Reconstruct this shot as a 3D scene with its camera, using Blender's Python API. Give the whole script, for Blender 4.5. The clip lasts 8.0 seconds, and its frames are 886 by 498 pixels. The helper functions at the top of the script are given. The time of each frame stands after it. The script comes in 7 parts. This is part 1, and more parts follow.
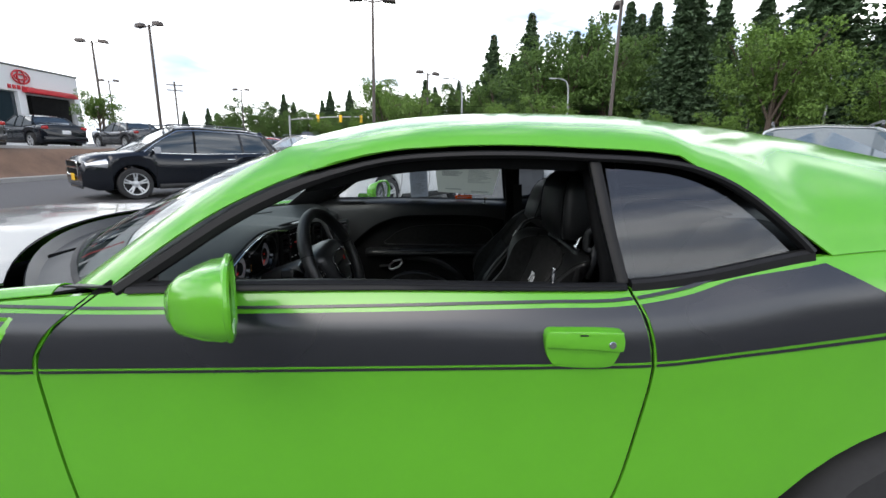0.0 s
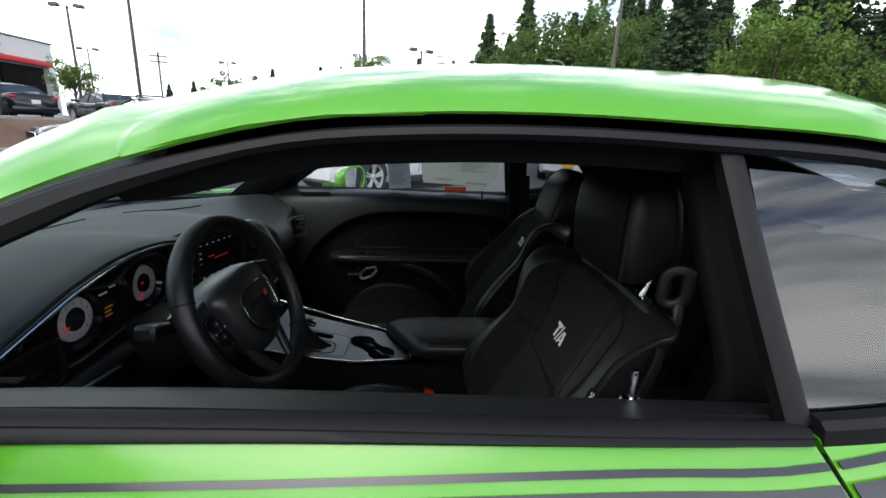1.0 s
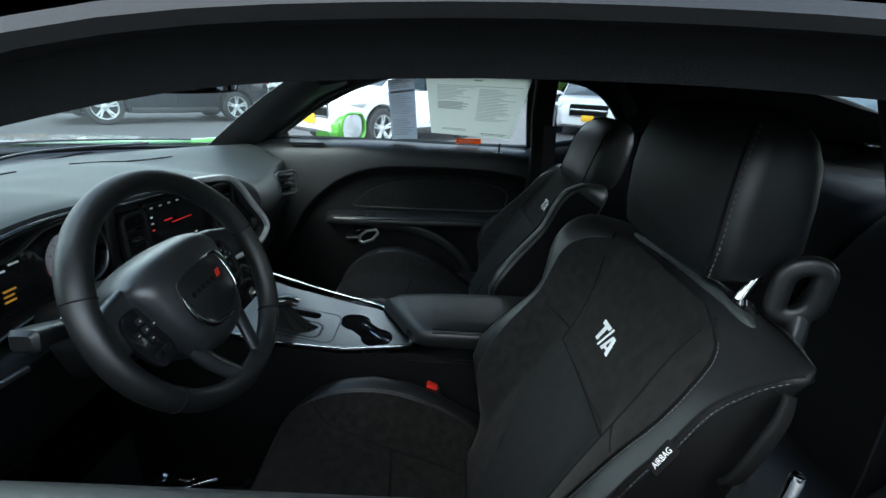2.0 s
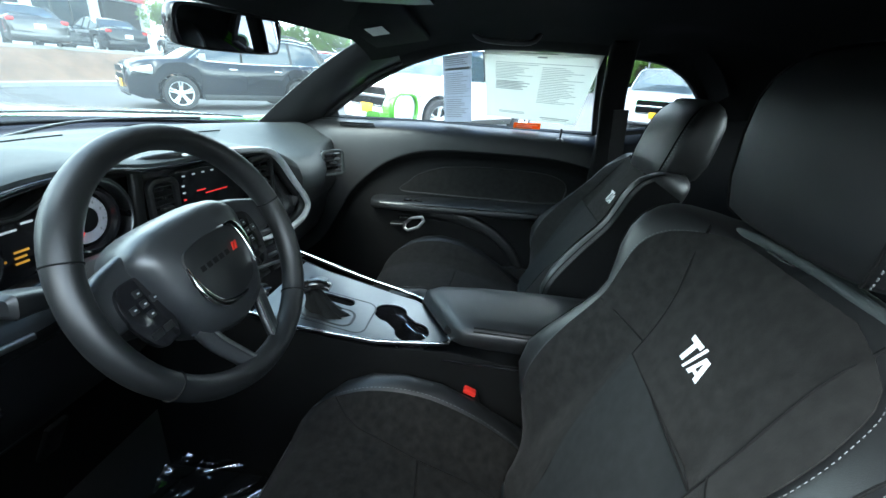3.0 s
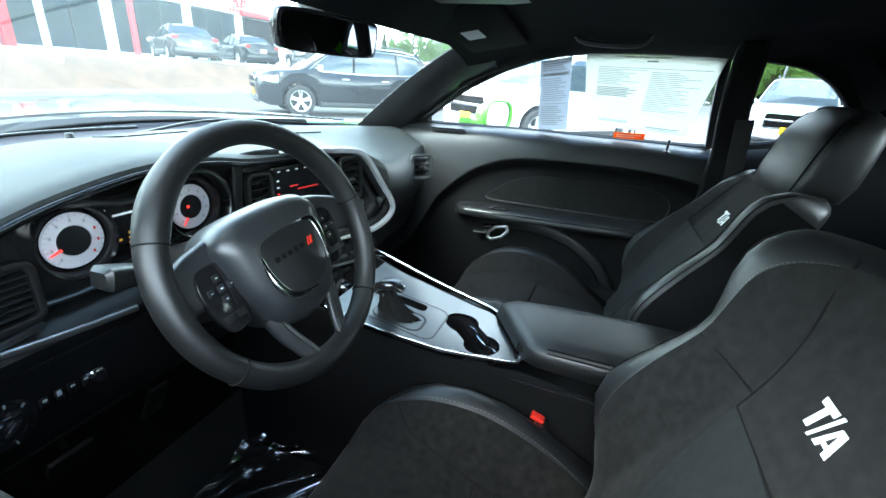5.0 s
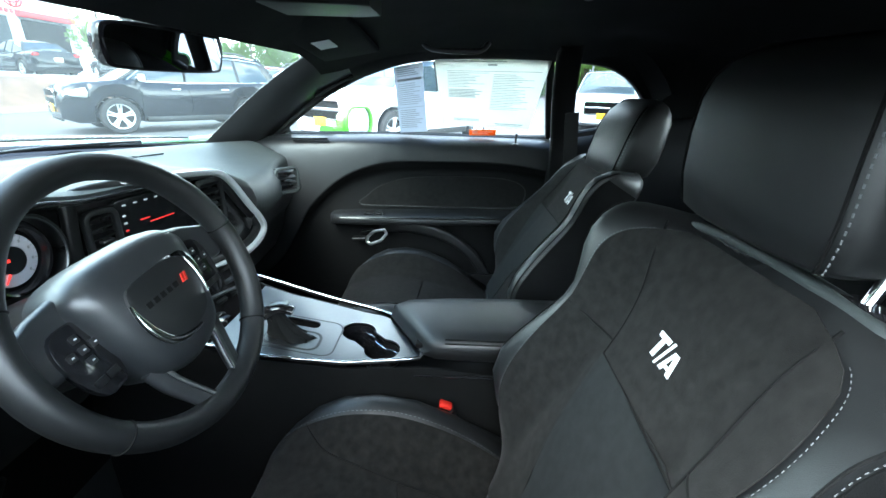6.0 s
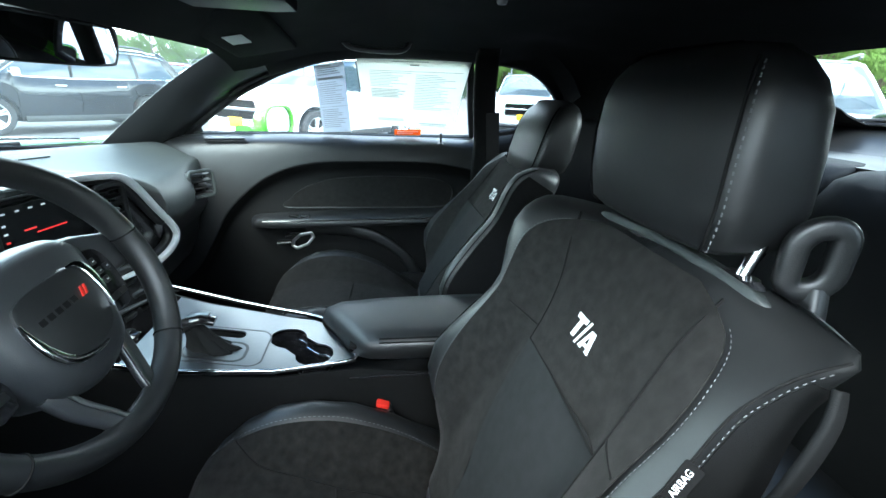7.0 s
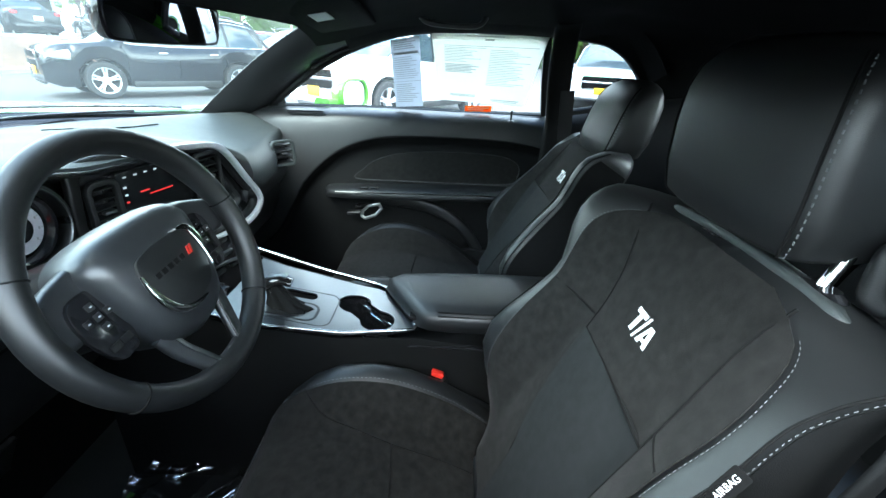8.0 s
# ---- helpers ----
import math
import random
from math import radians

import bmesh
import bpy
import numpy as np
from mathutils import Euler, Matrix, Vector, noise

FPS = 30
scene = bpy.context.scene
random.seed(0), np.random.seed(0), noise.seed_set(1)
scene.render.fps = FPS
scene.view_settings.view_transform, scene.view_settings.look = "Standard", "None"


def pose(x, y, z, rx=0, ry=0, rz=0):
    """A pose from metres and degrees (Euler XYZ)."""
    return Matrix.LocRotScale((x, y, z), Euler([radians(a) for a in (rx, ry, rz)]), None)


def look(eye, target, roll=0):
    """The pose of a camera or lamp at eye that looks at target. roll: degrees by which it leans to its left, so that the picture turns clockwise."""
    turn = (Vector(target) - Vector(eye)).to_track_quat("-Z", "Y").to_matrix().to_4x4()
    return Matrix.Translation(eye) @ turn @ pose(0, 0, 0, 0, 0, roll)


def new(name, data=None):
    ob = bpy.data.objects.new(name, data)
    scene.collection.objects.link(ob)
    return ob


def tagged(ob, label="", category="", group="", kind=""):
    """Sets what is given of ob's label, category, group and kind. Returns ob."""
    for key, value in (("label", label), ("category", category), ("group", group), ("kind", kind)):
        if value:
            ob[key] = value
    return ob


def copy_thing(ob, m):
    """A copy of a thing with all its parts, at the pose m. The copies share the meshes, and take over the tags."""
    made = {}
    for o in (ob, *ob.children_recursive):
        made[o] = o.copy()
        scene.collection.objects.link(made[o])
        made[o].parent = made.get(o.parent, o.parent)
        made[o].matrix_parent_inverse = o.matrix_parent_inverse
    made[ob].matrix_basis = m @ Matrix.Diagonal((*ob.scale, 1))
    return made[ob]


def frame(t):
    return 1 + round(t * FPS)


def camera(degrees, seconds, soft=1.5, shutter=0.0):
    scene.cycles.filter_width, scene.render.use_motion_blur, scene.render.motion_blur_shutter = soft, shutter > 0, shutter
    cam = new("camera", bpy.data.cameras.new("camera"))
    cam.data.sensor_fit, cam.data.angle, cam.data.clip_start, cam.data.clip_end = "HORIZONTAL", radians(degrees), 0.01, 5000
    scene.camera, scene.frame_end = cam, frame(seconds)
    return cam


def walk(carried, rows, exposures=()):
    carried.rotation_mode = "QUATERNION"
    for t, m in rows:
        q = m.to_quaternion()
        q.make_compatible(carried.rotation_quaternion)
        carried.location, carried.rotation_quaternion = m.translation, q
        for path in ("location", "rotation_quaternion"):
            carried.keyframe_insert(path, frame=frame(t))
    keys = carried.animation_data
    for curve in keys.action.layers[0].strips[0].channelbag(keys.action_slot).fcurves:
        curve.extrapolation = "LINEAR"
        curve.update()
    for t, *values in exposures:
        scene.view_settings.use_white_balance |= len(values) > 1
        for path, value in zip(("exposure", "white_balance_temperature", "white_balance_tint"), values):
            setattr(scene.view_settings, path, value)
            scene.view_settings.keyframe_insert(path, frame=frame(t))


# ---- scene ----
cam = camera(92.1, 8.0)
PATH = [
    (0, (1.561, -1.703, 1.266), (1.585, 0.247, 0.821), 1.3),
    (0.5, (1.546, -1.443, 1.271), (1.705, 0.494, 0.795), 1.3),
    (1, (1.589, -1.194, 1.258), (1.659, 0.736, 0.736), 2.8),
    (1.2, (1.599, -1.125, 1.247), (1.656, 0.789, 0.67), 3.5),
    (2.3, (1.601, -0.930, 1.199), (1.606, 0.930, 0.464), 3.3),
    (2.5, (1.604, -0.902, 1.178), (1.578, 0.961, 0.451), 3.5),
    (3, (1.606, -0.872, 1.168), (1.408, 0.968, 0.411), 4.2),
    (3.5, (1.608, -0.849, 1.163), (1.154, 0.932, 0.375), 4.4),
    (4, (1.619, -0.837, 1.162), (0.96, 0.877, 0.37), 4.0),
    (4.2, (1.62, -0.834, 1.162), (0.923, 0.867, 0.373), 4.3),
    (5.3, (1.62, -0.833, 1.153), (1.149, 0.967, 0.419), 3.4),
    (5.5, (1.606, -0.848, 1.17), (1.258, 0.97, 0.414), 2.5),
    (6, (1.605, -0.857, 1.169), (1.567, 1.011, 0.457), 1.8),
    (6.5, (1.608, -0.865, 1.169), (1.839, 0.999, 0.483), 2.4),
    (7, (1.607, -0.867, 1.166), (1.889, 0.986, 0.469), 2.6),
    (7.5, (1.608, -0.867, 1.17), (1.747, 0.982, 0.422), 3.0),
    (8, (1.603, -0.882, 1.184), (1.603, 0.941, 0.361), 3.2),
]
walk(cam, [(t, look(eye, target, roll)) for t, eye, target, roll in PATH],
     [(0, 0.0, 6500, 10), (1.2, 0.18, 6500, 10), (2.3, 2.0, 5800, -2), (3.0, 2.6, 5800, -2), (4.0, 2.95, 5800, -2), (5.5, 2.95, 5800, -2), (7.0, 3.05, 5800, -2), (8.0, 3.0, 5800, -2)])

# ---- world and light ----
SUN_EL, SUN_AZ = radians(52), radians(200)
world = bpy.data.worlds.new("sky")
scene.world = world
world.use_nodes = True
wn = world.node_tree
wn.nodes.clear()
w_out = wn.nodes.new("ShaderNodeOutputWorld")
w_bg = wn.nodes.new("ShaderNodeBackground")
w_sky = wn.nodes.new("ShaderNodeTexSky")
w_sky.sky_type, w_sky.sun_disc = "NISHITA", False
w_sky.sun_elevation, w_sky.sun_rotation = SUN_EL, SUN_AZ
w_sky.air_density, w_sky.dust_density = 1.0, 1.5
w_dim = wn.nodes.new("ShaderNodeMix")
w_dim.data_type, w_dim.blend_type = "RGBA", "MULTIPLY"
w_dim.inputs["Factor"].default_value = 1.0
w_dim.inputs["B"].default_value = (0.085, 0.085, 0.085, 1)
w_co = wn.nodes.new("ShaderNodeTexCoord")
w_map = wn.nodes.new("ShaderNodeMapping")
w_map.inputs["Scale"].default_value = (1.0, 1.0, 3.2)
w_n = wn.nodes.new("ShaderNodeTexNoise")
w_n.inputs["Scale"].default_value, w_n.inputs["Detail"].default_value = 3.4, 4.0
w_n.inputs["Roughness"].default_value = 0.55
w_r = wn.nodes.new("ShaderNodeValToRGB")
w_r.color_ramp.elements[0].position, w_r.color_ramp.elements[1].position = 0.36, 0.54
w_mix = wn.nodes.new("ShaderNodeMix")
w_mix.data_type = "RGBA"
w_cn = wn.nodes.new("ShaderNodeTexNoise")
w_cn.inputs["Scale"].default_value, w_cn.inputs["Detail"].default_value = 4.0, 3.5
w_cr = wn.nodes.new("ShaderNodeValToRGB")
w_cr.color_ramp.elements[0].position, w_cr.color_ramp.elements[0].color = 0.37, (0.46, 0.50, 0.56, 1)
w_cr.color_ramp.elements[1].position, w_cr.color_ramp.elements[1].color = 0.60, (1.32, 1.34, 1.35, 1)
# clouds close up towards the horizon and part overhead
w_sep = wn.nodes.new("ShaderNodeSeparateXYZ")
w_hz = wn.nodes.new("ShaderNodeMath")
w_hz.operation, w_hz.inputs[1].default_value, w_hz.inputs[2].default_value = "MULTIPLY_ADD", -0.44, 0.175
w_add = wn.nodes.new("ShaderNodeMath")
for a, b in ((w_co.outputs["Generated"], w_map.inputs["Vector"]), (w_map.outputs["Vector"], w_n.inputs["Vector"]),
             (w_map.outputs["Vector"], w_cn.inputs["Vector"]), (w_co.outputs["Generated"], w_sep.inputs[0]), (w_sep.outputs["Z"], w_hz.inputs[0]),
             (w_n.outputs["Fac"], w_add.inputs[0]), (w_hz.outputs[0], w_add.inputs[1]), (w_add.outputs[0], w_r.inputs["Fac"]),
             (w_cn.outputs["Fac"], w_cr.inputs["Fac"]), (w_sky.outputs["Color"], w_dim.inputs["A"]),
             (w_r.outputs["Color"], w_mix.inputs["Factor"]), (w_dim.outputs["Result"], w_mix.inputs["A"]),
             (w_cr.outputs["Color"], w_mix.inputs["B"]), (w_mix.outputs["Result"], w_bg.inputs["Color"]),
             (w_bg.outputs["Background"], w_out.inputs["Surface"])):
    wn.links.new(a, b)
w_bg.inputs["Strength"].default_value = 2.6

sun = new("sun", bpy.data.lights.new("sun", "SUN"))
sun.data.energy, sun.data.angle, sun.data.color = 1.1, radians(45), (1.0, 0.96, 0.9)
sun_dir = Vector((math.sin(SUN_AZ) * math.cos(SUN_EL), math.cos(SUN_AZ) * math.cos(SUN_EL), math.sin(SUN_EL)))
sun.matrix_world = look(sun_dir * 60, (0, 0, 0))

# ---- materials ----
def mat(name, base, rough=0.5, metal=0.0, spread=0.08, scale=30.0, bump=0.0, bump_scale=200.0, coat=0.0, spec=0.5, fleck=0.0, sheen=0.0):
    """A surface with variation at two scales: broad tone and fine grain."""
    m = bpy.data.materials.new(name)
    m.use_nodes = True
    nt = m.node_tree
    b = nt.nodes["Principled BSDF"]
    b.inputs["Metallic"].default_value = metal
    b.inputs["Specular IOR Level"].default_value = spec
    b.inputs["Coat Weight"].default_value = coat
    b.inputs["Coat Roughness"].default_value = 0.03
    b.inputs["Sheen Weight"].default_value = sheen
    b.inputs["Sheen Roughness"].default_value = 0.4
    co = nt.nodes.new("ShaderNodeTexCoord")
    n1, n2 = nt.nodes.new("ShaderNodeTexNoise"), nt.nodes.new("ShaderNodeTexNoise")
    n1.inputs["Scale"].default_value, n1.inputs["Detail"].default_value = scale * 0.12, 4
    n2.inputs["Scale"].default_value, n2.inputs["Detail"].default_value = scale * 3.0, 3
    add = nt.nodes.new("ShaderNodeMath")
    add.operation = "ADD"
    half = nt.nodes.new("ShaderNodeMath")
    half.operation, half.inputs[1].default_value = "MULTIPLY", 0.5
    ramp = nt.nodes.new("ShaderNodeValToRGB")
    lo, hi = [max(c * (1 - spread), 0) for c in base], [min(c * (1 + spread), 1) for c in base]
    ramp.color_ramp.elements[0].position, ramp.color_ramp.elements[1].position = 0.3, 0.7
    ramp.color_ramp.elements[0].color, ramp.color_ramp.elements[1].color = (*lo, 1), (*hi, 1)
    rr = nt.nodes.new("ShaderNodeMapRange")
    rr.inputs["From Min"].default_value, rr.inputs["From Max"].default_value = 0.3, 0.7
    rr.inputs["To Min"].default_value, rr.inputs["To Max"].default_value = rough * 0.9, min(rough * 1.1, 1)
    for a, c in ((co.outputs["Object"], n1.inputs["Vector"]), (co.outputs["Object"], n2.inputs["Vector"]),
                 (n1.outputs["Fac"], add.inputs[0]), (n2.outputs["Fac"], add.inputs[1]), (add.outputs[0], half.inputs[0]),
                 (half.outputs[0], ramp.inputs["Fac"]), (ramp.outputs["Color"], b.inputs["Base Color"]),
                 (n1.outputs["Fac"], rr.inputs["Value"]), (rr.outputs[0], b.inputs["Roughness"])):
        nt.links.new(a, c)
    if bump:
        n3, bp = nt.nodes.new("ShaderNodeTexNoise"), nt.nodes.new("ShaderNodeBump")
        n3.inputs["Scale"].default_value, n3.inputs["Detail"].default_value = bump_scale, 3
        bp.inputs["Strength"].default_value, bp.inputs["Distance"].default_value = bump, 0.002
        nt.links.new(co.outputs["Object"], n3.inputs["Vector"])
        nt.links.new(n3.outputs["Fac"], bp.inputs["Height"])
        nt.links.new(bp.outputs["Normal"], b.inputs["Normal"])
    return m


def glass(name, tint, rough=0.0, alpha=0.12, veil=0.0):
    """Thin pane: mostly clear, with a mirror-like gloss that grows at grazing angles, and a veil of painted glare."""
    m = bpy.data.materials.new(name)
    m.use_nodes = True
    nt = m.node_tree
    nt.nodes.clear()
    out, mix = nt.nodes.new("ShaderNodeOutputMaterial"), nt.nodes.new("ShaderNodeMixShader")
    tr, gl, fr = nt.nodes.new("ShaderNodeBsdfTransparent"), nt.nodes.new("ShaderNodeBsdfGlossy"), nt.nodes.new("ShaderNodeLayerWeight")
    tr.inputs["Color"].default_value = (*tint, 1)
    gl.inputs["Roughness"].default_value = rough
    fr.inputs["Blend"].default_value = 0.5
    pw, sc = nt.nodes.new("ShaderNodeMath"), nt.nodes.new("ShaderNodeMath")
    pw.operation, pw.inputs[1].default_value = "POWER", 4.0
    sc.operation, sc.inputs[1].default_value, sc.inputs[2].default_value = "MULTIPLY_ADD", 0.85, alpha
    nt.links.new(fr.outputs["Facing"], pw.inputs[0])
    nt.links.new(pw.outputs[0], sc.inputs[0])
    for a, b in ((sc.outputs[0], mix.inputs[0]), (tr.outputs[0], mix.inputs[1]), (gl.outputs[0], mix.inputs[2]), (mix.outputs[0], out.inputs[0])):
        nt.links.new(a, b)
    # Pale translucent mix that stands in for glare reflected on the pane.
    if veil:
        tl, film_, ns, rg = (nt.nodes.new(k) for k in ("ShaderNodeBsdfTranslucent", "ShaderNodeMixShader", "ShaderNodeTexNoise", "ShaderNodeMapRange"))
        tl.inputs["Color"].default_value = (0.80, 0.88, 0.86, 1)
        ns.inputs["Scale"].default_value = 5.0
        rg.inputs["To Min"].default_value, rg.inputs["To Max"].default_value = veil * 0.6, veil * 1.4
        for a, b in ((ns.outputs["Fac"], rg.inputs["Value"]), (rg.outputs["Result"], film_.inputs[0]), (mix.outputs[0], film_.inputs[1]), (tl.outputs[0], film_.inputs[2]), (film_.outputs[0], out.inputs[0])):
            nt.links.new(a, b)
    return m


def thin(name, base):
    """Paper that lets part of the light behind it through."""
    m = mat(name, base, 0.7, spread=0.03, scale=10)
    nt = m.node_tree
    tl, mx = nt.nodes.new("ShaderNodeBsdfTranslucent"), nt.nodes.new("ShaderNodeMixShader")
    tl.inputs["Color"].default_value = (*base, 1)
    mx.inputs[0].default_value = 0.5
    nt.links.new(nt.nodes["Principled BSDF"].outputs[0], mx.inputs[1])
    nt.links.new(tl.outputs[0], mx.inputs[2])
    nt.links.new(mx.outputs[0], nt.nodes["Material Output"].inputs[0])
    return m


def glow(name, color, strength):
    m = mat(name, color, 0.4)
    b = m.node_tree.nodes["Principled BSDF"]
    b.inputs["Emission Color"].default_value = (*color, 1)
    b.inputs["Emission Strength"].default_value = strength
    return m


M = dict(
    green=mat("green_paint", (0.116, 0.425, 0.022), 0.24, spread=0.03, coat=0.75, scale=4, fleck=0.1),
    band=mat("satin_black_vinyl", (0.017, 0.0185, 0.0225), 0.27, spread=0.1, scale=8, spec=0.85),
    hood_black=mat("satin_black_hood", (0.020, 0.021, 0.024), 0.20, spread=0.1, scale=8, spec=0.9, coat=0.4),
    rubber=mat("black_rubber", (0.0075, 0.0075, 0.008), 0.55, spec=0.3, spread=0.15, scale=40, bump=0.1),
    tyre=mat("tyre_rubber", (0.022, 0.022, 0.023), 0.8, spread=0.2, scale=20, bump=0.2),
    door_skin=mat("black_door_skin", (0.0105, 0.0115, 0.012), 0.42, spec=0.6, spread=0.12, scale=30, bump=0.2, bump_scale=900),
    gap=mat("shut_line", (0.005, 0.005, 0.005), 0.85, spec=0.15),
    hub=mat("hub_skin", (0.019, 0.0205, 0.022), 0.38, spread=0.15, scale=30, bump=0.1, bump_scale=1000, spec=0.8),
    # Matt vinyl; its near-black also stands in for shade on several trims.
    vinyl=mat("vinyl_and_shade_black", (0.0038, 0.0040, 0.0041), 0.7, spread=0.2, scale=30, bump=0.2, bump_scale=900, spec=0.15),
    knit=mat("grey_smooth_suede", (0.0108, 0.0118, 0.0122), 0.85, spread=0.4, scale=22, bump=0.1, bump_scale=1200, spec=0.25),
    leather=mat("black_leather", (0.0068, 0.0074, 0.0077), 0.45, spec=0.65, spread=0.2, scale=25, bump=0.12, bump_scale=1100),
    suede=mat("black_suede", (0.0120, 0.0117, 0.0112), 0.95, spread=0.6, scale=20, bump=0.3, bump_scale=900, spec=0.1, sheen=0.06),
    dash=mat("soft_dash_skin", (0.029, 0.0345, 0.0340), 0.55, spec=0.45, spread=0.12, scale=30, bump=0.28, bump_scale=800),
    plastic=mat("black_plastic", (0.0065, 0.0070, 0.0073), 0.42, spec=0.6, spread=0.15, scale=30, bump=0.12, bump_scale=700),
    gloss=mat("gloss_black", (0.010, 0.010, 0.011), 0.12, spread=0.1, spec=0.6),
    liner=mat("headliner_cloth", (0.0095, 0.0100, 0.0104), 0.95, spread=0.2, scale=60, bump=0.3, bump_scale=900, spec=0.1),
    carpet=mat("black_carpet", (0.0028, 0.0028, 0.0028), 1.0, spread=0.4, scale=60, bump=0.5, bump_scale=500, spec=0.05),
    chrome=mat("chrome", (0.75, 0.76, 0.77), 0.10, 1.0, spread=0.04),
    satin=mat("satin_silver", (0.165, 0.171, 0.175), 0.34, 1.0, spread=0.06, scale=60),
    bright_trim=mat("bright_metal_trim", (0.62, 0.64, 0.65), 0.34, 1.0, spread=0.05, scale=60),
    silver_trim=mat("silver_paint_trim", (0.52, 0.54, 0.55), 0.34, 0.1, spread=0.05, scale=60),
    stitch=mat("grey_thread", (0.10, 0.104, 0.108), 0.8),
    white_thread=mat("white_embroidery", (0.82, 0.83, 0.84), 0.8, spread=0.1, scale=80),
    dial=mat("white_dial", (0.52, 0.52, 0.56), 0.5, spread=0.04),
    red=mat("red_plastic", (0.50, 0.02, 0.012), 0.4),
    needle=glow("red_needle", (0.8, 0.03, 0.02), 0.22),
    amber_glow=glow("amber_lamp", (0.7, 0.33, 0.04), 0.07),
    screen=mat("dark_screen", (0.008, 0.009, 0.010), 0.18, spec=0.6),
    screen_white=glow("screen_mark", (0.6, 0.63, 0.66), 0.09),
    screen_red=glow("screen_red_mark", (0.7, 0.03, 0.025), 0.13),
    mirror=mat("mirror_silver", (0.86, 0.87, 0.88), 0.015, 1.0, spread=0.01),
    dim_mirror=mat("dimming_mirror", (0.52, 0.53, 0.54), 0.015, 1.0, spread=0.01),
    paper=thin("white_paper", (0.83, 0.85, 0.80)),
    paper_grey=thin("grey_paper", (0.58, 0.61, 0.65)),
    ink=mat("grey_ink", (0.30, 0.31, 0.31), 0.8),
    orange=thin("orange_label", (0.75, 0.22, 0.03)),
    label=mat("white_label", (0.75, 0.77, 0.77), 0.6),
    asphalt=mat("asphalt", (0.088, 0.086, 0.086), 0.85, spread=0.22, scale=6, bump=0.5, bump_scale=90),
    kerb=mat("concrete", (0.36, 0.35, 0.33), 0.85, spread=0.15, scale=8, bump=0.3, bump_scale=60),
    bark=mat("bark_mulch", (0.17, 0.105, 0.07), 0.95, spread=0.4, scale=14, bump=0.8, bump_scale=40),
    white_paint=mat("white_car_paint", (0.78, 0.79, 0.80), 0.25, spread=0.02, coat=1.0),
    silver_paint=mat("silver_car_paint", (0.55, 0.57, 0.58), 0.28, 0.4, spread=0.03, coat=1.0),
    navy_paint=mat("dark_car_paint", (0.006, 0.008, 0.012), 0.22, spread=0.1, coat=0.45, spec=0.35),
    grey_paint=mat("grey_car_paint", (0.055, 0.055, 0.058), 0.25, 0.3, spread=0.05, coat=1.0),
    red_paint=mat("red_car_paint", (0.45, 0.02, 0.02), 0.25, spread=0.05, coat=1.0),
    car_glass=mat("tinted_car_glass", (0.022, 0.034, 0.044), 0.03, spec=0.7, coat=0.3),
    # Pale base colour stands in for sky mirrored in these panes.
    pale_glass=mat("pale_sky_windscreen", (0.10, 0.13, 0.14), 0.05, spec=0.9),
    lamp_lens=mat("lamp_lens", (0.72, 0.74, 0.76), 0.12, 0.3),
    tail=mat("tail_lens", (0.42, 0.015, 0.015), 0.15),
    plate=mat("yellow_plate", (0.85, 0.50, 0.015), 0.5),
    wall=mat("white_cladding", (0.74, 0.75, 0.75), 0.6, spread=0.04, scale=3),
    sign_red=mat("sign_red", (0.55, 0.03, 0.04), 0.45),
    pole=mat("bronze_pole", (0.075, 0.06, 0.052), 0.5, spread=0.15),
    galv=mat("galvanised_pole", (0.36, 0.37, 0.38), 0.45, 0.5),
    trunk=mat("tree_bark", (0.10, 0.075, 0.055), 0.95, spread=0.3, bump=0.5, bump_scale=30),
    conifer=mat("conifer_needles", (0.050, 0.092, 0.036), 0.7, spread=0.5, scale=4),
    leaf=mat("broad_leaves", (0.092, 0.170, 0.032), 0.6, spread=0.45, scale=4),
    leaf_light=mat("young_leaves", (0.13, 0.23, 0.035), 0.6, spread=0.35, scale=4),
    clear=glass("clear_glass", (0.93, 0.96, 0.945), 0.0, 0.08),
    # These two panes carry the painted glare in their mix.
    veiled=glass("veiled_glass", (0.93, 0.96, 0.945), 0.0, 0.08, veil=0.020),
    shield=glass("windscreen_glass", (0.76, 0.85, 0.82), 0.0, 0.13, veil=0.018),
    dark_pane=glass("privacy_glass", (0.38, 0.41, 0.43), 0.0, 0.10),
)
M["film"] = glass("plastic_film", (0.86, 0.87, 0.87), 0.03, 0.24)
M["green"].node_tree.nodes["Principled BSDF"].inputs["Coat Roughness"].default_value = 0.13

# ---- mesh tools ----
def link(name, bm, material, parent=None, label="", smooth=35.0, recalc=True):
    if recalc:
        bmesh.ops.recalc_face_normals(bm, faces=bm.faces)
    me = bpy.data.meshes.new(name)
    bm.to_mesh(me)
    bm.free()
    if smooth:
        me.polygons.foreach_set("use_smooth", [True] * len(me.polygons))
        me.set_sharp_from_angle(angle=radians(smooth))
    if material:
        me.materials.append(M[material])
    ob = new(name, me)
    if parent:
        ob.parent = parent
    if label:
        ob["label"] = label
    return ob


def part(name, bm, material, parent, label="", smooth=35.0):
    return link(name, bm, material, parent, label, smooth)


def thing(name, label, category, at=(0, 0, 0), turn=0.0, group="", kind=""):
    e = new(name)
    e.empty_display_size = 0.1
    e.matrix_basis = pose(*at, 0, 0, turn)
    return tagged(e, label, category, group, kind)


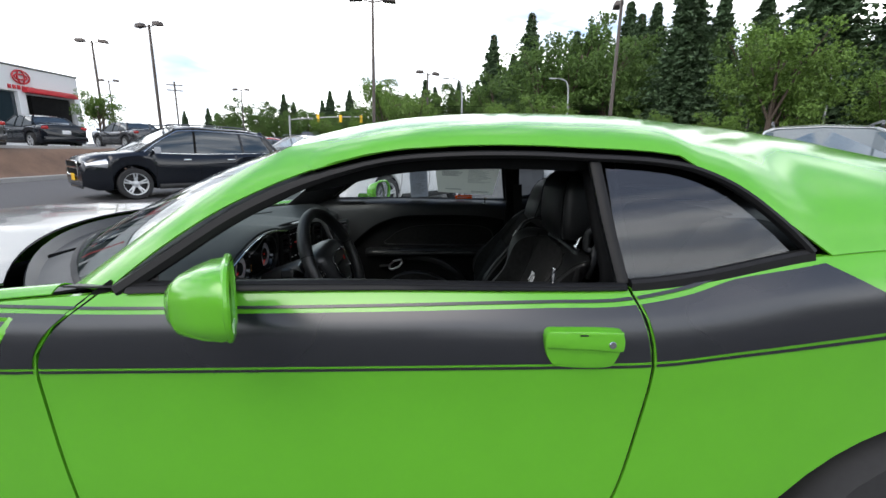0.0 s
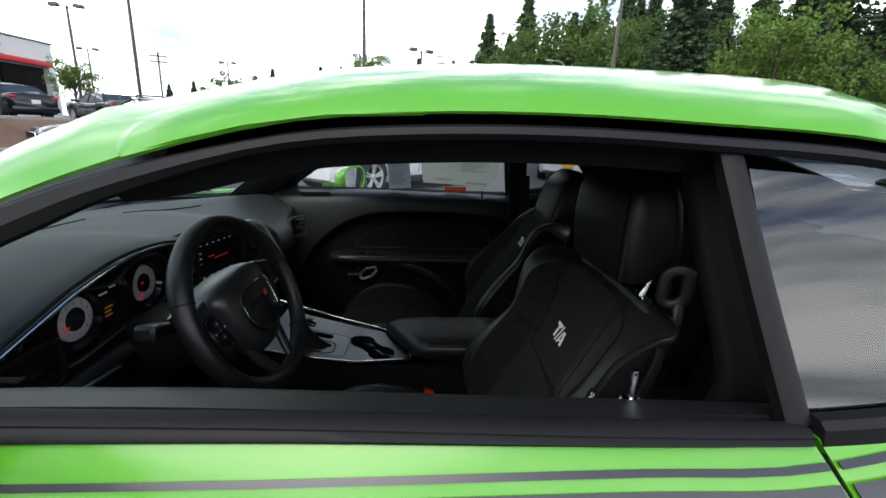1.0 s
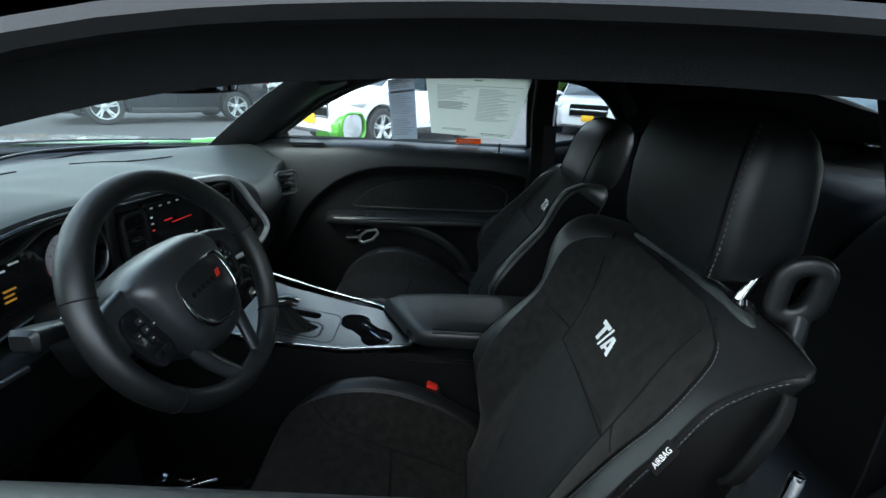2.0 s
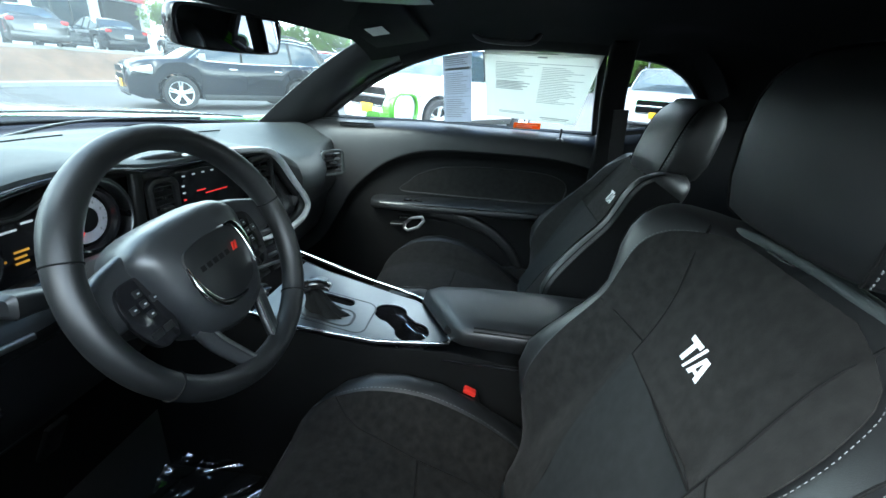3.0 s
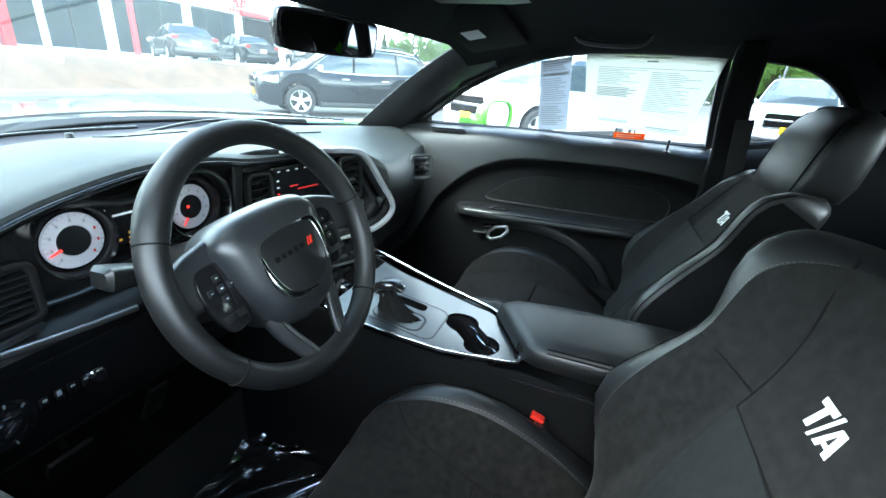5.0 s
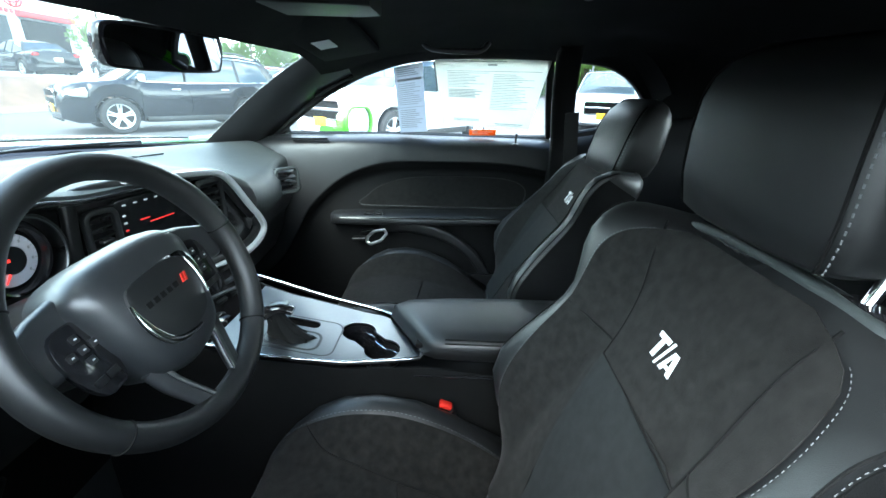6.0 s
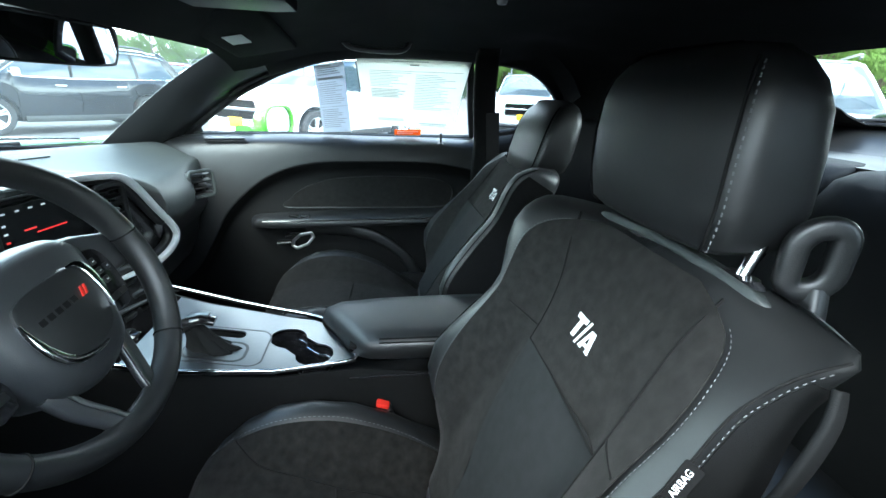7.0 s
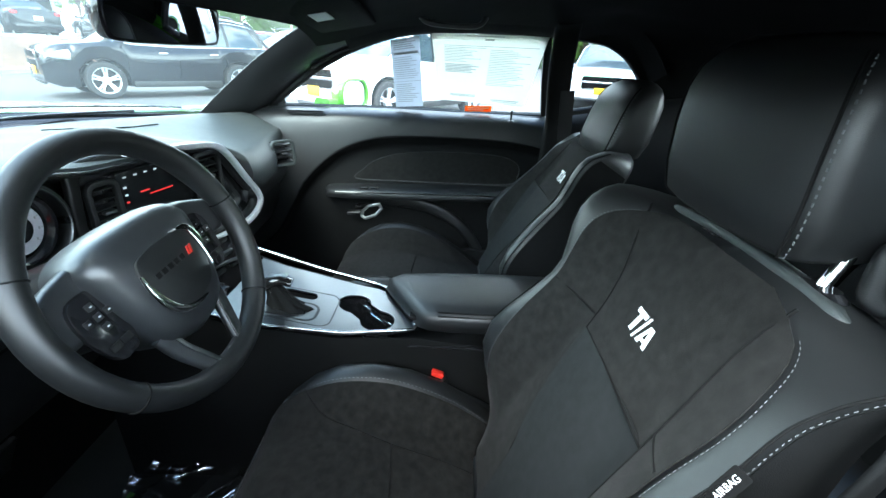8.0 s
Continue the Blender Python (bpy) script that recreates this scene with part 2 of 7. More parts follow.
def curve_at(table, t):
    """Smooth value at t through (t, value...) rows: Catmull-Rom in t, level at the ends."""
    ts = [r[0] for r in table]
    if t <= ts[0]:
        return np.array(table[0][1:], float)
    if t >= ts[-1]:
        return np.array(table[-1][1:], float)
    i = max(k for k in range(len(ts)) if ts[k] <= t)
    p = [np.array(table[max(0, min(len(ts) - 1, k))][1:], float) for k in (i - 1, i, i + 1, i + 2)]
    q = [ts[max(0, min(len(ts) - 1, k))] for k in (i - 1, i, i + 1, i + 2)]
    h = q[2] - q[1]
    u = (t - q[1]) / h
    m1 = (p[2] - p[0]) / (q[2] - q[0]) * h
    m2 = (p[3] - p[1]) / (q[3] - q[1]) * h
    return (2 * u**3 - 3 * u**2 + 1) * p[1] + (u**3 - 2 * u**2 + u) * m1 + (-2 * u**3 + 3 * u**2) * p[2] + (u**3 - u**2) * m2


def spline(points, n, closed=False):
    """n points evenly in parameter along a smooth curve through points."""
    p = [Vector(q) for q in points]
    k, out = len(p), []
    spans = k if closed else k - 1
    for j in range(n):
        s = j / (n if closed else n - 1) * spans
        i = min(int(s), spans - 1)
        u = s - i
        g = (lambda a: p[a % k]) if closed else (lambda a: p[max(0, min(k - 1, a))])
        a, b, c, d = g(i - 1), g(i), g(i + 1), g(i + 2)
        out.append(0.5 * (2 * b + (c - a) * u + (2 * a - 5 * b + 4 * c - d) * u**2 + (3 * b - a - 3 * c + d) * u**3))
    return out


def sheet(rows, bm=None, thick=0.0, closed=False):
    """A surface through rows of points (all rows of one length); thick folds a border back by that vector or depth along normals."""
    bm = bm or bmesh.new()
    vs = [[bm.verts.new(p) for p in row] for row in rows]
    n = len(rows[0])
    faces = []
    for a, b in zip(vs, vs[1:]):
        for j in range(n if closed else n - 1):
            k = (j + 1) % n
            quad = [a[j], a[k], b[k], b[j]]
            try:
                faces.append(bm.faces.new(quad))
            except ValueError:
                pass
    if thick:
        bm.normal_update()
        bmesh.ops.solidify(bm, geom=faces, thickness=thick)
    return bm


def loft(sections, caps=True, bm=None):
    """A closed skin round a list of closed rings."""
    bm = bm or bmesh.new()
    vs = [[bm.verts.new(p) for p in ring] for ring in sections]
    n = len(sections[0])
    for a, b in zip(vs, vs[1:]):
        for j in range(n):
            bm.faces.new((a[j], a[(j + 1) % n], b[(j + 1) % n], b[j]))
    if caps:
        bm.faces.new(vs[0])
        bm.faces.new(list(reversed(vs[-1])))
    return bm


def box(size, at=(0, 0, 0), bevel=0.0, segs=2, rot=None, bm=None, taper=None):
    """A block with rounded edges; taper scales its top in x and y."""
    b = bmesh.new()
    bmesh.ops.create_cube(b, size=1.0)
    for v in b.verts:
        t = taper if taper and v.co.z > 0 else (1, 1)
        v.co = Vector((v.co.x * size[0] * t[0], v.co.y * size[1] * t[1], v.co.z * size[2]))
    if bevel:
        bmesh.ops.bevel(b, geom=b.edges[:], offset=bevel, segments=segs, profile=0.5, affect="EDGES")
    m = Matrix.Translation(at) @ (Euler([radians(a) for a in rot]).to_matrix().to_4x4() if rot else Matrix())
    bmesh.ops.transform(b, matrix=m, verts=b.verts)
    return join(bm, b)


def join(bm, other):
    """Adds other to bm, or returns other where bm is None."""
    if bm is None:
        return other
    me = bpy.data.meshes.new("scratch")
    other.to_mesh(me)
    other.free()
    bm.from_mesh(me)
    bpy.data.meshes.remove(me)
    return bm


def sweep(path, section, closed=False, up=(0, 0, 1), bm=None, caps=True):
    """Sweeps a 2D section (right, up) along a path; section may be a list or a function of 0..1."""
    path = [Vector(p) for p in path]
    n, rings = len(path), []
    lead = Vector(up)
    whole = path[-1] - path[0]
    if not closed and whole.length > 0 and abs(whole.normalized().dot(lead.normalized())) > 0.85:
        lead = Vector((1, 0, 0)) if abs(whole.normalized().x) < 0.8 else Vector((0, 1, 0))
    for i, p in enumerate(path):
        a, b = (path[(i - 1) % n], path[(i + 1) % n]) if closed else (path[max(i - 1, 0)], path[min(i + 1, n - 1)])
        t = (b - a).normalized()
        u = lead
        r = t.cross(u)
        r = r.normalized() if r.length > 1e-5 else t.orthogonal().normalized()
        u = r.cross(t)
        sec = section(i / max(n - 1, 1)) if callable(section) else section
        rings.append([p + r * s[0] + u * s[1] for s in sec])
    if closed:
        rings.append(rings[0])
        bm = bm or bmesh.new()
        vs = [[bm.verts.new(q) for q in ring] for ring in rings[:-1]]
        vs.append(vs[0])
        k = len(rings[0])
        for a, b in zip(vs, vs[1:]):
            for j in range(k):
                bm.faces.new((a[j], a[(j + 1) % k], b[(j + 1) % k], b[j]))
        return bm
    return loft(rings, caps, bm)


def circle(r, n=10, ry=None):
    return [(r * math.cos(2 * math.pi * i / n), (ry or r) * math.sin(2 * math.pi * i / n)) for i in range(n)]


def rrect(w, h, r, n=4):
    """A rounded rectangle of width w and height h, as points round its centre."""
    out = []
    for cx, cy, a0 in ((w / 2 - r, h / 2 - r, 0), (-w / 2 + r, h / 2 - r, 90), (-w / 2 + r, -h / 2 + r, 180), (w / 2 - r, -h / 2 + r, 270)):
        out += [(cx + r * math.cos(radians(a0 + 90 * i / n)), cy + r * math.sin(radians(a0 + 90 * i / n))) for i in range(n + 1)]
    return out


def lathe(profile, n=32, axis="y", at=(0, 0, 0), bm=None):
    """Turns (radius, along) points round an axis."""
    rings = []
    for i in range(n):
        a = 2 * math.pi * i / n
        c, s = math.cos(a), math.sin(a)
        rings.append([{"y": Vector((r * c, h, r * s)), "x": Vector((h, r * c, r * s)), "z": Vector((r * c, r * s, h))}[axis] + Vector(at) for r, h in profile])
    bm = bm or bmesh.new()
    vs = [[bm.verts.new(p) for p in ring] for ring in rings]
    for i in range(n):
        a, b = vs[i], vs[(i + 1) % n]
        for j in range(len(profile) - 1):
            bm.faces.new((a[j], a[j + 1], b[j + 1], b[j]))
    bmesh.ops.remove_doubles(bm, verts=bm.verts, dist=1e-6)
    return bm


def prism(outline, depth, m=None, bevel=0.0, bm=None):
    """A flat plate: a 2D outline, depth thick along its own z, placed by the matrix m."""
    b = bmesh.new()
    lo = [b.verts.new((x, y, 0)) for x, y in outline]
    f = b.faces.new(lo)
    ext = bmesh.ops.extrude_face_region(b, geom=[f])
    top = [v for v in ext["geom"] if isinstance(v, bmesh.types.BMVert)]
    bmesh.ops.translate(b, vec=(0, 0, depth), verts=top)
    if bevel:
        top_edges = [e for e in b.edges if all(v.co.z > depth * 0.5 for v in e.verts)]
        bmesh.ops.bevel(b, geom=top_edges, offset=bevel, segments=2, profile=0.5, affect="EDGES")
    if m is not None:
        bmesh.ops.transform(b, matrix=m, verts=b.verts)
    return join(bm, b)


def frame3(origin, right, up):
    """A matrix whose x runs along right, y along up, z out of them."""
    r = Vector(right).normalized()
    n = r.cross(Vector(up)).normalized()
    u = n.cross(r)
    return Matrix((( r.x, u.x, n.x, origin[0]), (r.y, u.y, n.y, origin[1]), (r.z, u.z, n.z, origin[2]), (0, 0, 0, 1)))


def both(f):
    """Runs f(side, sign) for the driver's side (-y) and the passenger's side."""
    return [f(n, s) for n, s in (("driver", -1), ("passenger", 1))]

# ---- the green coupe: outside ----
coupe = thing("coupe", "bright green muscle coupe with black side stripe and open window", "car", (0, -0.03, 0))
AXLE_F, AXLE_R, WHEEL_R = -0.20, 2.69, 0.36

BELT = [(-1.1, 0.78), (-0.6, 0.87), (0.0, 0.915), (0.5, 0.942), (0.75, 0.968), (0.9, 0.982), (1.4, 0.995), (1.93, 1.0), (2.1, 1.022), (2.33, 1.078), (2.6, 1.105), (3.2, 1.095), (3.75, 1.05)]
FLANK = [(0.16, 0.77), (0.24, 0.835), (0.34, 0.87), (0.5, 0.885), (0.66, 0.883), (0.78, 0.884), (0.84, 0.890), (0.89, 0.891), (0.925, 0.886), (0.955, 0.870), (0.975, 0.853), (1.0, 0.828)]


def belt(x):
    return float(curve_at(BELT, x)[0])


def flank(x, z):
    """Half width of the body below the belt."""
    rise = (belt(x) - 1.0) * min(max((z - 0.55) / 0.45, 0), 1)
    v = float(curve_at(FLANK, z - rise)[0])
    v += 0.022 * math.exp(-(((x - 2.75) / 0.5) ** 2)) + 0.015 * math.exp(-(((x + 0.15) / 0.5) ** 2))
    if x < 0.2:
        v *= 1 - 0.13 * ((0.2 - x) / 1.25) ** 2
    if x > 2.9:
        v *= 1 - 0.11 * ((x - 2.9) / 0.85) ** 2
    return v


def upper(x, z):
    """Half width of the greenhouse above the belt."""
    return flank(x, belt(x)) - 0.004 - (z - belt(x)) * 0.465


def arch(x, axle, low):
    r = 0.405 if axle < 1 else 0.42
    d = abs(x - axle)
    return max(low, 0.355 + math.sqrt(r * r - d * d)) if d < r else low


def side_skin(x0, x1, nx, zlow, ztop, nz=16, s=1, lift=0.0):
    """A panel of the flank between two shut lines x0(z), x1(z)."""
    rows = []
    for i in range(nx + 1):
        row = []
        for j in range(nz + 1):
            u = i / nx
            xm = x0(0.6) + (x1(0.6) - x0(0.6)) * u
            zl = zlow(xm)
            zt = ztop(xm)
            z = zl + (zt - zl) * j / nz
            x = x0(z) + (x1(z) - x0(z)) * u
            row.append((x, s * (flank(x, z) + lift), z))
        rows.append(row)
    return rows


def cut_front(z):
    return float(curve_at([(0.15, 0.83), (0.5, 0.795), (0.65, 0.772), (0.82, 0.765), (0.9, 0.80), (0.99, 0.895)], z)[0])


def cut_rear(z):
    return float(curve_at([(0.15, 1.80), (0.35, 1.88), (0.55, 1.955), (0.7, 1.985), (0.84, 1.999), (0.95, 1.978), (1.0, 1.957)], z)[0])


GAP = 0.0035


def fold(rows, s, depth=0.018):
    """The panel with its border turned inwards."""
    inn = lambda p: (p[0], p[1] - s * depth, p[2])  # noqa: E731
    rows = [[inn(r[0])] + r + [inn(r[-1])] for r in rows]
    return [[inn(p) for p in rows[0]]] + rows + [[inn(p) for p in rows[-1]]]


def ext_side(side, s):
    door = part("door", sheet(fold(side_skin(lambda z: cut_front(z) + GAP, lambda z: cut_rear(z) - GAP, 20, lambda x: 0.20, lambda x: belt(x) - 0.004, 22, s), s)), "green", coupe, "bright green door skin")
    fender = part("front_fender", sheet(fold(side_skin(lambda z: -0.98, lambda z: cut_front(z) - GAP, 34, lambda x: arch(x, AXLE_F, 0.20), lambda x: belt(x) - 0.004, 14, s), s)), "green", coupe)
    quarter = part("rear_quarter", sheet(fold(side_skin(lambda z: cut_rear(z) + GAP, lambda z: 3.68, 40, lambda x: arch(x, AXLE_R, 0.20), lambda x: belt(x) - 0.004, 16, s), s)), "green", coupe)
    part("sill", box((1.75, 0.10, 0.14), (1.32, s * 0.77, 0.17), 0.02), "plastic", coupe)
    # dark backing behind the shut lines
    for nm, fx in (("front", cut_front), ("rear", cut_rear)):
        pts = [(fx(z), s * (flank(fx(z), z) - 0.010), z) for z in np.linspace(0.2, 0.985, 24)]
        part("shut_line_seal", sweep(pts, [(-0.009, -0.003), (0.009, -0.003), (0.009, 0.003), (-0.009, 0.003)], up=(0, s, 0)), "gap", coupe)
    # stripe band: thin vinyl a little proud of the paint
    low = [(-0.55, 0.800), (0.5, 0.812), (1.03, 0.824), (1.82, 0.849), (2.0, 0.858), (2.15, 0.882), (2.445, 0.926), (2.75, 0.965)]
    top = [(-0.55, 0.915), (0.5, 0.940), (1.05, 0.952), (1.81, 0.975), (1.95, 0.980), (2.127, 1.004), (2.313, 1.040), (2.75, 1.086)]

    def band(xa, xb, lo, hi, nm, holder, n=24, skew=0.0):
        rows = []
        for i in range(n + 1):
            x = xa(0.9) + (xb(0.9) - xa(0.9)) * i / n
            a, b = lo(x), hi(x)
            row = []
            for j in range(9):
                z = a + (b - a) * j / 8
                xx = xa(z) + (xb(z) - xa(z)) * i / n
                row.append((xx, s * (flank(xx, z) + 0.0016), z))
            rows.append(row)
        part(nm, sheet(rows, thick=0.0012), "band", holder, "satin black vinyl stripe")

    lo_ = lambda x: float(curve_at(low, x)[0])  # noqa: E731
    hi_ = lambda x: float(curve_at(top, x)[0])  # noqa: E731
    tail = lambda z: 2.56 - (z - 0.95) * 1.95  # noqa: E731
    spans = ((lambda z: -0.5, lambda z: cut_front(z) - 0.006, fender, 20, 0.0), (lambda z: cut_front(z) + 0.006, lambda z: cut_rear(z) - 0.006, door, 26, 0.0), (lambda z: cut_rear(z) + 0.006, tail, quarter, 18, 0.0))
    for xa, xb, holder, n, _ in spans:
        xb2 = xb
        band(xa, xb2, lambda x: lo_(x) + 0.009, lambda x: hi_(x) - 0.011, "stripe", holder, n)
        band(xa, xb, lambda x: lo_(x) - 0.0025, lambda x: lo_(x) + 0.003, "pinstripe", holder, n)
        band(xa, xb, lambda x: hi_(x) - 0.003, lambda x: hi_(x) + 0.0018, "pinstripe", holder, n)
    # lettering cut out of the stripe on the fender, in body colour
    for k, (xc, lean) in enumerate(((0.60, 0.05), (0.655, 0.0), (0.70, 0.05))):
        pts = [(xc + lean * (z - 0.88) / 0.1, s * (flank(xc, z) + 0.0035), z) for z in np.linspace(0.842, 0.925, 8)]
        part("stripe_lettering", sweep(pts, [(-0.007, 0), (0.007, 0), (0.007, 0.001), (-0.007, 0.001)], up=(0, s, 0)), "green", fender)
    pts = [(x, s * (flank(x, 0.922) + 0.0035), 0.922) for x in np.linspace(0.64, 0.715, 5)]
    part("stripe_lettering", sweep(pts, [(-0.006, 0), (0.006, 0), (0.006, 0.001), (-0.006, 0.001)], up=(0, s, 0)), "green", fender)
    # door handle: a scooped flap with a lock
    hx, hz = 1.851, 0.900
    out = [(-0.075, 0.030), (-0.045, 0.034), (0.06, 0.034), (0.074, 0.026), (0.077, 0.0), (0.068, -0.030), (0.048, -0.046), (-0.042, -0.046), (-0.066, -0.032), (-0.077, 0.0)]
    out = [(p.x, p.y) for p in spline([(a, b, 0) for a, b in out], 40, True)]
    if s > 0:
        out = [(-a, b) for a, b in out]
    m = frame3((hx, s * (flank(hx, hz) - 0.004), hz), (-s, 0, 0), (0, 0, 1))
    part("door_handle", prism(out, 0.016, m, 0.006), "green", door, "bright green flap handle")
    # upper flap, proud of the scoop
    flap = [(a, b) for a, b in out if b > -0.008]
    part("door_handle_grip", prism(flap, 0.010, m @ Matrix.Translation((0, 0, 0.015)), 0.004), "green", door)
    part("door_handle_scoop", prism([(p[0] * 0.80, p[1] * 0.52 - 0.016) for p in out], 0.0015, Matrix.Translation((0, s * 0.0125, 0)) @ m), "green", door)
    part("door_lock", lathe([(0, 0.0), (0.0065, 0.0), (0.0085, 0.003), (0.0085, 0.005)][::-1], 16, "y", (hx + 0.052, s * (flank(hx, hz) + 0.023), hz + 0.008)), "chrome", door)
    part("door_handle_sensor", box((0.016, 0.004, 0.003), (hx - 0.005, s * (flank(hx, hz) + 0.021), hz + 0.027), 0.001), "rubber", door)
    # belt mouldings and seals round the side glass
    bpts = [(x, s * (flank(x, belt(x)) - 0.004), belt(x) + 0.004) for x in np.linspace(0.905, 1.952, 26)]
    part("belt_moulding", sweep(bpts, [(-0.012, -0.010), (-0.012, -0.002), (-0.006, 0.003), (0.006, 0.003), (0.013, -0.001), (0.014, -0.010)], up=(0, 0, 1)), "rubber", door)
    rows = []
    for x in np.linspace(0.93, 1.95, 26):
        b, d = belt(x), 0.012 - 0.008 * (x - 0.93)
        f0, f1 = flank(x, b), flank(x, b - d)
        rows.append([(x, s * (f0 - 0.010), b + 0.006), (x, s * (f0 + 0.006), b + 0.003), (x, s * ((f0 + f1) / 2 + 0.012), b - d * 0.5), (x, s * (f1 + 0.008), b - d * 0.95), (x, s * (f1 - 0.002), b - d)])
    part("outer_belt_moulding", sheet(rows, thick=0.003), "rubber", door, smooth=60)
    bpts = [(x, s * (flank(x, belt(x)) - 0.034), belt(x) - 0.010) for x in np.linspace(0.905, 1.94, 26)]
    part("inner_belt_seal", sweep(bpts, rrect(0.010, 0.014, 0.004, 2), up=(0, 0, 1)), "rubber", door)
    bpts = [(x, s * (flank(x, belt(x)) - 0.006), belt(x) + 0.004) for x in np.linspace(1.962, 2.32, 14)]
    part("quarter_belt_moulding", sweep(bpts, [(-0.012, -0.010), (-0.012, 0.006), (-0.005, 0.010), (0.006, 0.010), (0.013, 0.004), (0.014, -0.012)], up=(0, 0, 1)), "rubber", quarter)
    dlo = spline([(x, s * (upper(x, z) + 0.004), z) for x, z in DLO], 54)
    seal = [(-0.004, -0.018), (0.007, -0.015), (0.009, -0.003), (0.007, 0.002), (0.008, 0.009), (0.002, 0.014), (-0.005, 0.010), (-0.008, -0.010)]
    part("window_seal", sweep(dlo, lambda u: [(a * (1 + 1.1 * min(1, max(0, (0.34 - u) * 8))), b) for a, b in seal], up=(0, s, 0)), "rubber", coupe)
    # quarter glass and the black pillar in front of it
    q_out = [(x, z) for x, z in DLO if x > 1.93]
    ring = spline([(a, b, 0) for a, b in [(1.93, 1.262)] + q_out[1:]], 20)
    bot = [(1.955 + (2.32 - 1.955) * i / 19, belt(1.955 + (2.32 - 1.955) * i / 19)) for i in range(20)]
    rows = []
    for i in range(20):
        a, b = ring[i], bot[i]
        rows.append([(a.x + (b[0] - a.x) * u, s * (upper(a.x + (b[0] - a.x) * u, a.y + (b[1] - a.y) * u) - 0.012), a.y + (b[1] - a.y) * u) for u in np.linspace(0, 1, 9)])
    pane = part("quarter_glass", sheet(rows), "dark_pane", coupe, "dark tinted quarter glass")
    pane.visible_shadow = False
    bp = spline([(1.905, s * (upper(1.905, 1.258) - 0.002), 1.258), (1.925, s * (upper(1.925, 1.13) - 0.002), 1.13), (1.950, s * (upper(1.95, 1.004) - 0.004), 1.004)], 10)
    part("b_pillar_cover", sweep(bp, [(-0.012, -0.012), (-0.012, 0.003), (-0.006, 0.006), (0.006, 0.006), (0.012, 0.003), (0.012, -0.012)], up=(0, s, 0)), "rubber", coupe)
    # pillar and cant rail skin
    rows = []
    for i in range(25):
        u = i / 24
        p = curve_at(RAIL_LOW, u)
        q = curve_at(RAIL_HIGH, u)
        a, b = Vector((p[0], s * p[1], p[2])), Vector((q[0], s * q[1], q[2]))
        row = []
        for k in range(7):
            w = k / 6
            c = a.lerp(b, w) + Vector((0, s * 0.010, 0.006)) * (4 * w * (1 - w)) * (0.35 + 0.65 * min(1, (1 - u) * 2.5))
            row.append(c)
        rows.append(row)
    # the pillar skin runs on along the cant rail and sinks into the roof
    for x, k in ((1.335, 1.0), (1.40, 0.8), (1.48, 0.4), (1.58, -0.6)):
        sec = [q for q in roof_section(x, 60) if q[0] > 0.60]
        row = []
        for k2 in range(7):
            w = k2 / 6
            v, z = sec[round((len(sec) - 1) * w)]
            row.append(Vector((x, s * (v + 0.0016 * k * (1 - w)), z + 0.0022 * k * (1 - 1.5 * w))))
        rows.append(row)
    part("a_pillar", sheet(rows, thick=0.004), "green", coupe, smooth=60)
    # door mirror
    mx, my, mz = (1.166, s * 0.985, 1.020)
    shell = []
    for t_, w_, h_, dx in ((0.0, 0.002, 0.002, -0.052), (0.0, 0.035, 0.032, -0.050), (0.12, 0.078, 0.062, -0.042), (0.35, 0.110, 0.088, -0.024), (0.7, 0.126, 0.102, 0.008), (0.95, 0.130, 0.105, 0.034), (1.0, 0.126, 0.102, 0.042)):
        shell.append([(mx + dx + s * a * 0.42 * t_, my + a + 0.012 * (1 - t_), mz + b * 0.92 - 0.25 * max(0, -s * a) * 0.3 - 0.01 * (1 - t_)) for a, b in rrect(w_ * 1.35, h_ * 1.25, h_ * 0.46, 6)])
    mir = part("door_mirror", loft(shell, False), "green", door, "green door mirror housing")
    gl = [(my + a, mz + b) for a, b in rrect(0.160, 0.120, 0.052, 6)]
    bm = bmesh.new()
    bm.faces.new([bm.verts.new((mx + 0.040 + s * (y - my) * 0.42, y, z)) for y, z in gl])
    bmesh.ops.solidify(bm, geom=bm.faces[:], thickness=0.003)
    part("mirror_glass", bm, "mirror", mir)
    ring3 = [(mx + 0.0445 + s * (y - my) * 0.42, y, z) for y, z in [(my + a, mz + b) for a, b in rrect(0.162, 0.121, 0.054, 6)]]
    part("mirror_surround", sweep(ring3, circle(0.0065, 8), closed=True, up=(1, 0, 0)), "green", mir)
    part("mirror_foot", sweep(spline([(mx - 0.01, my - s * 0.04, mz - 0.022), (mx - 0.03, my - s * 0.075, mz - 0.030), (mx - 0.05, s * 0.83, 0.998)], 8), rrect(0.06, 0.040, 0.014, 3)), "green", mir)
    tri = [(0.905, 0.975), (0.985, 0.980), (0.982, 1.020), (0.955, 1.004)]
    bm = bmesh.new()
    bm.faces.new([bm.verts.new((x, s * (upper(x, z) + 0.001), z)) for x, z in tri])
    bmesh.ops.solidify(bm, geom=bm.faces[:], thickness=0.012)
    part("mirror_sail", bm, "plastic", door)
    # wheel
    for ax in (AXLE_F, AXLE_R):
        wheel(coupe, (ax, s * 0.80, WHEEL_R), WHEEL_R, s, "plastic")
        liner = [(ax + 0.40 * math.cos(a), 0, 0.355 + 0.40 * math.sin(a)) for a in np.linspace(-0.3, math.pi + 0.3, 20)]
        part("wheel_arch_liner", sheet([[(x, s * 0.55, z), (x, s * 0.875, z)] for x, _, z in liner]), "rubber", coupe)


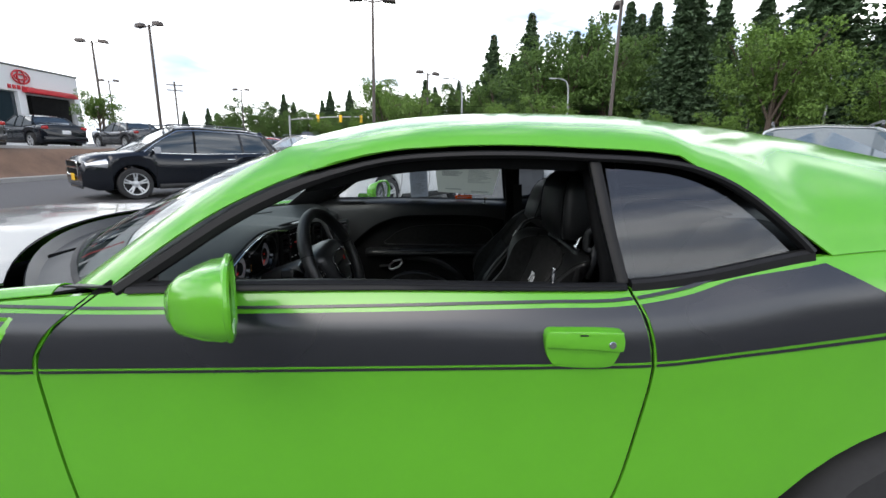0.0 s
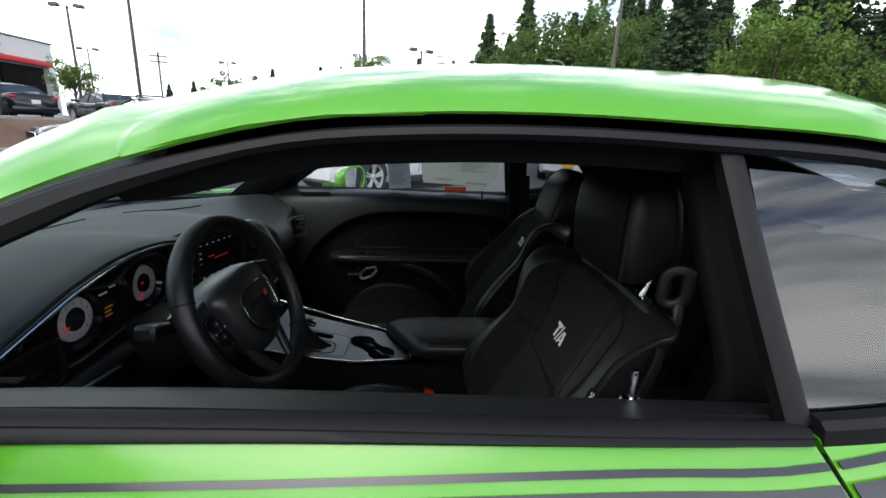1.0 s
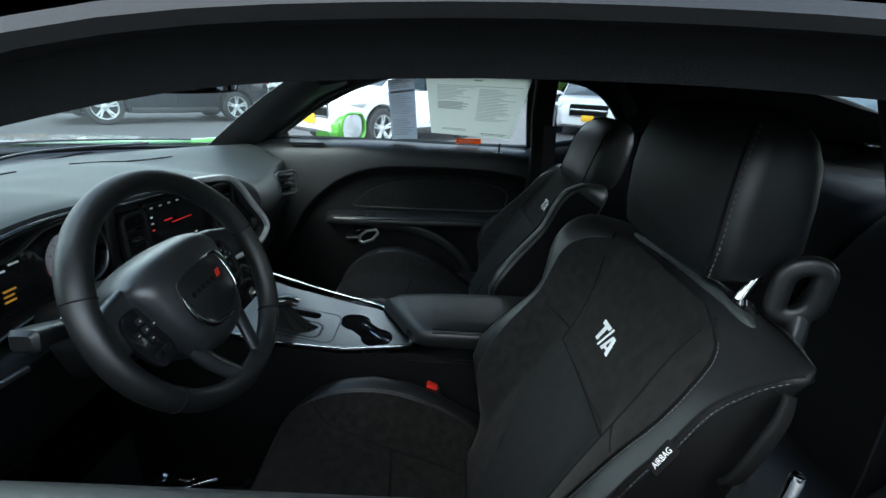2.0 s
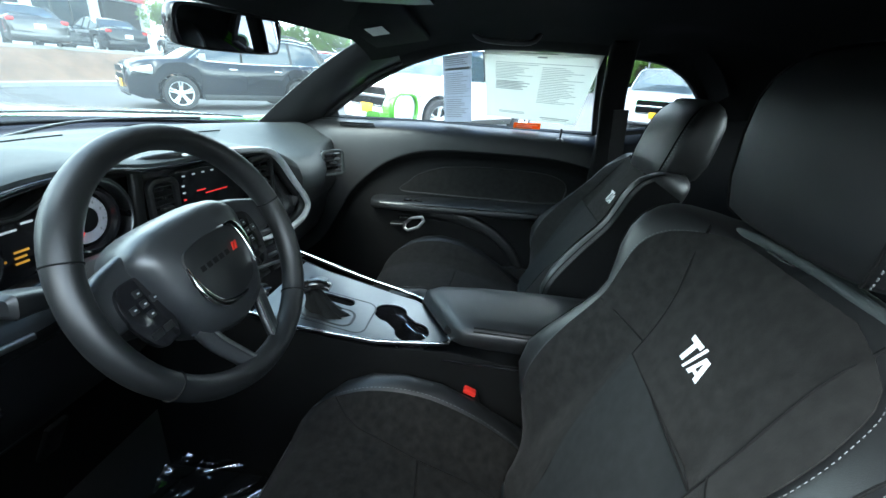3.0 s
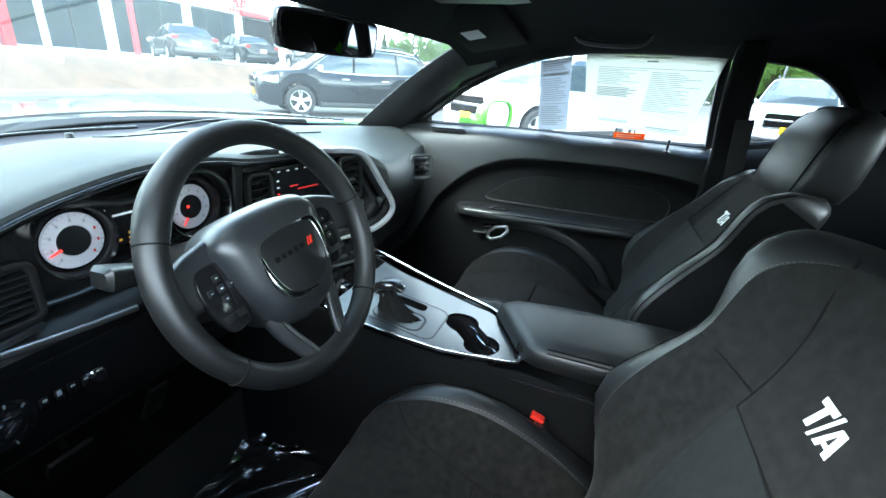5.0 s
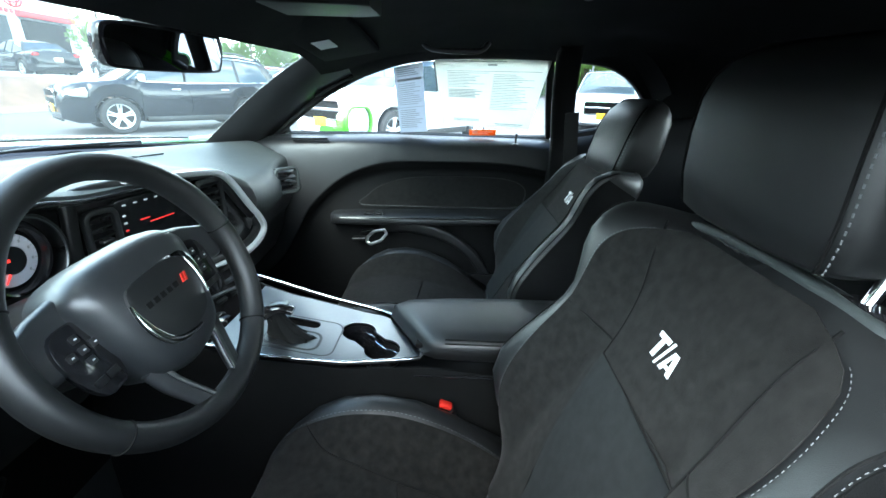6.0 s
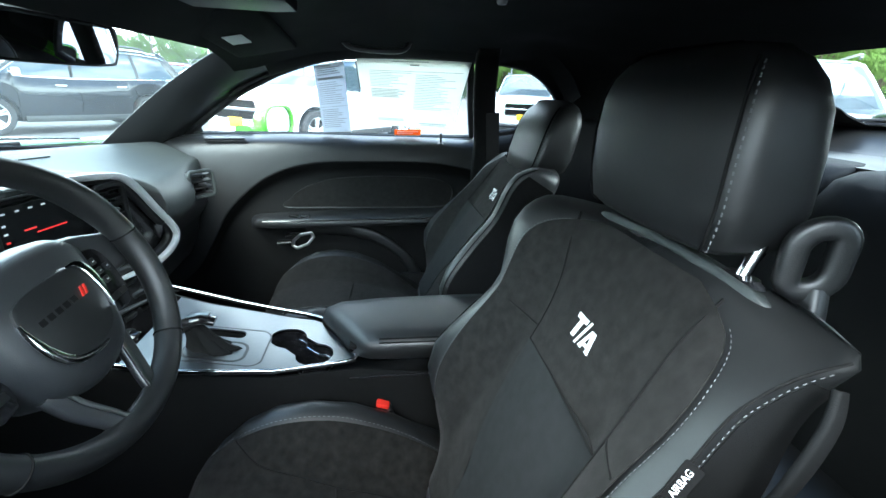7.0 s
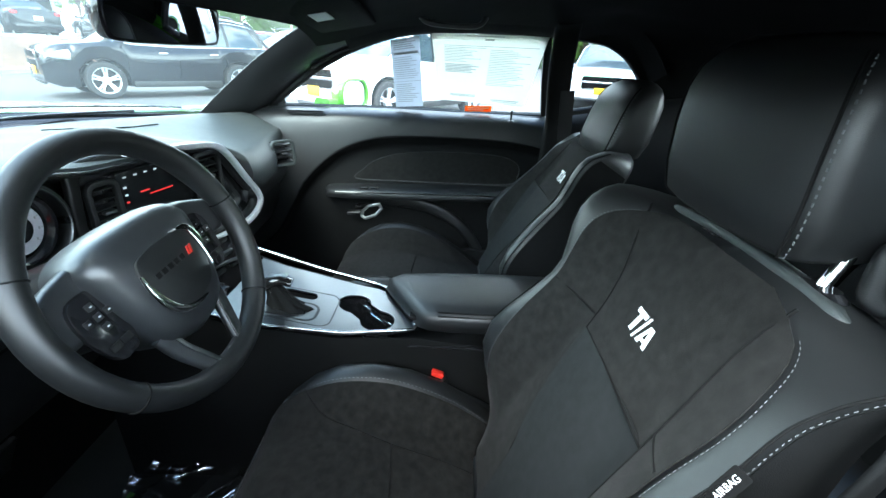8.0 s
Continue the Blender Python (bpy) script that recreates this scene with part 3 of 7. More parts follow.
def wheel(parent, at, r, s, rim_mat="satin", spokes=5, w=0.23):
    tyre = part("tyre", lathe([(r * 0.70, -w / 2), (r * 0.93, -w / 2), (r * 0.985, -w * 0.36), (r, -w * 0.2), (r, w * 0.2), (r * 0.985, w * 0.36), (r * 0.93, w / 2), (r * 0.70, w / 2)], 40, "y"), "tyre", parent)
    tyre.location = at
    part("rim", lathe([(r * 0.70, -w * 0.46), (r * 0.73, w * 0.5 * s), (r * 0.66, w * 0.47 * s), (r * 0.63, w * 0.30 * s)], 36, "y"), rim_mat, tyre)
    # Tyre-black disc added in place of the shade behind the spokes.
    part("wheel_well_back", lathe([(r * 0.64, w * 0.29 * s), (r * 0.62, w * 0.1 * s), (0.0, w * 0.02 * s)], 36, "y"), "tyre", tyre, "dark disc for the shaded hollow behind the spokes")
    bm = None
    for k in range(spokes):
        for d in (-0.16, 0.16):
            a = 2 * math.pi * k / spokes + 0.3
            p0, p1 = Vector((0.2 * r * math.cos(a + d), s * w * 0.34, 0.2 * r * math.sin(a + d))), Vector((0.67 * r * math.cos(a + d * 0.9), s * w * 0.44, 0.67 * r * math.sin(a + d * 0.9)))
            bm = sweep([p0, p0.lerp(p1, 0.5), p1], rrect(r * 0.11, 0.028, 0.008, 2), up=(0, s, 0), bm=bm)
    part("spokes", bm, rim_mat, tyre)
    part("hub_cap", lathe([(0, s * w * 0.42), (r * 0.14, s * w * 0.40), (r * 0.22, s * w * 0.33), (r * 0.22, 0)], 20, "y"), rim_mat, tyre)
    return tyre


DLO = [(0.905, 0.972), (1.005, 1.043), (1.11, 1.116), (1.20, 1.165), (1.293, 1.203), (1.438, 1.243), (1.588, 1.259), (1.75, 1.264), (1.898, 1.261), (1.98, 1.259), (2.05, 1.254), (2.12, 1.241), (2.20, 1.202), (2.275, 1.136), (2.320, 1.083)]
W_EDGE = [(0.0, 0.745, 0.735, 0.945), (0.3, 0.90, 0.70, 1.068), (0.65, 1.06, 0.66, 1.180), (1.0, 1.205, 0.615, 1.262)]
# lower and upper edges of the pillar skin, from the base of the pillar back to the roof
RAIL_LOW = [(0.0, 0.872, 0.824, 0.965), (0.25, 0.985, 0.800, 1.057), (0.5, 1.092, 0.765, 1.131), (0.75, 1.20, 0.736, 1.186), (1.0, 1.285, 0.722, 1.220)]
RAIL_HIGH = [(0.0, 0.745, 0.748, 0.950), (0.25, 0.875, 0.716, 1.052), (0.5, 0.985, 0.690, 1.134), (0.75, 1.10, 0.660, 1.208), (1.0, 1.205, 0.626, 1.265)]

ROOF_MID = [(1.15, 1.308), (1.30, 1.342), (1.45, 1.368), (1.69, 1.388), (1.97, 1.392), (2.25, 1.384), (2.53, 1.358), (2.83, 1.294), (3.08, 1.205), (3.30, 1.12)]


def rail_point(x):
    """Where the roof skin begins above the window seal."""
    if x <= 2.10:
        z = float(curve_at(DLO, x)[0]) + 0.018
    else:
        z = float(curve_at([(2.10, 1.250), (2.20, 1.199), (2.275, 1.143), (2.32, 1.100), (2.39, 1.0), (3.3, 1.0)], x)[0])
        if x > 2.32:
            z = max(z, belt(x) - 0.003)
    return max(upper(x, z), 0.3) + 0.006, z


def roof_section(x, n=16, v_end=0.0):
    vb, zb_ = rail_point(x)
    zt = float(curve_at(ROOF_MID, x)[0])
    h = zt - zb_
    p0, p3 = Vector((vb, zb_)), Vector((0, zt))
    p1 = Vector((vb - 0.45 * h * 0.75, zb_ + 0.62 * h))
    p2 = Vector((vb * 0.50, zt + 0.002))
    pts = []
    for k in range(61):
        t = k / 60
        p = p0 * (1 - t) ** 3 + p1 * 3 * t * (1 - t) ** 2 + p2 * 3 * t * t * (1 - t) + p3 * t**3
        pts.append((p.x, p.y))
    if v_end:
        pts = [p for p in pts if p[0] > v_end] or pts[:2]
    idx = np.linspace(0, len(pts) - 1, n)
    return [(float(np.interp(i, range(len(pts)), [p[0] for p in pts])), float(np.interp(i, range(len(pts)), [p[1] for p in pts]))) for i in idx]


def header_x(v):
    return 1.15 + 0.055 * (v / 0.62) ** 2


def ext_middle():
    # roof panel
    rows = []
    xs = list(np.linspace(1.285, 2.62, 26))
    for x in xs:
        sec = roof_section(x)
        rows.append([(x, -v, z) for v, z in sec] + [(x, v, z) for v, z in sec[-2::-1]])
    # front lip of the roof, down to the windscreen header
    n = len(rows[0])
    lips = []
    for w in (1.0, 0.66, 0.33):
        lip = []
        for (x, y, z) in rows[0]:
            v = abs(y)
            f = (v / 0.626) ** 2
            g = min(max((0.728 - v) / (0.728 - 0.626), 0), 1)
            xh = header_x(v) if v < 0.626 else 1.285 + (1.205 - 1.285) * g
            zh = 1.306 - 0.041 * f if v < 0.626 else 1.219 + (1.265 - 1.219) * g
            lip.append((x + (xh - x) * w, y, z + (zh - z) * w))
        lips.append(lip)
    part("roof", sheet(lips + rows, thick=0.004), "green", coupe, "glossy green roof reflecting bright clouds")
    for s in (-1, 1):
        rows = []
        for x in np.linspace(2.62, 3.30, 14):
            rows.append([(x, s * v, z) for v, z in roof_section(x, 10, 0.50 if x > 2.63 else 0.49)])
        part("c_pillar", sheet(rows, thick=0.004), "green", coupe)
    # windscreen and rear glass
    rows = []
    for i in range(17):
        u = i / 16
        x, v, z = curve_at(W_EDGE, u)
        row = []
        for k in range(21):
            a = -1 + k / 10
            xx = x - (0.37 * (1 - u) + 0.055 * u) * (1 - a * a)
            row.append((xx, a * v, z + (0.035 * (1 - u) + 0.044 * u) * (1 - a * a)))
        rows.append(row)
    ws = part("windscreen", sheet(rows), "shield", coupe, "clear windscreen with dark sunshade edge")
    ws.visible_shadow = False
    edge = [rows[i][0] for i in range(16, -1, -1)] + rows[0][1:-1] + [rows[i][-1] for i in range(17)]
    part("windscreen_seal", sweep(edge, rrect(0.016, 0.008, 0.003, 2), up=(-0.5, 0, 0.8)), "rubber", coupe)
    part("windscreen_seal", sweep(rows[-1], rrect(0.016, 0.008, 0.003, 2), up=(-0.5, 0, 0.8)), "rubber", coupe)
    rows = []
    for x in np.linspace(2.62, 3.24, 10):
        sec = [p for p in roof_section(x, 60) if p[0] <= 0.51]
        top = sec[-1][1]
        rows.append([(x, a * 0.505, top - (top - sec[0][1]) * a * a - 0.004) for a in np.linspace(-1, 1, 15)])
    rg = part("rear_glass", sheet(rows), "clear", coupe)
    rg.visible_shadow = False
    part("rear_glass_seal", sweep([r[0] for r in rows] + rows[-1][1:-1] + [r[-1] for r in reversed(rows)], rrect(0.02, 0.01, 0.003, 2), up=(0.4, 0, 0.9)), "rubber", coupe)
    # cowl, wipers, hood
    rows = []
    for a in np.linspace(-1, 1, 21):
        xe = 0.70 - 0.345 * (1 - a * a)
        rows.append([(xe - 0.075, a * 0.74, 0.985 - 0.040 * a * a), (xe - 0.05, a * 0.74, 0.958 - 0.03 * a * a), (xe + 0.02, a * 0.73, 0.950 - 0.012 * a * a), (xe + 0.09, a * 0.70, 0.945)])
    part("cowl", sheet(rows, thick=0.006), "plastic", coupe)
    for y0, y1 in ((-0.58, 0.02), (-0.02, 0.55)):
        arm = spline([(0.48 - 0.0 + 0.3 * (y0 / 0.74) ** 2 * 0.8, y0, 0.970), (0.44, (y0 + y1) / 2, 0.986), (0.455 + 0.25 * (y1 / 0.74) ** 2, y1, 0.986)], 12)
        part("wiper", sweep([p - Vector((0, 0, 0.010)) for p in arm], rrect(0.011, 0.008, 0.003, 2)), "plastic", coupe)
    rows = []
    for i in range(19):
        u = i / 18
        row = []
        for a in np.linspace(-1, 1, 25):
            v = a * (0.775 - 0.06 * u * u)
            xe = 0.628 - 0.35 * (1 - (a * 0.98) ** 2)
            x = xe + (-0.95 - xe) * u
            z = 1.000 - 0.035 * a * a - 0.13 * u**2.4 + 0.022 * max(0, 1 - abs(abs(a) - 0.42) / 0.18) * math.sin(math.pi * min(1, u * 1.1)) * 0.6
            row.append((x, v, z))
        rows.append(row)
    part("hood", sheet(rows, thick=0.006), "hood_black", coupe, "satin black hood reflecting the sky")
    for sgn in (-1, 1):
        pts = [(-0.95 + 1.72 * u, sgn * (0.775 - 0.06 * (1 - u) ** 2 + 0.002), belt(-0.95 + 1.72 * u) + 0.0) for u in np.linspace(0, 1, 20)]
        inner = [(p[0], p[1], p[2] - 0.004) for p in pts]
        outer = [(p[0], sgn * (flank(p[0], p[2] - 0.006) - 0.002), p[2] - 0.006) for p in pts]
        part("fender_top", sheet([[Vector(a).lerp(Vector(b), k / 6) + Vector((0, 0, 0.012 * math.sin(math.pi * k / 6))) for k in range(7)] for a, b in zip(inner, outer)], thick=0.003), "green", coupe)
    # nose: bumper, grille, headlamps
    rings = []
    for x, w_, lo, hi in ((-0.90, 0.80, 0.22, 0.80), (-1.0, 0.765, 0.20, 0.79), (-1.07, 0.70, 0.20, 0.74), (-1.10, 0.58, 0.24, 0.60)):
        rings.append([(x, a, (lo + hi) / 2 + b) for a, b in rrect(2 * w_, hi - lo, 0.08, 4)])
    part("front_bumper", loft(rings), "green", coupe)
    part("grille", box((0.03, 1.30, 0.15), (-1.085, 0, 0.69), 0.03), "plastic", coupe)
    for yy in (-0.56, -0.38, 0.38, 0.56):
        part("headlamp", lathe([(0.0, -0.02), (0.05, -0.018), (0.07, 0.0), (0.075, 0.03)], 20, "x", (-1.10, yy, 0.69)), "lamp_lens", coupe)
    # decklid, tail, spoiler
    rows = []
    for x, z in ((3.20, 1.128), (3.35, 1.118), (3.55, 1.11), (3.68, 1.115), (3.74, 1.09), (3.76, 0.95)):
        rows.append([(x + 0.02 * a * a * -1, a * 0.70, z - 0.025 * a * a) for a in np.linspace(-1, 1, 15)])
    part("decklid", sheet(rows, thick=0.006), "band", coupe, "satin black decklid")
    for s in (-1, 1):
        rows = [[(x, s * (0.69 + (flank(min(x, 3.66), belt(x) - 0.005) - 0.69) * w), 1.095 + (belt(x) - 0.004 - 1.095) * w + 0.012 * math.sin(w * math.pi)) for w in np.linspace(0, 1, 6)] for x in np.linspace(3.25, 3.70, 7)]
        part("quarter_top", sheet(rows, thick=0.003), "green", coupe)
    part("spoiler", sweep(spline([(3.66, -0.76, 1.09), (3.67, -0.68, 1.155), (3.68, 0, 1.17), (3.67, 0.68, 1.155), (3.66, 0.76, 1.09)], 25), rrect(0.11, 0.018, 0.008, 3)), "band", coupe)
    rings = []
    for x, w_, lo, hi in ((3.60, 0.80, 0.24, 0.97), (3.72, 0.79, 0.24, 0.96), (3.80, 0.74, 0.26, 0.92), (3.83, 0.64, 0.30, 0.70)):
        rings.append([(x, a, (lo + hi) / 2 + b) for a, b in rrect(2 * w_, hi - lo, 0.08, 4)])
    part("rear_bumper", loft(rings), "green", coupe)
    for s in (-1, 1):
        part("tail_lamp", box((0.02, 0.52, 0.11), (3.80, s * 0.40, 0.86), 0.02), "tail", coupe)
    part("underbody", box((4.4, 1.40, 0.10), (1.35, 0, 0.19), 0.03), "plastic", coupe)


ext_middle()
both(ext_side)

# ---- the cabin ----
def smooth_step(a, b, t):
    t = min(max((t - a) / (b - a), 0), 1)
    return t * t * (3 - 2 * t)


def dash_brow(y):
    """Height of the dash edge across the car."""
    return float(curve_at([(-0.74, 0.925), (-0.66, 0.942), (-0.58, 0.966), (-0.49, 0.992), (-0.37, 1.009), (-0.25, 1.004), (-0.17, 0.990), (-0.05, 0.984), (0.10, 0.975), (0.20, 0.955), (0.32, 0.915), (0.45, 0.905), (0.60, 0.905), (0.72, 0.91)], y)[0])


def dash_edge_x(y):
    return float(curve_at([(-0.74, 1.00), (-0.5, 1.0), (-0.2, 0.995), (0.0, 1.01), (0.20, 1.03), (0.32, 1.02), (0.5, 1.0), (0.72, 0.985)], y)[0])


def dash_top(y, u):
    """The soft pad: u from the windscreen (0) back to the edge (1)."""
    xe, ze = dash_edge_x(y), dash_brow(y)
    xf = 0.44 + 0.40 * (abs(y) / 0.74) ** 2
    zf = 0.962
    x = xf + (xe - xf) * u
    dome = 0.020 * math.sin(math.pi * min(u * 0.9, 1)) + 0.010 * math.exp(-(((y + 0.37) / 0.14) ** 2)) * math.sin(math.pi * u)
    z = zf + (ze - zf) * smooth_step(0.0, 1.0, u) ** 0.8 + dome * (1 - u * 0.4)
    return x, y, z


def dash():
    ys = np.linspace(-0.735, 0.735, 60)
    rows = []
    for y in ys:
        row = [dash_top(y, u) for u in np.linspace(0, 1, 18)]
        xe, ye, ze = row[-1]
        if y < 0.26:       # instrument side: a rolled edge, then a set-back face
            row += [(xe + 0.010, y, ze - 0.006), (xe + 0.010, y, ze - 0.016), (xe - 0.004, y, ze - 0.024), (xe - 0.040, y, ze - 0.034), (xe - 0.050, y, 0.90), (xe - 0.040, y, 0.84)]
            row += [(xe + 0.005, y, 0.822), (xe + 0.016, y, 0.806), (xe + 0.004, y, 0.790), (xe - 0.01, y, 0.70), (xe - 0.05, y, 0.62), (xe - 0.20, y, 0.50)]
        else:              # passenger side: a full rounded face
            kb = 1 - 0.78 * smooth_step(0.46, 0.68, y)
            row += [(xe + kb * a, y, ze - b) for a, b in ((0.018, 0.006), (0.036, 0.018), (0.050, 0.036), (0.058, 0.060), (0.056, 0.088), (0.040, 0.115))]
            row += [(xe + 0.022, y, 0.77), (xe + 0.005, y, 0.74), (xe - 0.01, y, 0.72), (xe - 0.02, y, 0.66), (xe - 0.06, y, 0.58), (xe - 0.20, y, 0.48)]
        rows.append(row)
    d = part("dashboard", sheet(rows), "dash", coupe, "dark grey soft-skinned dashboard", smooth=55)
    # Lower faces get blacker plastic, so shade under the pad sits in the colour.
    d.data.materials.append(M["plastic"])
    for f in d.data.polygons:
        cx, cy, cz = f.center
        f.material_index = int(cx > 0.90 and cz < dash_brow(cy) - (0.020 if cy < 0.26 else 0.085))
    # stitched edge along the brow
    part("brow_trim", sweep([(dash_edge_x(y) + 0.012, y, dash_brow(y) - 0.012) for y in np.linspace(-0.70, 0.20, 50)], rrect(0.010, 0.008, 0.003, 2), up=(0, 0, 1)), "gloss", d)
    part("brow_bright_line", sweep([(dash_edge_x(y) + 0.0205, y, dash_brow(y) - 0.0125) for y in np.linspace(-0.70, -0.16, 40)], circle(0.0028, 6)), "chrome", d)
    # defroster slots and sensor
    for y0, y1 in ((-0.55, -0.34), (-0.22, 0.02), (0.14, 0.50)):
        pts = []
        for y in np.linspace(y0, y1, 10):
            p = Vector(dash_top(y, 0.36))
            pts.append((p.x, p.y, p.z + 0.001))
        part("defroster_slot", stitches(pts, 0.075, 0.004, 0.0018), "gap", d)
    p = dash_top(-0.28, 0.40)
    part("light_sensor", lathe([(0, 0.012), (0.006, 0.010), (0.009, 0.0)], 12, "z", p), "plastic", d)
    # cluster
    eye = [(-0.590, 0.905), (-0.575, 0.948), (-0.52, 0.975), (-0.45, 0.968), (-0.39, 0.958), (-0.32, 0.982), (-0.25, 0.975), (-0.215, 0.93), (-0.225, 0.88), (-0.27, 0.862), (-0.36, 0.862), (-0.43, 0.855), (-0.50, 0.850), (-0.56, 0.862)]
    eye = [(p.x, p.y) for p in spline([(a, b, 0) for a, b in eye], 60, True)]
    m = frame3((0.968, 0, 0), (0, 1, 0), (0, 0, 1))
    clu = part("instrument_panel", prism(eye, 0.008, m), "gloss", coupe, "gloss black instrument cluster with two white dials")
    part("cluster_rim", sweep([(0.985, a, b) for a, b in eye], rrect(0.030, 0.010, 0.004, 2), closed=True, up=(0, 0, 1)), "plastic", clu)
    part("cluster_line", sweep([(1.0, a * 0.985 - 0.006, b * 0.985 + 0.0137) for a, b in eye], circle(0.0018, 5), closed=True, up=(1, 0, 0)), "satin", clu)
    for gy, gz, start, red_from in ((-0.468, 0.918, 200, 3), (-0.287, 0.920, 235, 9)):
        c = (0.982, gy, gz)
        ring = part("gauge_cowl", lathe([(0.0395, -0.006), (0.047, 0.012), (0.0505, 0.014), (0.052, 0.009), (0.051, -0.006)], 48, "x", c), "gloss", clu)
        part("dial", lathe([(0.0205, 0.0), (0.0215, 0.003), (0.037, 0.003), (0.0385, 0.0)], 48, "x", c), "dial", clu, "white dial ring with black ticks")
        part("dial_centre", lathe([(0, 0.0035), (0.0200, 0.0035), (0.0208, 0.0)], 40, "x", c), "screen", clu)
        bm = None
        for k in range(25):
            a = radians(225 - 270 * k / 24)
            ln = 0.0045 if k % 3 == 0 else 0.0022
            r1 = 0.0365
            p0, p1 = (c[0] + 0.0036, c[1] + r1 * math.cos(a), c[2] + r1 * math.sin(a)), (c[0] + 0.0036, c[1] + (r1 - ln) * math.cos(a), c[2] + (r1 - ln) * math.sin(a))
            bm = sweep([p0, p1], rrect(0.0010, 0.0004, 0.0001, 1), up=(1, 0, 0), bm=bm)
        part("dial_ticks", bm, "ink", clu)
        for k in range(0, 9):
            a = radians(225 - 270 * k / 8)
            part("dial_figure", box((0.0006, 0.0026, 0.0042), (c[0] + 0.0038, c[1] + 0.0290 * math.cos(a), c[2] + 0.0290 * math.sin(a))), "red" if (k >= 6 and gy < -0.4) else "ink", clu)
        a = radians(start)
        part("needle", sweep([(c[0] + 0.006, c[1] + 0.0195 * math.cos(a), c[2] + 0.0195 * math.sin(a)), (c[0] + 0.006, c[1] + 0.0350 * math.cos(a), c[2] + 0.0350 * math.sin(a))], lambda u: rrect(0.0045 - 0.002 * u, 0.002, 0.0008, 1), up=(1, 0, 0)), "needle", clu)
    for y, z, w, mt in ((-0.395, 0.935, 0.030, "screen_white"), (-0.425, 0.945, 0.014, "screen_white"), (-0.365, 0.941, 0.016, "screen_white"), (-0.382, 0.905, 0.020, "amber_glow"), (-0.385, 0.897, 0.016, "amber_glow"), (-0.385, 0.889, 0.018, "amber_glow"), (-0.408, 0.897, 0.009, "amber_glow"), (-0.436, 0.905, 0.004, "screen_white")):
        part("display_mark", box((0.001, w, 0.0030), (0.9775, y, z)), mt, clu)
    part("telltale", box((0.001, 0.005, 0.005), (0.9865, -0.294, 0.922), 0.0004), "needle", clu)
    # driver's outboard vent
    vent("outboard_vent", (1.002, -0.585, 0.880), 0.105, 0.075, 8)
    strip = spline([(1.000, -0.70, 0.842), (1.012, -0.62, 0.824), (1.016, -0.52, 0.812), (1.014, -0.43, 0.803)], 16)
    part("dash_bright_strip", sweep([p + Vector((0.004, 0, 0.002)) for p in strip], rrect(0.008, 0.010, 0.003, 3)), "bright_trim", coupe, "satin silver trim strip")
    part("fold_lamp_switch", box((0.012, 0.055, 0.010), (1.010, -0.565, 0.832), 0.003, rot=(6, 0, 0)), "satin", coupe)
    # knee panel with lamp knob and switches
    kp = part("knee_panel", loft([[(x, y, z) for x, z in ((0.98, 0.786), (1.006, 0.78), (1.0, 0.70), (0.98, 0.655), (0.93, 0.60), (0.90, 0.60))] for y in np.linspace(-0.72, -0.20, 12)]), "vinyl", coupe)
    part("lamp_knob", lathe([(0.0, 0.017), (0.016, 0.017), (0.018, 0.014), (0.022, 0.010), (0.034, 0.006), (0.036, -0.005)], 30, "x", (0.998, -0.602, 0.722)), "gloss", kp, "round headlamp switch with chrome marks")
    part("knob_grip", box((0.010, 0.007, 0.030), (1.018, -0.602, 0.722), 0.003, rot=(-62, 0, 0)), "gloss", kp)
    part("knob_pointer", box((0.003, 0.003, 0.010), (1.0235, -0.607, 0.7245), 0.001, rot=(-62, 0, 0)), "chrome", kp)
    for k in range(7):
        a = radians(40 + 40 * k)
        part("knob_mark", box((0.002, 0.005, 0.002), (1.0065, -0.602 + 0.028 * math.cos(a), 0.722 + 0.028 * math.sin(a)), rot=(math.degrees(a), 0, 0)), "ink", kp)
    for k in range(4):
        part("switch", box((0.016, 0.012, 0.018), (0.999, -0.560 + 0.0165 * k, 0.727), 0.002), "gloss", kp)
        part("switch_mark", box((0.002, 0.005, 0.008 if k == 1 else 0.003), (1.007, -0.560 + 0.0165 * k, 0.730)), "ink", kp)
    part("start_button", lathe([(0, 0.014), (0.009, 0.013), (0.0125, 0.010), (0.0125, 0.0)], 24, "x", (1.0, -0.497, 0.726)), "chrome", kp)
    part("start_button_face", lathe([(0, 0.0155), (0.0075, 0.015), (0.008, 0.012)], 24, "x", (1.0, -0.497, 0.726)), "gloss", kp)


def vent(name, at, w, h, slats, turn=0.0, tilt=0.0, chrome_tab=True, lead="plastic"):
    """An air vent: frame, dark throat, slats, a bright thumb tab."""
    m = Matrix.Translation(at) @ Euler((0, radians(tilt), radians(turn))).to_matrix().to_4x4()
    fr = part(name, sweep([(0.004, a, b) for a, b in rrect(w, h, 0.014, 4)], rrect(0.010, 0.012, 0.003, 2), closed=True, up=(1, 0, 0)), lead, coupe)
    fr.matrix_local = m
    part("throat", prism(rrect(w, h, 0.014, 4), 0.002, frame3((-0.03, 0, 0), (0, 1, 0), (0, 0, 1))), "gap", fr)
    for k in range(slats):
        z = -h / 2 + h * (k + 0.5) / slats
        part("slat", box((0.022, w * 0.95, 0.0035), (-0.006, 0, z), 0.001, rot=(0, 18, 0)), "plastic", fr)
    part("vane", box((0.016, 0.003, h * 0.9), (-0.016, w * 0.2, 0)), "plastic", fr)
    if chrome_tab:
        part("thumb_tab", box((0.012, 0.024, 0.007), (0.008, 0, 0), 0.003), "satin", fr)
    return fr


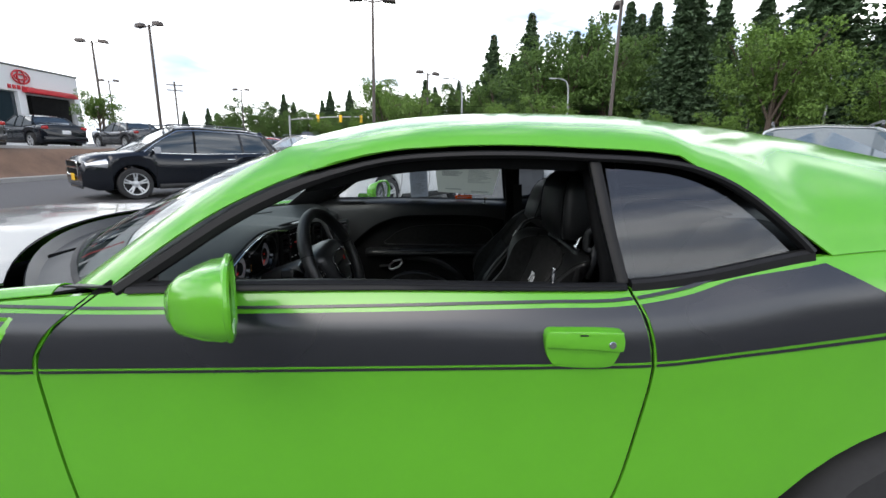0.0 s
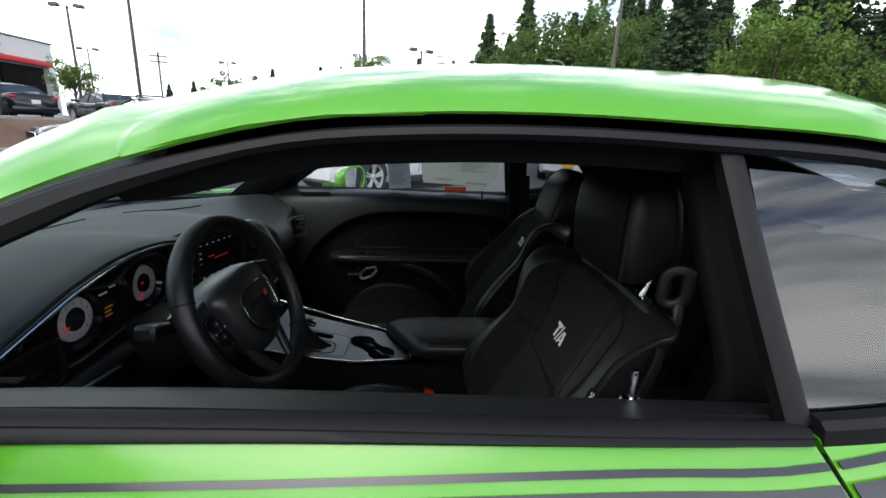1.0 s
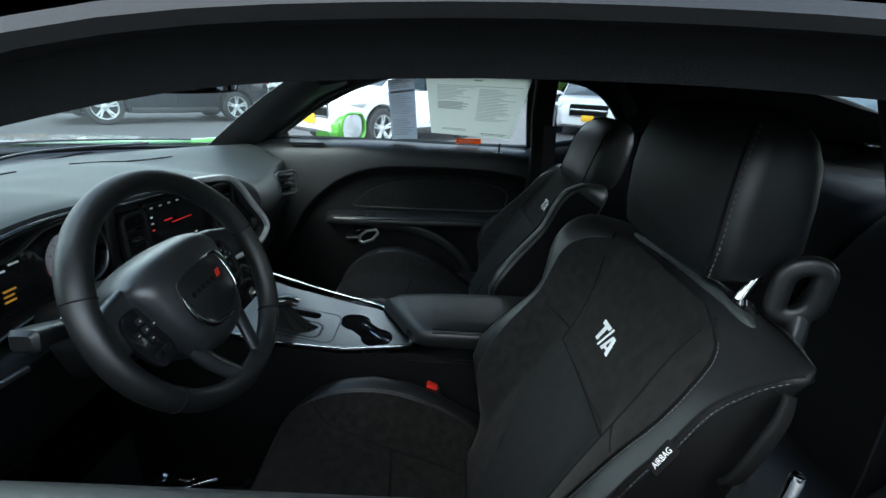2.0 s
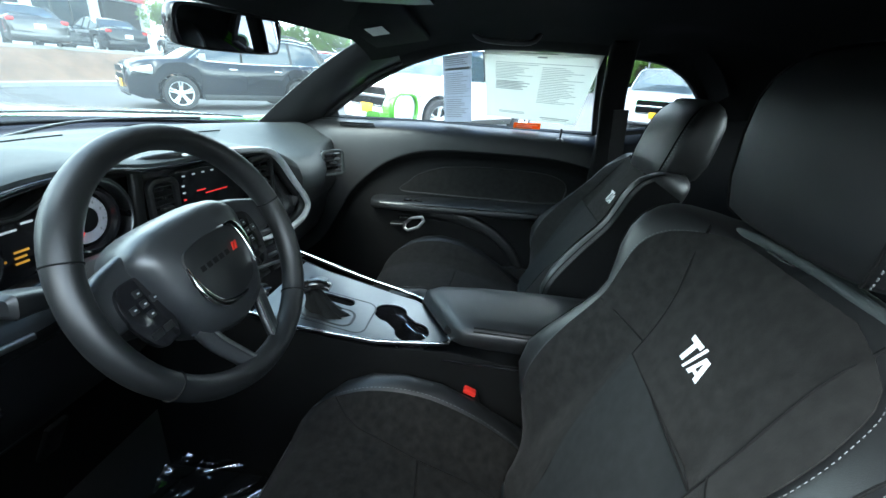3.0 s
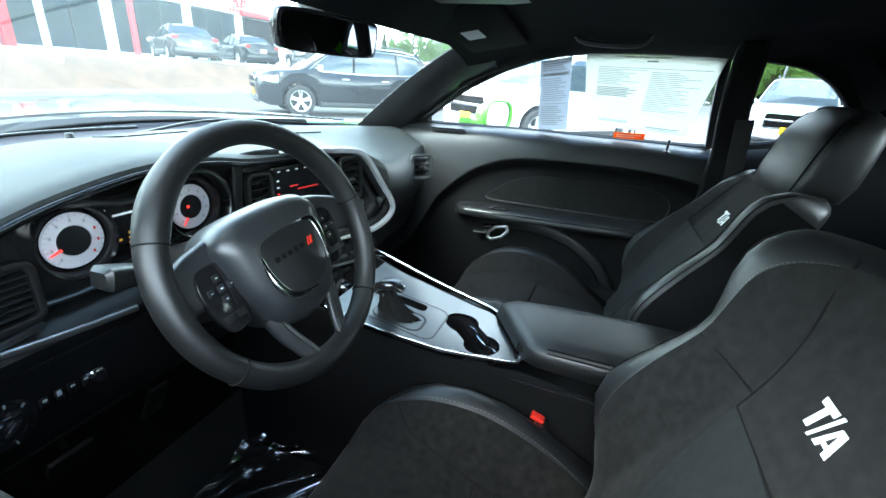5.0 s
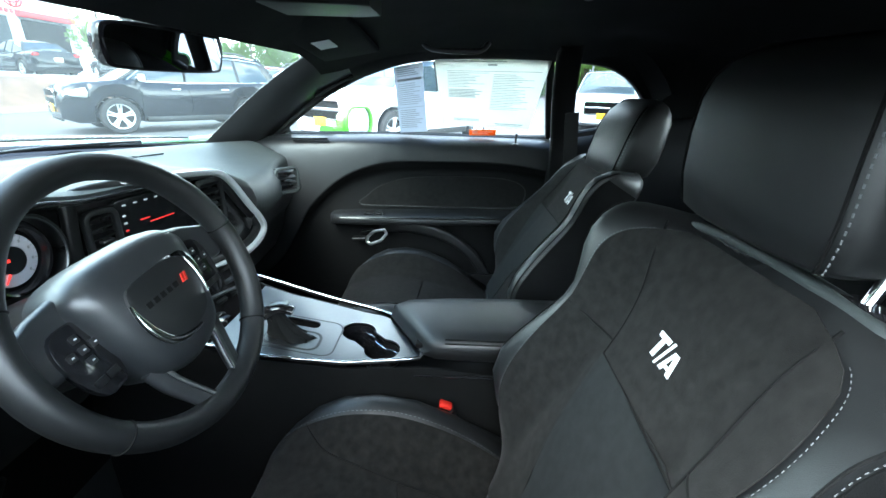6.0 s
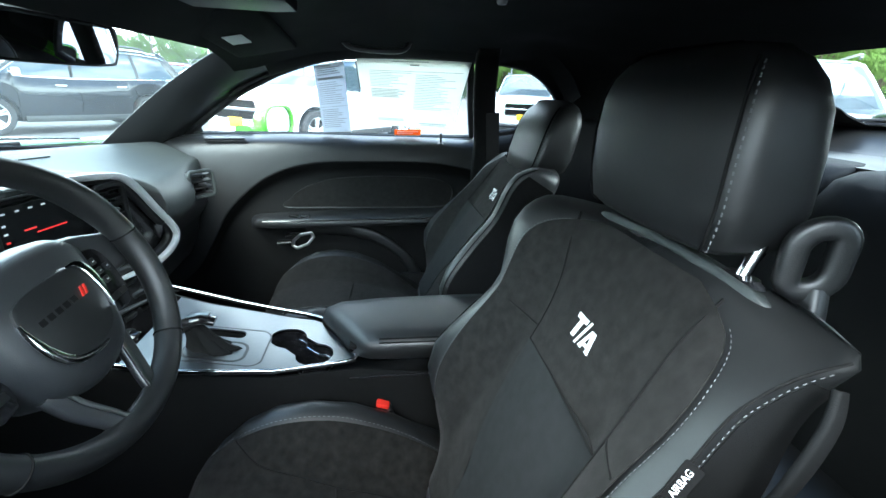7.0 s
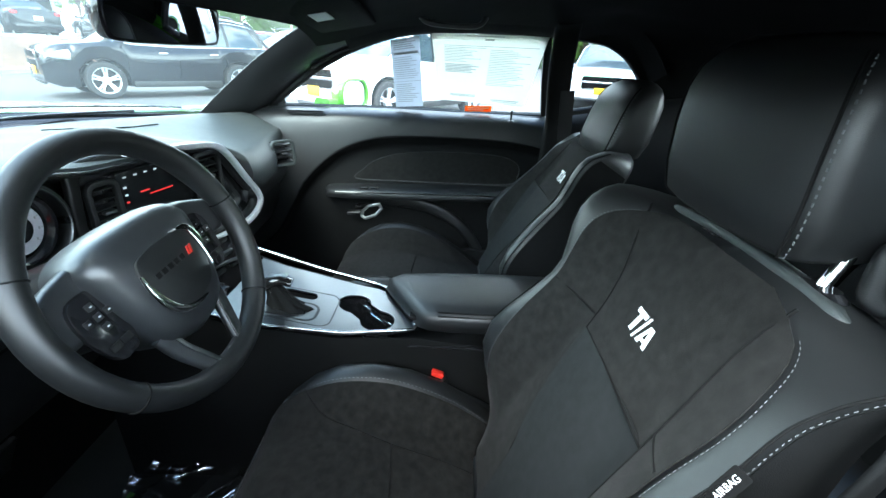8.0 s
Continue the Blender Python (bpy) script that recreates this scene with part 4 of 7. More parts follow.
STACK = Matrix.Translation((1.0, -0.10, 0.0)) @ Euler((0, 0, math.atan2(-0.075, 0.46))).to_matrix().to_4x4()


def stack_at(u, z, d=0.0):
    """A point of the centre stack, u across from its driver's end, d proud of it."""
    return STACK @ Vector((d, u, z))


def centre_stack():
    out = [(-0.085, 0.955), (-0.07, 0.985), (0.05, 0.984), (0.15, 0.976), (0.24, 0.963), (0.285, 0.935), (0.335, 0.875), (0.385, 0.815), (0.390, 0.785), (0.355, 0.762), (0.29, 0.752), (0.18, 0.760), (0.05, 0.775), (-0.06, 0.80), (-0.09, 0.85)]
    out = [(p.x, p.y) for p in spline([(a, b, 0) for a, b in out], 70, True)]
    m = STACK @ frame3((-0.022, 0, 0), (0, 1, 0), (0, 0, 1))
    st = part("centre_panel", prism(out, 0.018, m, 0.004), "gloss", coupe, "gloss black centre stack with touch screen")
    part("stack_rim", sweep([stack_at(a, b, 0.0) for a, b in out], rrect(0.024, 0.014, 0.005, 3), closed=True, up=(1, 0, 0)), "plastic", st)
    rim = [(a, b) for i, (a, b) in enumerate(out) if 8 <= i <= 52]
    part("stack_bright_rim", sweep([stack_at(0.13 + (a - 0.13) * 1.035, 0.868 + (b - 0.868) * 1.05, 0.016) for a, b in rim], lambda u: rrect(0.014 * min(1, 0.3 + 1.6 * math.sin(math.pi * u)), 0.014, 0.003, 3), up=(1, 0, 0)), "silver_trim", st, "satin silver rim")
    scr = prism(rrect(0.155, 0.112, 0.008, 3), 0.006, STACK @ frame3((-0.002, 0.070, 0.905), (0, 1, 0), (0, 0, 1)), 0.002)
    part("touch_screen", scr, "screen", st, "dark touch screen with red and white marks")
    for k in range(6):
        part("screen_mark", box((0.001, 0.007, 0.0026), stack_at(0.010 + 0.024 * k, 0.949, 0.0048), rot=(0, 0, -9)), "screen_white", st)
    for k in range(3):
        part("screen_mark", box((0.001, 0.006, 0.0030), stack_at(0.006, 0.930 - 0.014 * k, 0.0048), rot=(0, 0, -9)), "screen_white" if k < 2 else "screen_red", st)
    part("screen_mark", box((0.001, 0.060, 0.0022), stack_at(0.088, 0.905, 0.0048), rot=(0, 0, -9)), "screen_red", st)
    part("screen_mark", box((0.001, 0.022, 0.0026), stack_at(0.048, 0.914, 0.005), rot=(0, 0, -9)), "screen_red", st)
    for k in range(5):
        part("screen_mark", box((0.001, 0.008, 0.0035), stack_at(0.012 + 0.028 * k, 0.862, 0.0048), rot=(0, 0, -9)), "screen_white", st)
    for u, w in ((-0.042, 0.055), (0.225, 0.075)):
        p = stack_at(u, 0.900, 0.004)
        v = vent("centre_vent", p, w, 0.105, 6, turn=-9.3)
    part("vent_wheel", lathe([(0, 0.01), (0.012, 0.009), (0.014, 0.0)], 16, "x", stack_at(0.270, 0.825, 0.0)), "satin", st)
    # lower bank of buttons and knobs, sloping back under the stack
    low = part("climate_panel", loft([[stack_at(u, z, d) for d, z in ((-0.01, 0.765), (0.008, 0.755), (0.045, 0.66), (0.075, 0.60), (0.06, 0.59), (-0.05, 0.60))] for u in np.linspace(-0.03, 0.31, 9)]), "gloss", coupe)
    for r_ in range(3):
        for k in range(6):
            part("button", box((0.010, 0.034, 0.015), stack_at(0.02 + 0.05 * k, 0.735 - 0.030 * r_, 0.014 + 0.0115 * r_), 0.003, rot=(0, 20, -9)), "plastic", low)
            part("button_mark", box((0.001, 0.010, 0.0025), stack_at(0.02 + 0.05 * k, 0.736 - 0.030 * r_, 0.0195 + 0.0115 * r_), rot=(0, 20, -9)), "stitch", low)
    for u in (0.03, 0.14, 0.25):
        part("dial_knob", lathe([(0, 0.026), (0.016, 0.025), (0.019, 0.020), (0.021, 0.0)], 26, "x", stack_at(u, 0.638, 0.050)), "gloss", low)
        part("knob_ring", lathe([(0.021, 0.006), (0.024, 0.004), (0.024, -0.004)], 26, "x", stack_at(u, 0.638, 0.050)), "satin", low)
    arc = spline([stack_at(-0.03, 0.690, 0.036), stack_at(0.10, 0.70, 0.034), stack_at(0.24, 0.686, 0.042), stack_at(0.315, 0.67, 0.05)], 20)
    part("climate_trim", sweep(arc, rrect(0.007, 0.016, 0.003, 2), up=(1, 0, 0.3)), "satin", low)


def wheel_frame():
    tau, psi = 0.411, -0.104
    n = Vector((math.cos(tau) * math.cos(psi), math.cos(tau) * math.sin(psi), math.sin(tau)))
    lat = Vector((0, 0, 1)).cross(n).normalized()
    up = n.cross(lat)
    return Matrix(((lat.x, up.x, n.x, 1.236), (lat.y, up.y, n.y, -0.360), (lat.z, up.z, n.z, 0.916), (0, 0, 0, 1)))


def steering_wheel():
    W = wheel_frame()       # x to the passenger, y up the rim, z towards the driver
    at = lambda x, y, z=0.0: W @ Vector((x, y, z))  # noqa: E731
    R, n = 0.167, 72
    path = []
    for i in range(n):
        a = 2 * math.pi * i / n
        x, y = R * math.cos(a), R * math.sin(a)
        path.append((x, y))

    def grip(i):
        a = 2 * math.pi * i / n
        fat = 1 + 0.10 * (math.exp(-((math.degrees(a) - 35) / 14) ** 2) + math.exp(-((math.degrees(a) - 145) / 14) ** 2))
        return [(0.0165 * fat * math.cos(t), 0.0185 * fat * math.sin(t)) for t in np.linspace(0, 2 * math.pi, 14, endpoint=False)]

    bm = bmesh.new()
    rings = []
    for i, (x, y) in enumerate(path):
        d = Vector((x, y, 0)).normalized()
        rings.append([bm.verts.new(W @ (Vector((x, y, 0)) + d * p + Vector((0, 0, q)))) for p, q in grip(i)])
    for i in range(n):
        a, b = rings[i], rings[(i + 1) % n]
        for j in range(14):
            bm.faces.new((a[j], a[(j + 1) % 14], b[(j + 1) % 14], b[j]))
    sw = part("steering_wheel", bm, "leather", coupe, "black leather three-spoke steering wheel", smooth=60)
    for deg in (160, 14, 222, 318):
        a = radians(deg)
        c = Vector((R * math.cos(a), R * math.sin(a), 0))
        d = c.normalized()
        part("rim_seam", sweep([W @ (c + d * 0.0170 * math.cos(t) + Vector((0, 0, 0.0190 * math.sin(t)))) for t in np.linspace(0, 2 * math.pi, 20, endpoint=False)], circle(0.0012, 5), closed=True, up=tuple(W.to_3x3() @ Vector((-d.y, d.x, 0)))), "gap", sw)
    # hub: a domed pad, wide at the top, pointed below, set back from the rim and turned a little
    W = W @ Matrix.Translation((0, 0, -0.020)) @ Matrix.Rotation(radians(7), 4, 'Z')
    outl = [(-0.088, 0.046), (-0.06, 0.066), (0.0, 0.071), (0.06, 0.066), (0.088, 0.046), (0.086, 0.010), (0.076, -0.040), (0.054, -0.084), (0.0, -0.102), (-0.054, -0.084), (-0.076, -0.040), (-0.086, 0.010)]
    outl = [(p.x, p.y) for p in spline([(a, b, 0) for a, b in outl], 44, True)]
    rings = []
    for k, z in ((1.0, -0.045), (1.03, -0.01), (1.0, 0.012), (0.92, 0.026), (0.78, 0.034), (0.55, 0.039), (0.25, 0.041)):
        rings.append([at(a * k, b * k, z) for a, b in outl])
    part("airbag_cover", loft(rings), "hub", sw, "domed hub cover", smooth=60)
    shield_o = [(-0.047, 0.024), (-0.03, 0.030), (0.0, 0.032), (0.03, 0.030), (0.047, 0.024), (0.053, 0.004), (0.049, -0.028), (0.034, -0.052), (0.0, -0.060), (-0.034, -0.052), (-0.049, -0.028), (-0.053, 0.004)]
    shield_o = [(p.x, p.y) for p in spline([(a, b, 0) for a, b in shield_o], 48, True)]
    part("hub_panel", prism(shield_o, 0.008, W @ Matrix.Translation((0, 0, 0.034)), 0.003), "plastic", sw)
    for a0, a1 in ((8, 24), (27, 44)):
        pts = [at(shield_o[i % 48][0] * 1.03, shield_o[i % 48][1] * 1.03, 0.0425) for i in range(a0 + 4, a1 + 2)]
        part("hub_bright_trim", sweep(pts, lambda u: rrect(0.0085 * (0.35 + math.sin(math.pi * u)), 0.006, 0.0015, 2), up=tuple(W.to_3x3() @ Vector((0, 0, 1)))), "chrome", sw, "chrome trim")
    for k in range(5):
        part("hub_mark", box((0.0080, 0.007, 0.0012), at=(0, 0, 0)), "gap", sw).matrix_local = W @ Matrix.Translation((-0.032 + 0.0115 * k, -0.002, 0.0420))
    for k in range(2):
        o = part("hub_slash", prism([(0, 0), (0.0032, 0), (0.0070, 0.011), (0.0038, 0.011)], 0.0015, W @ Matrix.Translation((0.025 + 0.0056 * k, -0.006, 0.042))), "red", sw, "red slash marks")
    # spokes
    for s in (-1, 1):
        pts = [(s * 0.085, 0.022), (s * 0.115, 0.020), (s * 0.155, 0.012)]
        rings = []
        for k, (x, y) in enumerate(pts):
            h = (0.052, 0.046, 0.036)[k]
            rings.append([at(x, y - 0.004 + a, (-0.004, -0.006, -0.004)[k] + b) for a, b in rrect(h * 1.5, 0.022, 0.009, 3)])
        part("spoke", loft(rings), "hub", sw, smooth=60)
        pad = [(0.078, 0.022), (0.092, 0.029), (0.116, 0.026), (0.126, 0.006), (0.124, -0.030), (0.112, -0.056), (0.096, -0.060), (0.080, -0.052), (0.075, -0.012)]
        pad = [(s * p.x, p.y) for p in spline([(a, b, 0) for a, b in pad], 28, True)]
        part("button_pad", prism(pad if s > 0 else pad[::-1], 0.008, W @ Matrix.Translation((0, 0, 0.003)), 0.003), "gloss", sw)
        for dx, dy in ((0, 0), (0.014, 0), (-0.014, 0), (0, 0.014), (0, -0.014)):
            o = box((0.009, 0.009, 0.003), (0, 0, 0), 0.001)
            part("button", o, "plastic", sw).matrix_local = W @ Matrix.Translation((s * 0.100 + dx, -0.002 + dy, 0.012))
            part("button_mark", box((0.0028, 0.0016, 0.0008)), "label", sw).matrix_local = W @ Matrix.Translation((s * 0.100 + dx, -0.002 + dy, 0.0140))
        for k in range(2):
            part("button", box((0.014, 0.009, 0.003), (0, 0, 0), 0.001), "plastic", sw).matrix_local = W @ Matrix.Translation((s * (0.092 + 0.016 * k), -0.040, 0.012))
        # lower spoke: two arms that meet at the rim, open between them
        pts = spline([at(s * 0.058, -0.070, 0.006), at(s * 0.052, -0.100, 0.008), at(s * 0.040, -0.132, 0.013), at(s * 0.030, -0.160, 0.018)], 10)
        arm = part("lower_spoke", sweep(pts, lambda u: rrect(0.026 - 0.004 * u, 0.014, 0.006, 3), up=tuple(W.to_3x3() @ Vector((0, 0, 1)))), "hub", sw, smooth=60)
        part("spoke_trim", sweep([p + W.to_3x3() @ Vector((-s * 0.008, 0, 0.0075)) for p in pts[1:-1]], rrect(0.007, 0.003, 0.001, 2), up=tuple(W.to_3x3() @ Vector((0, 0, 1)))), "satin", arm, "satin silver spoke trim")
    part("spoke_foot", sweep([at(-0.040, -0.158, 0.018), at(0.0, -0.160, 0.019), at(0.040, -0.158, 0.018)], rrect(0.020, 0.014, 0.006, 3), up=tuple(W.to_3x3() @ Vector((0, 0, 1)))), "hub", sw)
    W = wheel_frame()
    # column and stalks
    part("steering_column", loft([[at(a, b - 0.012, z) for a, b in rrect(w, h, 0.03, 4)] for z, w, h in ((-0.04, 0.10, 0.10), (-0.09, 0.12, 0.12), (-0.22, 0.13, 0.13))]), "plastic", coupe)
    st = sweep([at(-0.05, 0.005, -0.085), at(-0.10, 0.018, -0.080), at(-0.135, 0.030, -0.070), at(-0.165, 0.037, -0.064), at(-0.185, 0.040, -0.060), at(-0.190, 0.040, -0.059)], lambda u: rrect((0.018 + 0.020 * u) * (1 if u < 0.9 else 0.6), (0.016 + 0.014 * u) * (1 if u < 0.9 else 0.6), 0.007 if u < 0.9 else 0.004, 3))
    part("indicator_stalk", st, "plastic", coupe, "grey-lit indicator stalk")
    for s in (-1, 1):
        part("paddle", sweep(spline([at(s * 0.09, 0.010, -0.03), at(s * 0.135, 0.022, -0.035), at(s * 0.150, 0.05, -0.032)], 8), rrect(0.022, 0.005, 0.002, 2), up=tuple(W.to_3x3() @ Vector((0, 0, 1)))), "satin", coupe)


def plate_z(x):
    return 0.640 + max(0, 1.40 - x) * 0.16 + max(0, 1.22 - x) * 0.12


def console():
    body = []
    for x, wn_, w, zt in ((0.90, 0.16, 0.155, 0.69), (1.05, 0.155, 0.15, 0.68), (1.20, 0.150, 0.132, 0.655), (1.40, 0.130, 0.112, 0.628), (1.56, 0.114, 0.105, 0.618), (1.75, 0.106, 0.108, 0.615), (1.97, 0.108, 0.108, 0.61)):
        top, deep = (plate_z(x) - 0.002, plate_z(x) - 0.10) if x < 1.57 else (zt, zt - 0.006)
        body.append([(x, -wn_, 0.24), (x, -wn_, top - 0.02), (x, -wn_ + 0.004, top), (x, -wn_ + 0.010, top), (x, -wn_ + 0.012, deep), (x, w - 0.012, deep), (x, w - 0.010, top), (x, w - 0.004, top), (x, w, top - 0.02), (x, w, 0.24)])
    c = part("console", loft(body), "vinyl", coupe, "black centre console with satin silver top plate")
    # top plate with real holes
    outer = [(1.150, -0.152), (1.24, -0.146), (1.34, -0.131), (1.458, -0.113), (1.530, -0.101), (1.550, -0.094), (1.555, -0.080), (1.515, 0.008), (1.475, 0.055), (1.450, 0.072), (1.40, 0.086), (1.26, 0.104), (1.150, 0.112)]
    # two round wells joined by a waist
    c1, c2, turn_ = (1.405, -0.002), (1.468, -0.066), math.atan2(-0.066, 0.065)
    cups = [(c2[0] + 0.038 * math.cos(turn_ + a), c2[1] + 0.038 * math.sin(turn_ + a)) for a in np.linspace(-2.30, 2.30, 20)]
    cups += [(c1[0] + 0.038 * math.cos(turn_ + math.pi + a), c1[1] + 0.038 * math.sin(turn_ + math.pi + a)) for a in np.linspace(-2.30, 2.30, 20)]
    slot = [(1.278 + a, -0.004 + b) for a, b in rrect(0.082, 0.028, 0.012, 4)]
    outer_s = []
    for a, b in zip(outer, outer[1:] + outer[:1]):
        outer_s += [(a[0] + (b[0] - a[0]) * k / 4, a[1] + (b[1] - a[1]) * k / 4) for k in range(4)]
    bm = bmesh.new()
    edges = []
    for loop in (outer_s, cups, slot):
        vs = [bm.verts.new((x, y, plate_z(x) + 0.004)) for x, y in loop]
        edges += [bm.edges.new((vs[i], vs[(i + 1) % len(vs)])) for i in range(len(vs))]
    bmesh.ops.triangle_fill(bm, edges=edges, use_beauty=True)
    bmesh.ops.solidify(bm, geom=bm.faces[:], thickness=0.004)
    part("console_plate", bm, "satin", coupe, "satin silver console plate", smooth=25)
    part("plate_rail", sweep([(x, y, plate_z(x) + 0.010) for x, y in outer_s[:32]], rrect(0.007, 0.010, 0.003, 3)), "chrome", c, "bright console edge rail")
    rail = spline([(1.500, 0.035, plate_z(1.50) + 0.008), (1.45, 0.090, plate_z(1.45) + 0.008), (1.30, 0.124, plate_z(1.30) + 0.010), (1.15, 0.138, plate_z(1.15) + 0.014), (1.02, 0.152, 0.728)], 24)
    part("plate_rail", sweep(rail, rrect(0.007, 0.010, 0.003, 3)), "chrome", c)
    rows = [[(x, y, plate_z(x) + 0.001) for x, y in cups + cups[:1]], [(1.4375 + (x - 1.4375) * 0.92, -0.039 + (y + 0.039) * 0.92, plate_z(x) - 0.075) for x, y in cups + cups[:1]]]
    cup = sheet(rows)
    cup.faces.new([cup.verts.new((1.4375 + (x - 1.4375) * 0.92, -0.039 + (y + 0.039) * 0.92, plate_z(x) - 0.075)) for x, y in cups])
    part("cup_holder", cup, "gloss", c, "double cup holder well")
    part("cup_ring", sweep([(x, y, plate_z(x) - 0.018) for x, y in [(1.4375 + (a - 1.4375) * 0.97, -0.039 + (b + 0.039) * 0.97) for a, b in cups]], circle(0.0016, 5), closed=True), "chrome", c)
    rows = [[(x, y, plate_z(x) + 0.002) for x, y in slot + slot[:1]], [(1.278 + (x - 1.278) * 0.9, y, plate_z(x) - 0.030) for x, y in slot + slot[:1]]]
    b2 = sheet(rows)
    b2.faces.new([b2.verts.new((1.278 + (x - 1.278) * 0.9, y, plate_z(x) - 0.030)) for x, y in slot])
    part("shift_well", b2, "gap", c)
    part("shift_bezel", sweep([(1.285 + a, -0.046 + b, plate_z(1.285 + a) + 0.006) for a, b in rrect(0.170, 0.126, 0.024, 5)], rrect(0.004, 0.005, 0.001, 2), closed=True), "plastic", c)
    part("boot_ring", sweep([(1.280 + a, -0.066 + b, plate_z(1.280 + a) + 0.006) for a, b in rrect(0.112, 0.064, 0.022, 5)], rrect(0.007, 0.006, 0.002, 2), closed=True), "plastic", c)
    boot = []
    for k, z in ((1.0, 0.0), (0.90, 0.010), (0.70, 0.018), (0.50, 0.035), (0.36, 0.055), (0.30, 0.070)):
        boot.append([(1.272 - 0.030 * z / 0.07 + 0.052 * k * math.cos(a) * (1 + 0.16 * math.sin(7 * a + 60 * z)), -0.060 + 0.030 * k * math.sin(a) * (1 + 0.18 * math.cos(6 * a + 40 * z)), plate_z(1.27) - 0.004 + z) for a in np.linspace(0, 2 * math.pi, 28, endpoint=False)])
    part("shift_boot", loft(boot), "vinyl", c, "wrinkled leather shift boot")
    part("shift_lever", sweep([(1.245, -0.058, 0.690), (1.243, -0.058, 0.712)], circle(0.012, 12)), "gloss", c)
    kb = spline([(1.222, -0.058, 0.716), (1.240, -0.058, 0.726), (1.262, -0.057, 0.731), (1.284, -0.056, 0.726)], 10)
    part("shift_knob", sweep(kb, lambda u: rrect(0.032 - 0.008 * abs(u - 0.4), 0.024 - 0.010 * u, 0.009, 4)), "gloss", c, "black T-handle shift knob")
    part("shift_knob_cap", sweep([(1.238, -0.058, 0.7395), (1.262, -0.057, 0.7445), (1.276, -0.0565, 0.7415)], rrect(0.018, 0.004, 0.0015, 2)), "satin", c)
    part("shift_button", box((0.006, 0.012, 0.008), (1.218, -0.058, 0.722), 0.002), "red", c)
    # armrest lid
    arm = []
    for x, y0, y1, zt in ((1.485, -0.060, 0.060, 0.668), (1.497, -0.090, 0.078, 0.690), (1.525, -0.100, 0.088, 0.699), (1.60, -0.104, 0.094, 0.704), (1.75, -0.104, 0.098, 0.706), (1.90, -0.102, 0.098, 0.706), (1.955, -0.095, 0.092, 0.698), (1.97, -0.08, 0.08, 0.675)):
        ring = [(y0 + 0.006, 0.650), (y0 - 0.001, 0.656), (y0 - 0.002, zt - 0.022), (y0 + 0.003, zt - 0.013), (y0 + 0.013, zt - 0.006), (y0 + 0.040, zt), (y1 - 0.040, zt), (y1 - 0.012, zt - 0.006), (y1 - 0.003, zt - 0.013), (y1 + 0.002, zt - 0.022), (y1 + 0.001, 0.656), (y1 - 0.006, 0.650)]
        arm.append([(x + 0.018 - 0.62 * y * max(0, (1.62 - x) / 0.13) * 0.9, y, z) for y, z in ring])
    ar = part("armrest", loft(arm), "leather", coupe, "black leather armrest lid", smooth=50)
    for off in (0.0, 0.007):
        pts = [(x, -0.103 + off, 0.6920 + off * 0.75) for x in np.linspace(1.60, 1.90, 40)]
        part("armrest_piping", sweep(pts, circle(0.0016, 6)), "gap", ar)
    part("armrest_latch", box((0.018, 0.026, 0.010), (1.548, -0.066, 0.668), 0.003), "gap", ar)
    part("console_tray_lip", box((0.40, 0.008, 0.004), (1.74, -0.113, 0.622), 0.001), "gloss", c)


def stitches(pts, dash_len, gap_len, r):
    """Short thread dashes along a path, as one mesh."""
    pts = [Vector(p) for p in pts]
    acc = [0.0]
    for a, b in zip(pts, pts[1:]):
        acc.append(acc[-1] + (b - a).length)

    def at_len(s):
        i = min(max(int(np.searchsorted(acc, s)) - 1, 0), len(pts) - 2)
        f = (s - acc[i]) / max(acc[i + 1] - acc[i], 1e-9)
        return pts[i].lerp(pts[i + 1], f)

    bm, s = bmesh.new(), 0.0
    while s + dash_len < acc[-1]:
        sweep([at_len(s), at_len(s + dash_len)], circle(r, 5), bm=bm)
        s += dash_len + gap_len
    return bm

# ---- front seats ----
def seat_axes(x0, y0, z0, lean=25):
    """Maps seat coordinates (across, up the back, forward) to the car."""
    c, s = math.cos(radians(lean)), math.sin(radians(lean))
    return lambda u, h, d: Vector((x0 + h * s - d * c, y0 + u, z0 + h * c + d * s))


BACK_W = [(-0.42, 0.228), (-0.36, 0.240), (-0.30, 0.248), (-0.25, 0.252), (-0.20, 0.248), (-0.13, 0.230), (-0.045, 0.213), (0.0, 0.221), (0.045, 0.231), (0.09, 0.235), (0.110, 0.237), (0.126, 0.230), (0.139, 0.212), (0.150, 0.170)]
BACK_B = [(-0.42, -0.078), (-0.36, -0.020), (-0.30, 0.040), (-0.25, 0.074), (-0.20, 0.080), (-0.13, 0.066), (-0.045, 0.046), (0.0, 0.053), (0.045, 0.064), (0.085, 0.060), (0.12, 0.034), (0.15, 0.006)]


OUTER_W = [(-0.42, 0.228), (-0.36, 0.240), (-0.30, 0.248), (-0.25, 0.252), (-0.20, 0.246), (-0.13, 0.228), (-0.045, 0.214), (0.0, 0.213), (0.055, 0.210), (0.085, 0.212), (0.103, 0.216), (0.120, 0.221), (0.130, 0.223), (0.136, 0.220), (0.142, 0.207), (0.150, 0.165)]
OUTER_B = [(-0.42, -0.078), (-0.36, -0.020), (-0.30, 0.040), (-0.25, 0.070), (-0.20, 0.072), (-0.13, 0.055), (-0.045, 0.034), (0.0, 0.024), (0.055, 0.016), (0.085, 0.004), (0.103, -0.004), (0.12, -0.014), (0.135, -0.022), (0.15, -0.030)]


